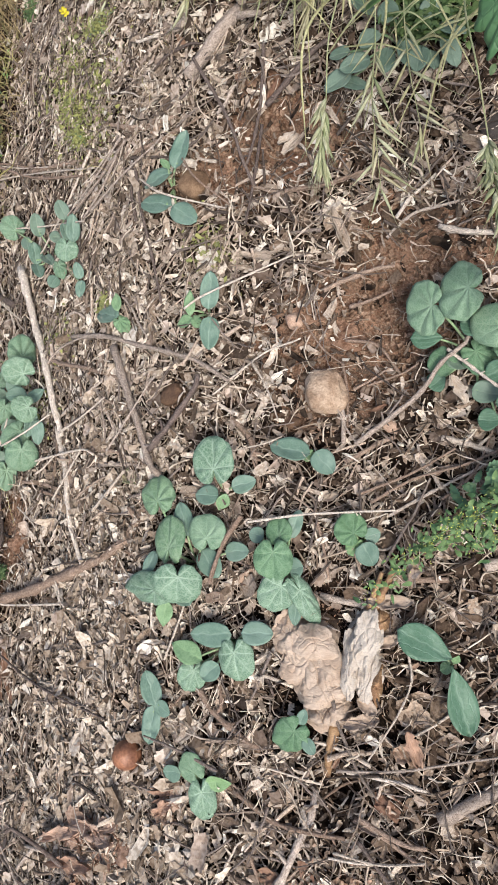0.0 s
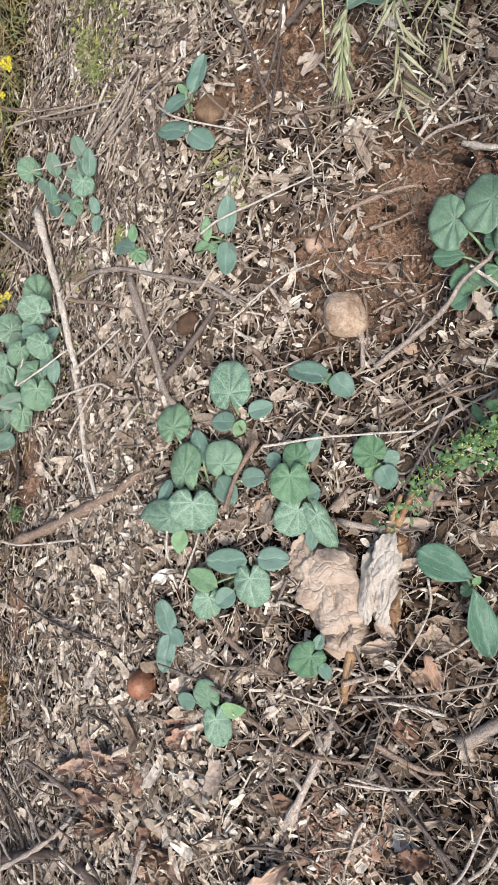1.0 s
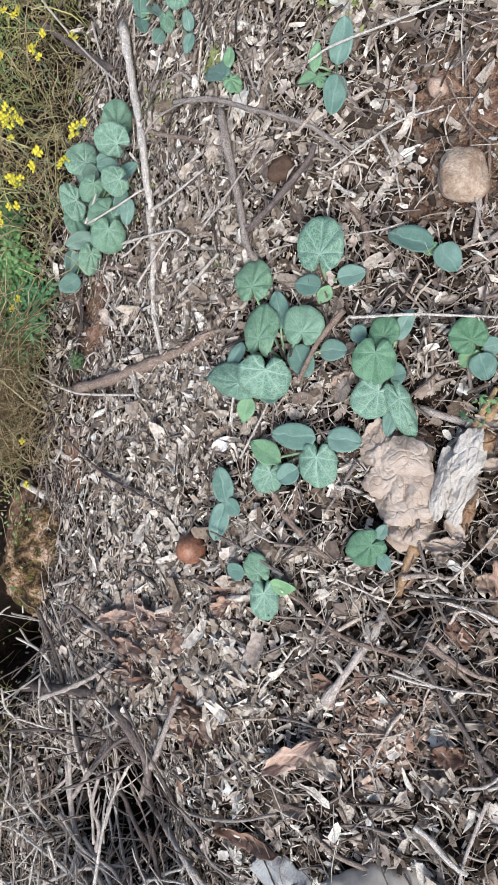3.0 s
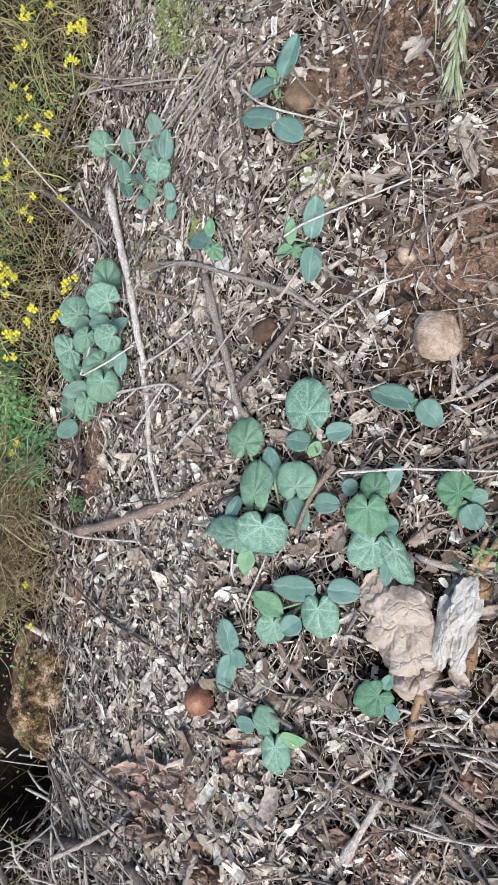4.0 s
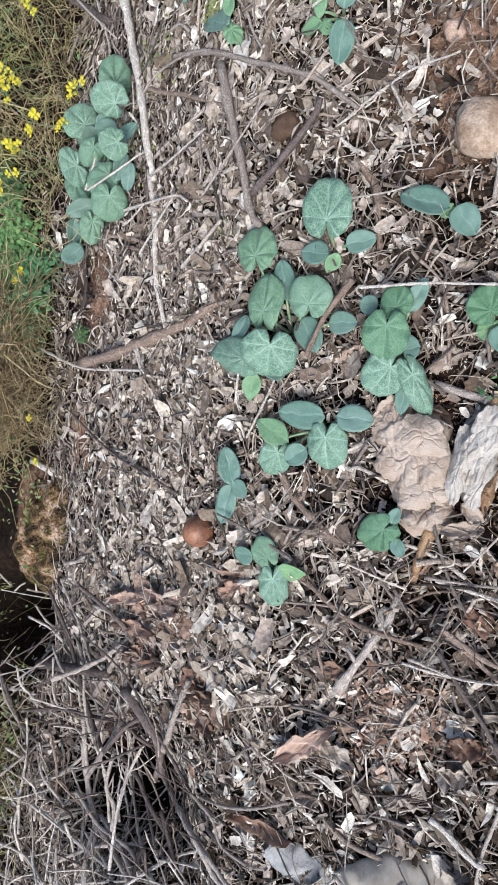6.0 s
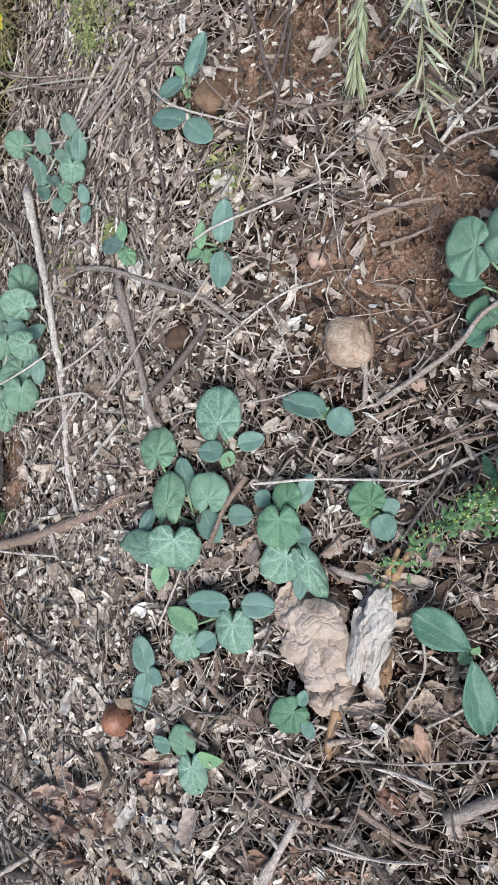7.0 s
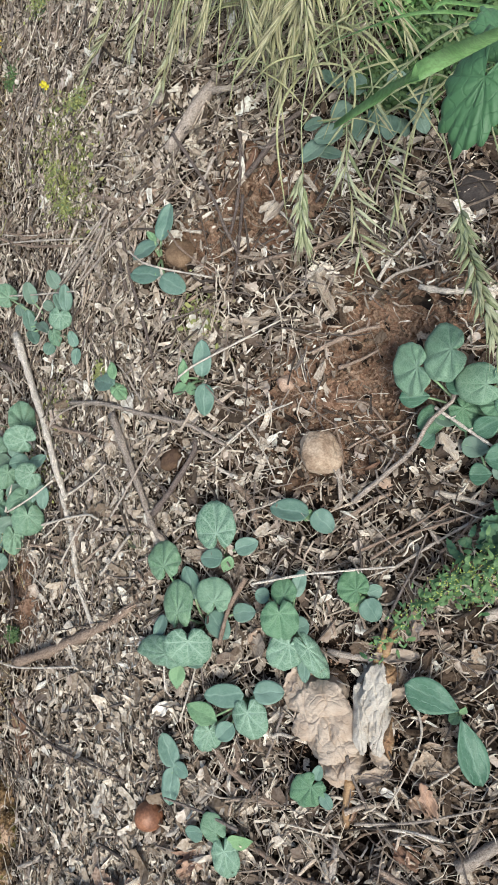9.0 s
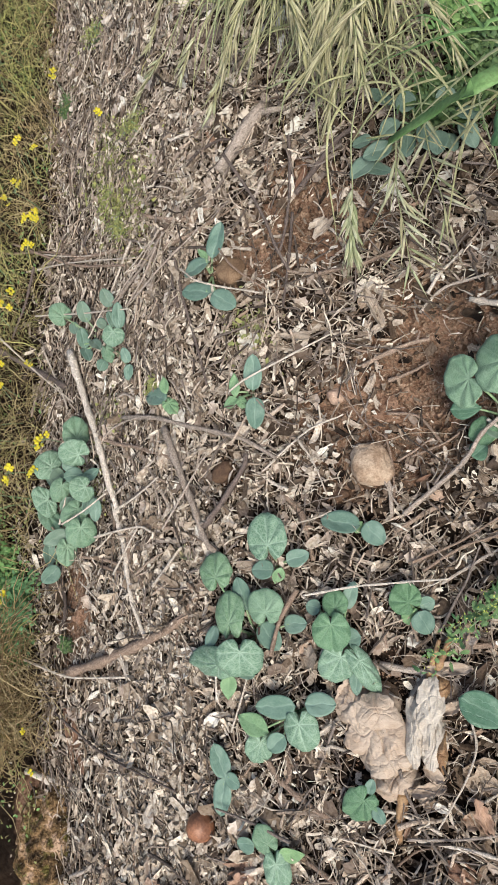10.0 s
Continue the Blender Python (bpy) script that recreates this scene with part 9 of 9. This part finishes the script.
# ---- more single sticks over the brushwood, and dry leaves strewn on the bed ----
more = np.random.default_rng(2024)
made = 0
while made < 115:
    x, y = more.uniform(-1.1, 0.25), more.uniform(-1.25, -0.42)
    if more.uniform() > float(pile(x, y)):
        continue
    made += 1
    turn, reach = more.uniform(0, math.pi), more.uniform(0.05, 0.16)
    rise = float(heap_top(x, y) - ground(x, y)) * (1.0 if made % 6 else 0.25) + more.uniform(0.01, 0.045)
    pts, kink = [], more.normal(0, 0.10, 2)
    for s in (-1, -0.35, 0.3, 1):
        px = x + s * reach * math.cos(turn) - kink[0] * s * s * reach * math.sin(turn) + more.normal(0, 0.003)
        py = y + s * reach * math.sin(turn) + kink[0] * s * s * reach * math.cos(turn) + more.normal(0, 0.003)
        pts.append((px, py, at_ground(x, y)[2] + rise - at_ground(px, py)[2] + more.normal(0, 0.012)))
    kind = int(more.integers(0, 5))
    stick("stick", "bare grey-brown stick in the brushwood heap", pts, more.choice((0.0026, 0.0032, 0.0042, 0.0055, 0.0085)) * (0.7 if kind in (1, 3) else 1.0), (TWIG, TWIG_PALE, TWIG_DARK, TWIG_PALE, TWIG_DARK)[kind], "sticks in the brushwood heap", int(more.integers(0, 3)))
for k in range(40):
    x, y, turn, reach = more.uniform(-0.85, -0.45), more.uniform(-1.15, -0.86), more.uniform(0, math.pi), more.uniform(0.04, 0.12)
    pts = [(x + s * reach * math.cos(turn) + more.normal(0, 0.007), y + s * reach * math.sin(turn) + more.normal(0, 0.007), 0.03 + more.uniform(0, 0.03)) for s in (-1, 0.1, 1)]
    stick("stick", "pale bare stick on top of the brushwood heap", pts, more.choice((0.003, 0.0042, 0.006)), TWIG_PALE, "sticks in the brushwood heap", int(more.integers(0, 3) == 0))
lx, ly = scatter(90, more, (-0.85, 0.32, -1.15, 1.6))
for x, y in zip(lx, ly):
    turn, half = more.uniform(0, 6.28), more.uniform(0.008, 0.018)
    kind = int(more.integers(0, 3))
    a, b = (x - half * math.cos(turn), y - half * math.sin(turn)), (x + half * math.cos(turn), y + half * math.sin(turn))
    scrap("dry_leaf", ("curled pale dry leaf lying on litter", "curled brown dry leaf lying on litter")[kind == 2], "dry leaf", a, b, half * more.uniform(0.55, 1.1), (CHIP, CHIP, DRYLEAF)[kind], more.uniform(0.014, 0.024), more.uniform(0.3, 0.8), "dry leaves on the bed", more.uniform(0, 0.2))

tx, ty = scatter(130, more, (-0.84, 0.33, -1.1, 1.5))
for x, y in zip(tx, ty):
    turn, reach = more.uniform(0, math.pi), more.uniform(0.022, 0.065)
    pts = [(x + s * reach * math.cos(turn) + more.normal(0, 0.004), y + s * reach * math.sin(turn) + more.normal(0, 0.004), 0.013 + more.uniform(0, 0.010)) for s in (-1, -0.3, 0.4, 1)]
    kind = int(more.integers(0, 5))
    stick("twig", ("short grey dry twig lying on litter", "short pale dry twig lying on litter", "short dark dry twig lying on litter", "short brown dry twig lying on litter")[(0, 1, 1, 2, 3)[kind]], pts, more.choice((0.0025, 0.003, 0.004, 0.0055)), (TWIG, TWIG_PALE, TWIG_PALE, TWIG_DARK, TWIG_BROWN)[kind], "twigs on the bed", int(more.integers(0, 4) == 0))
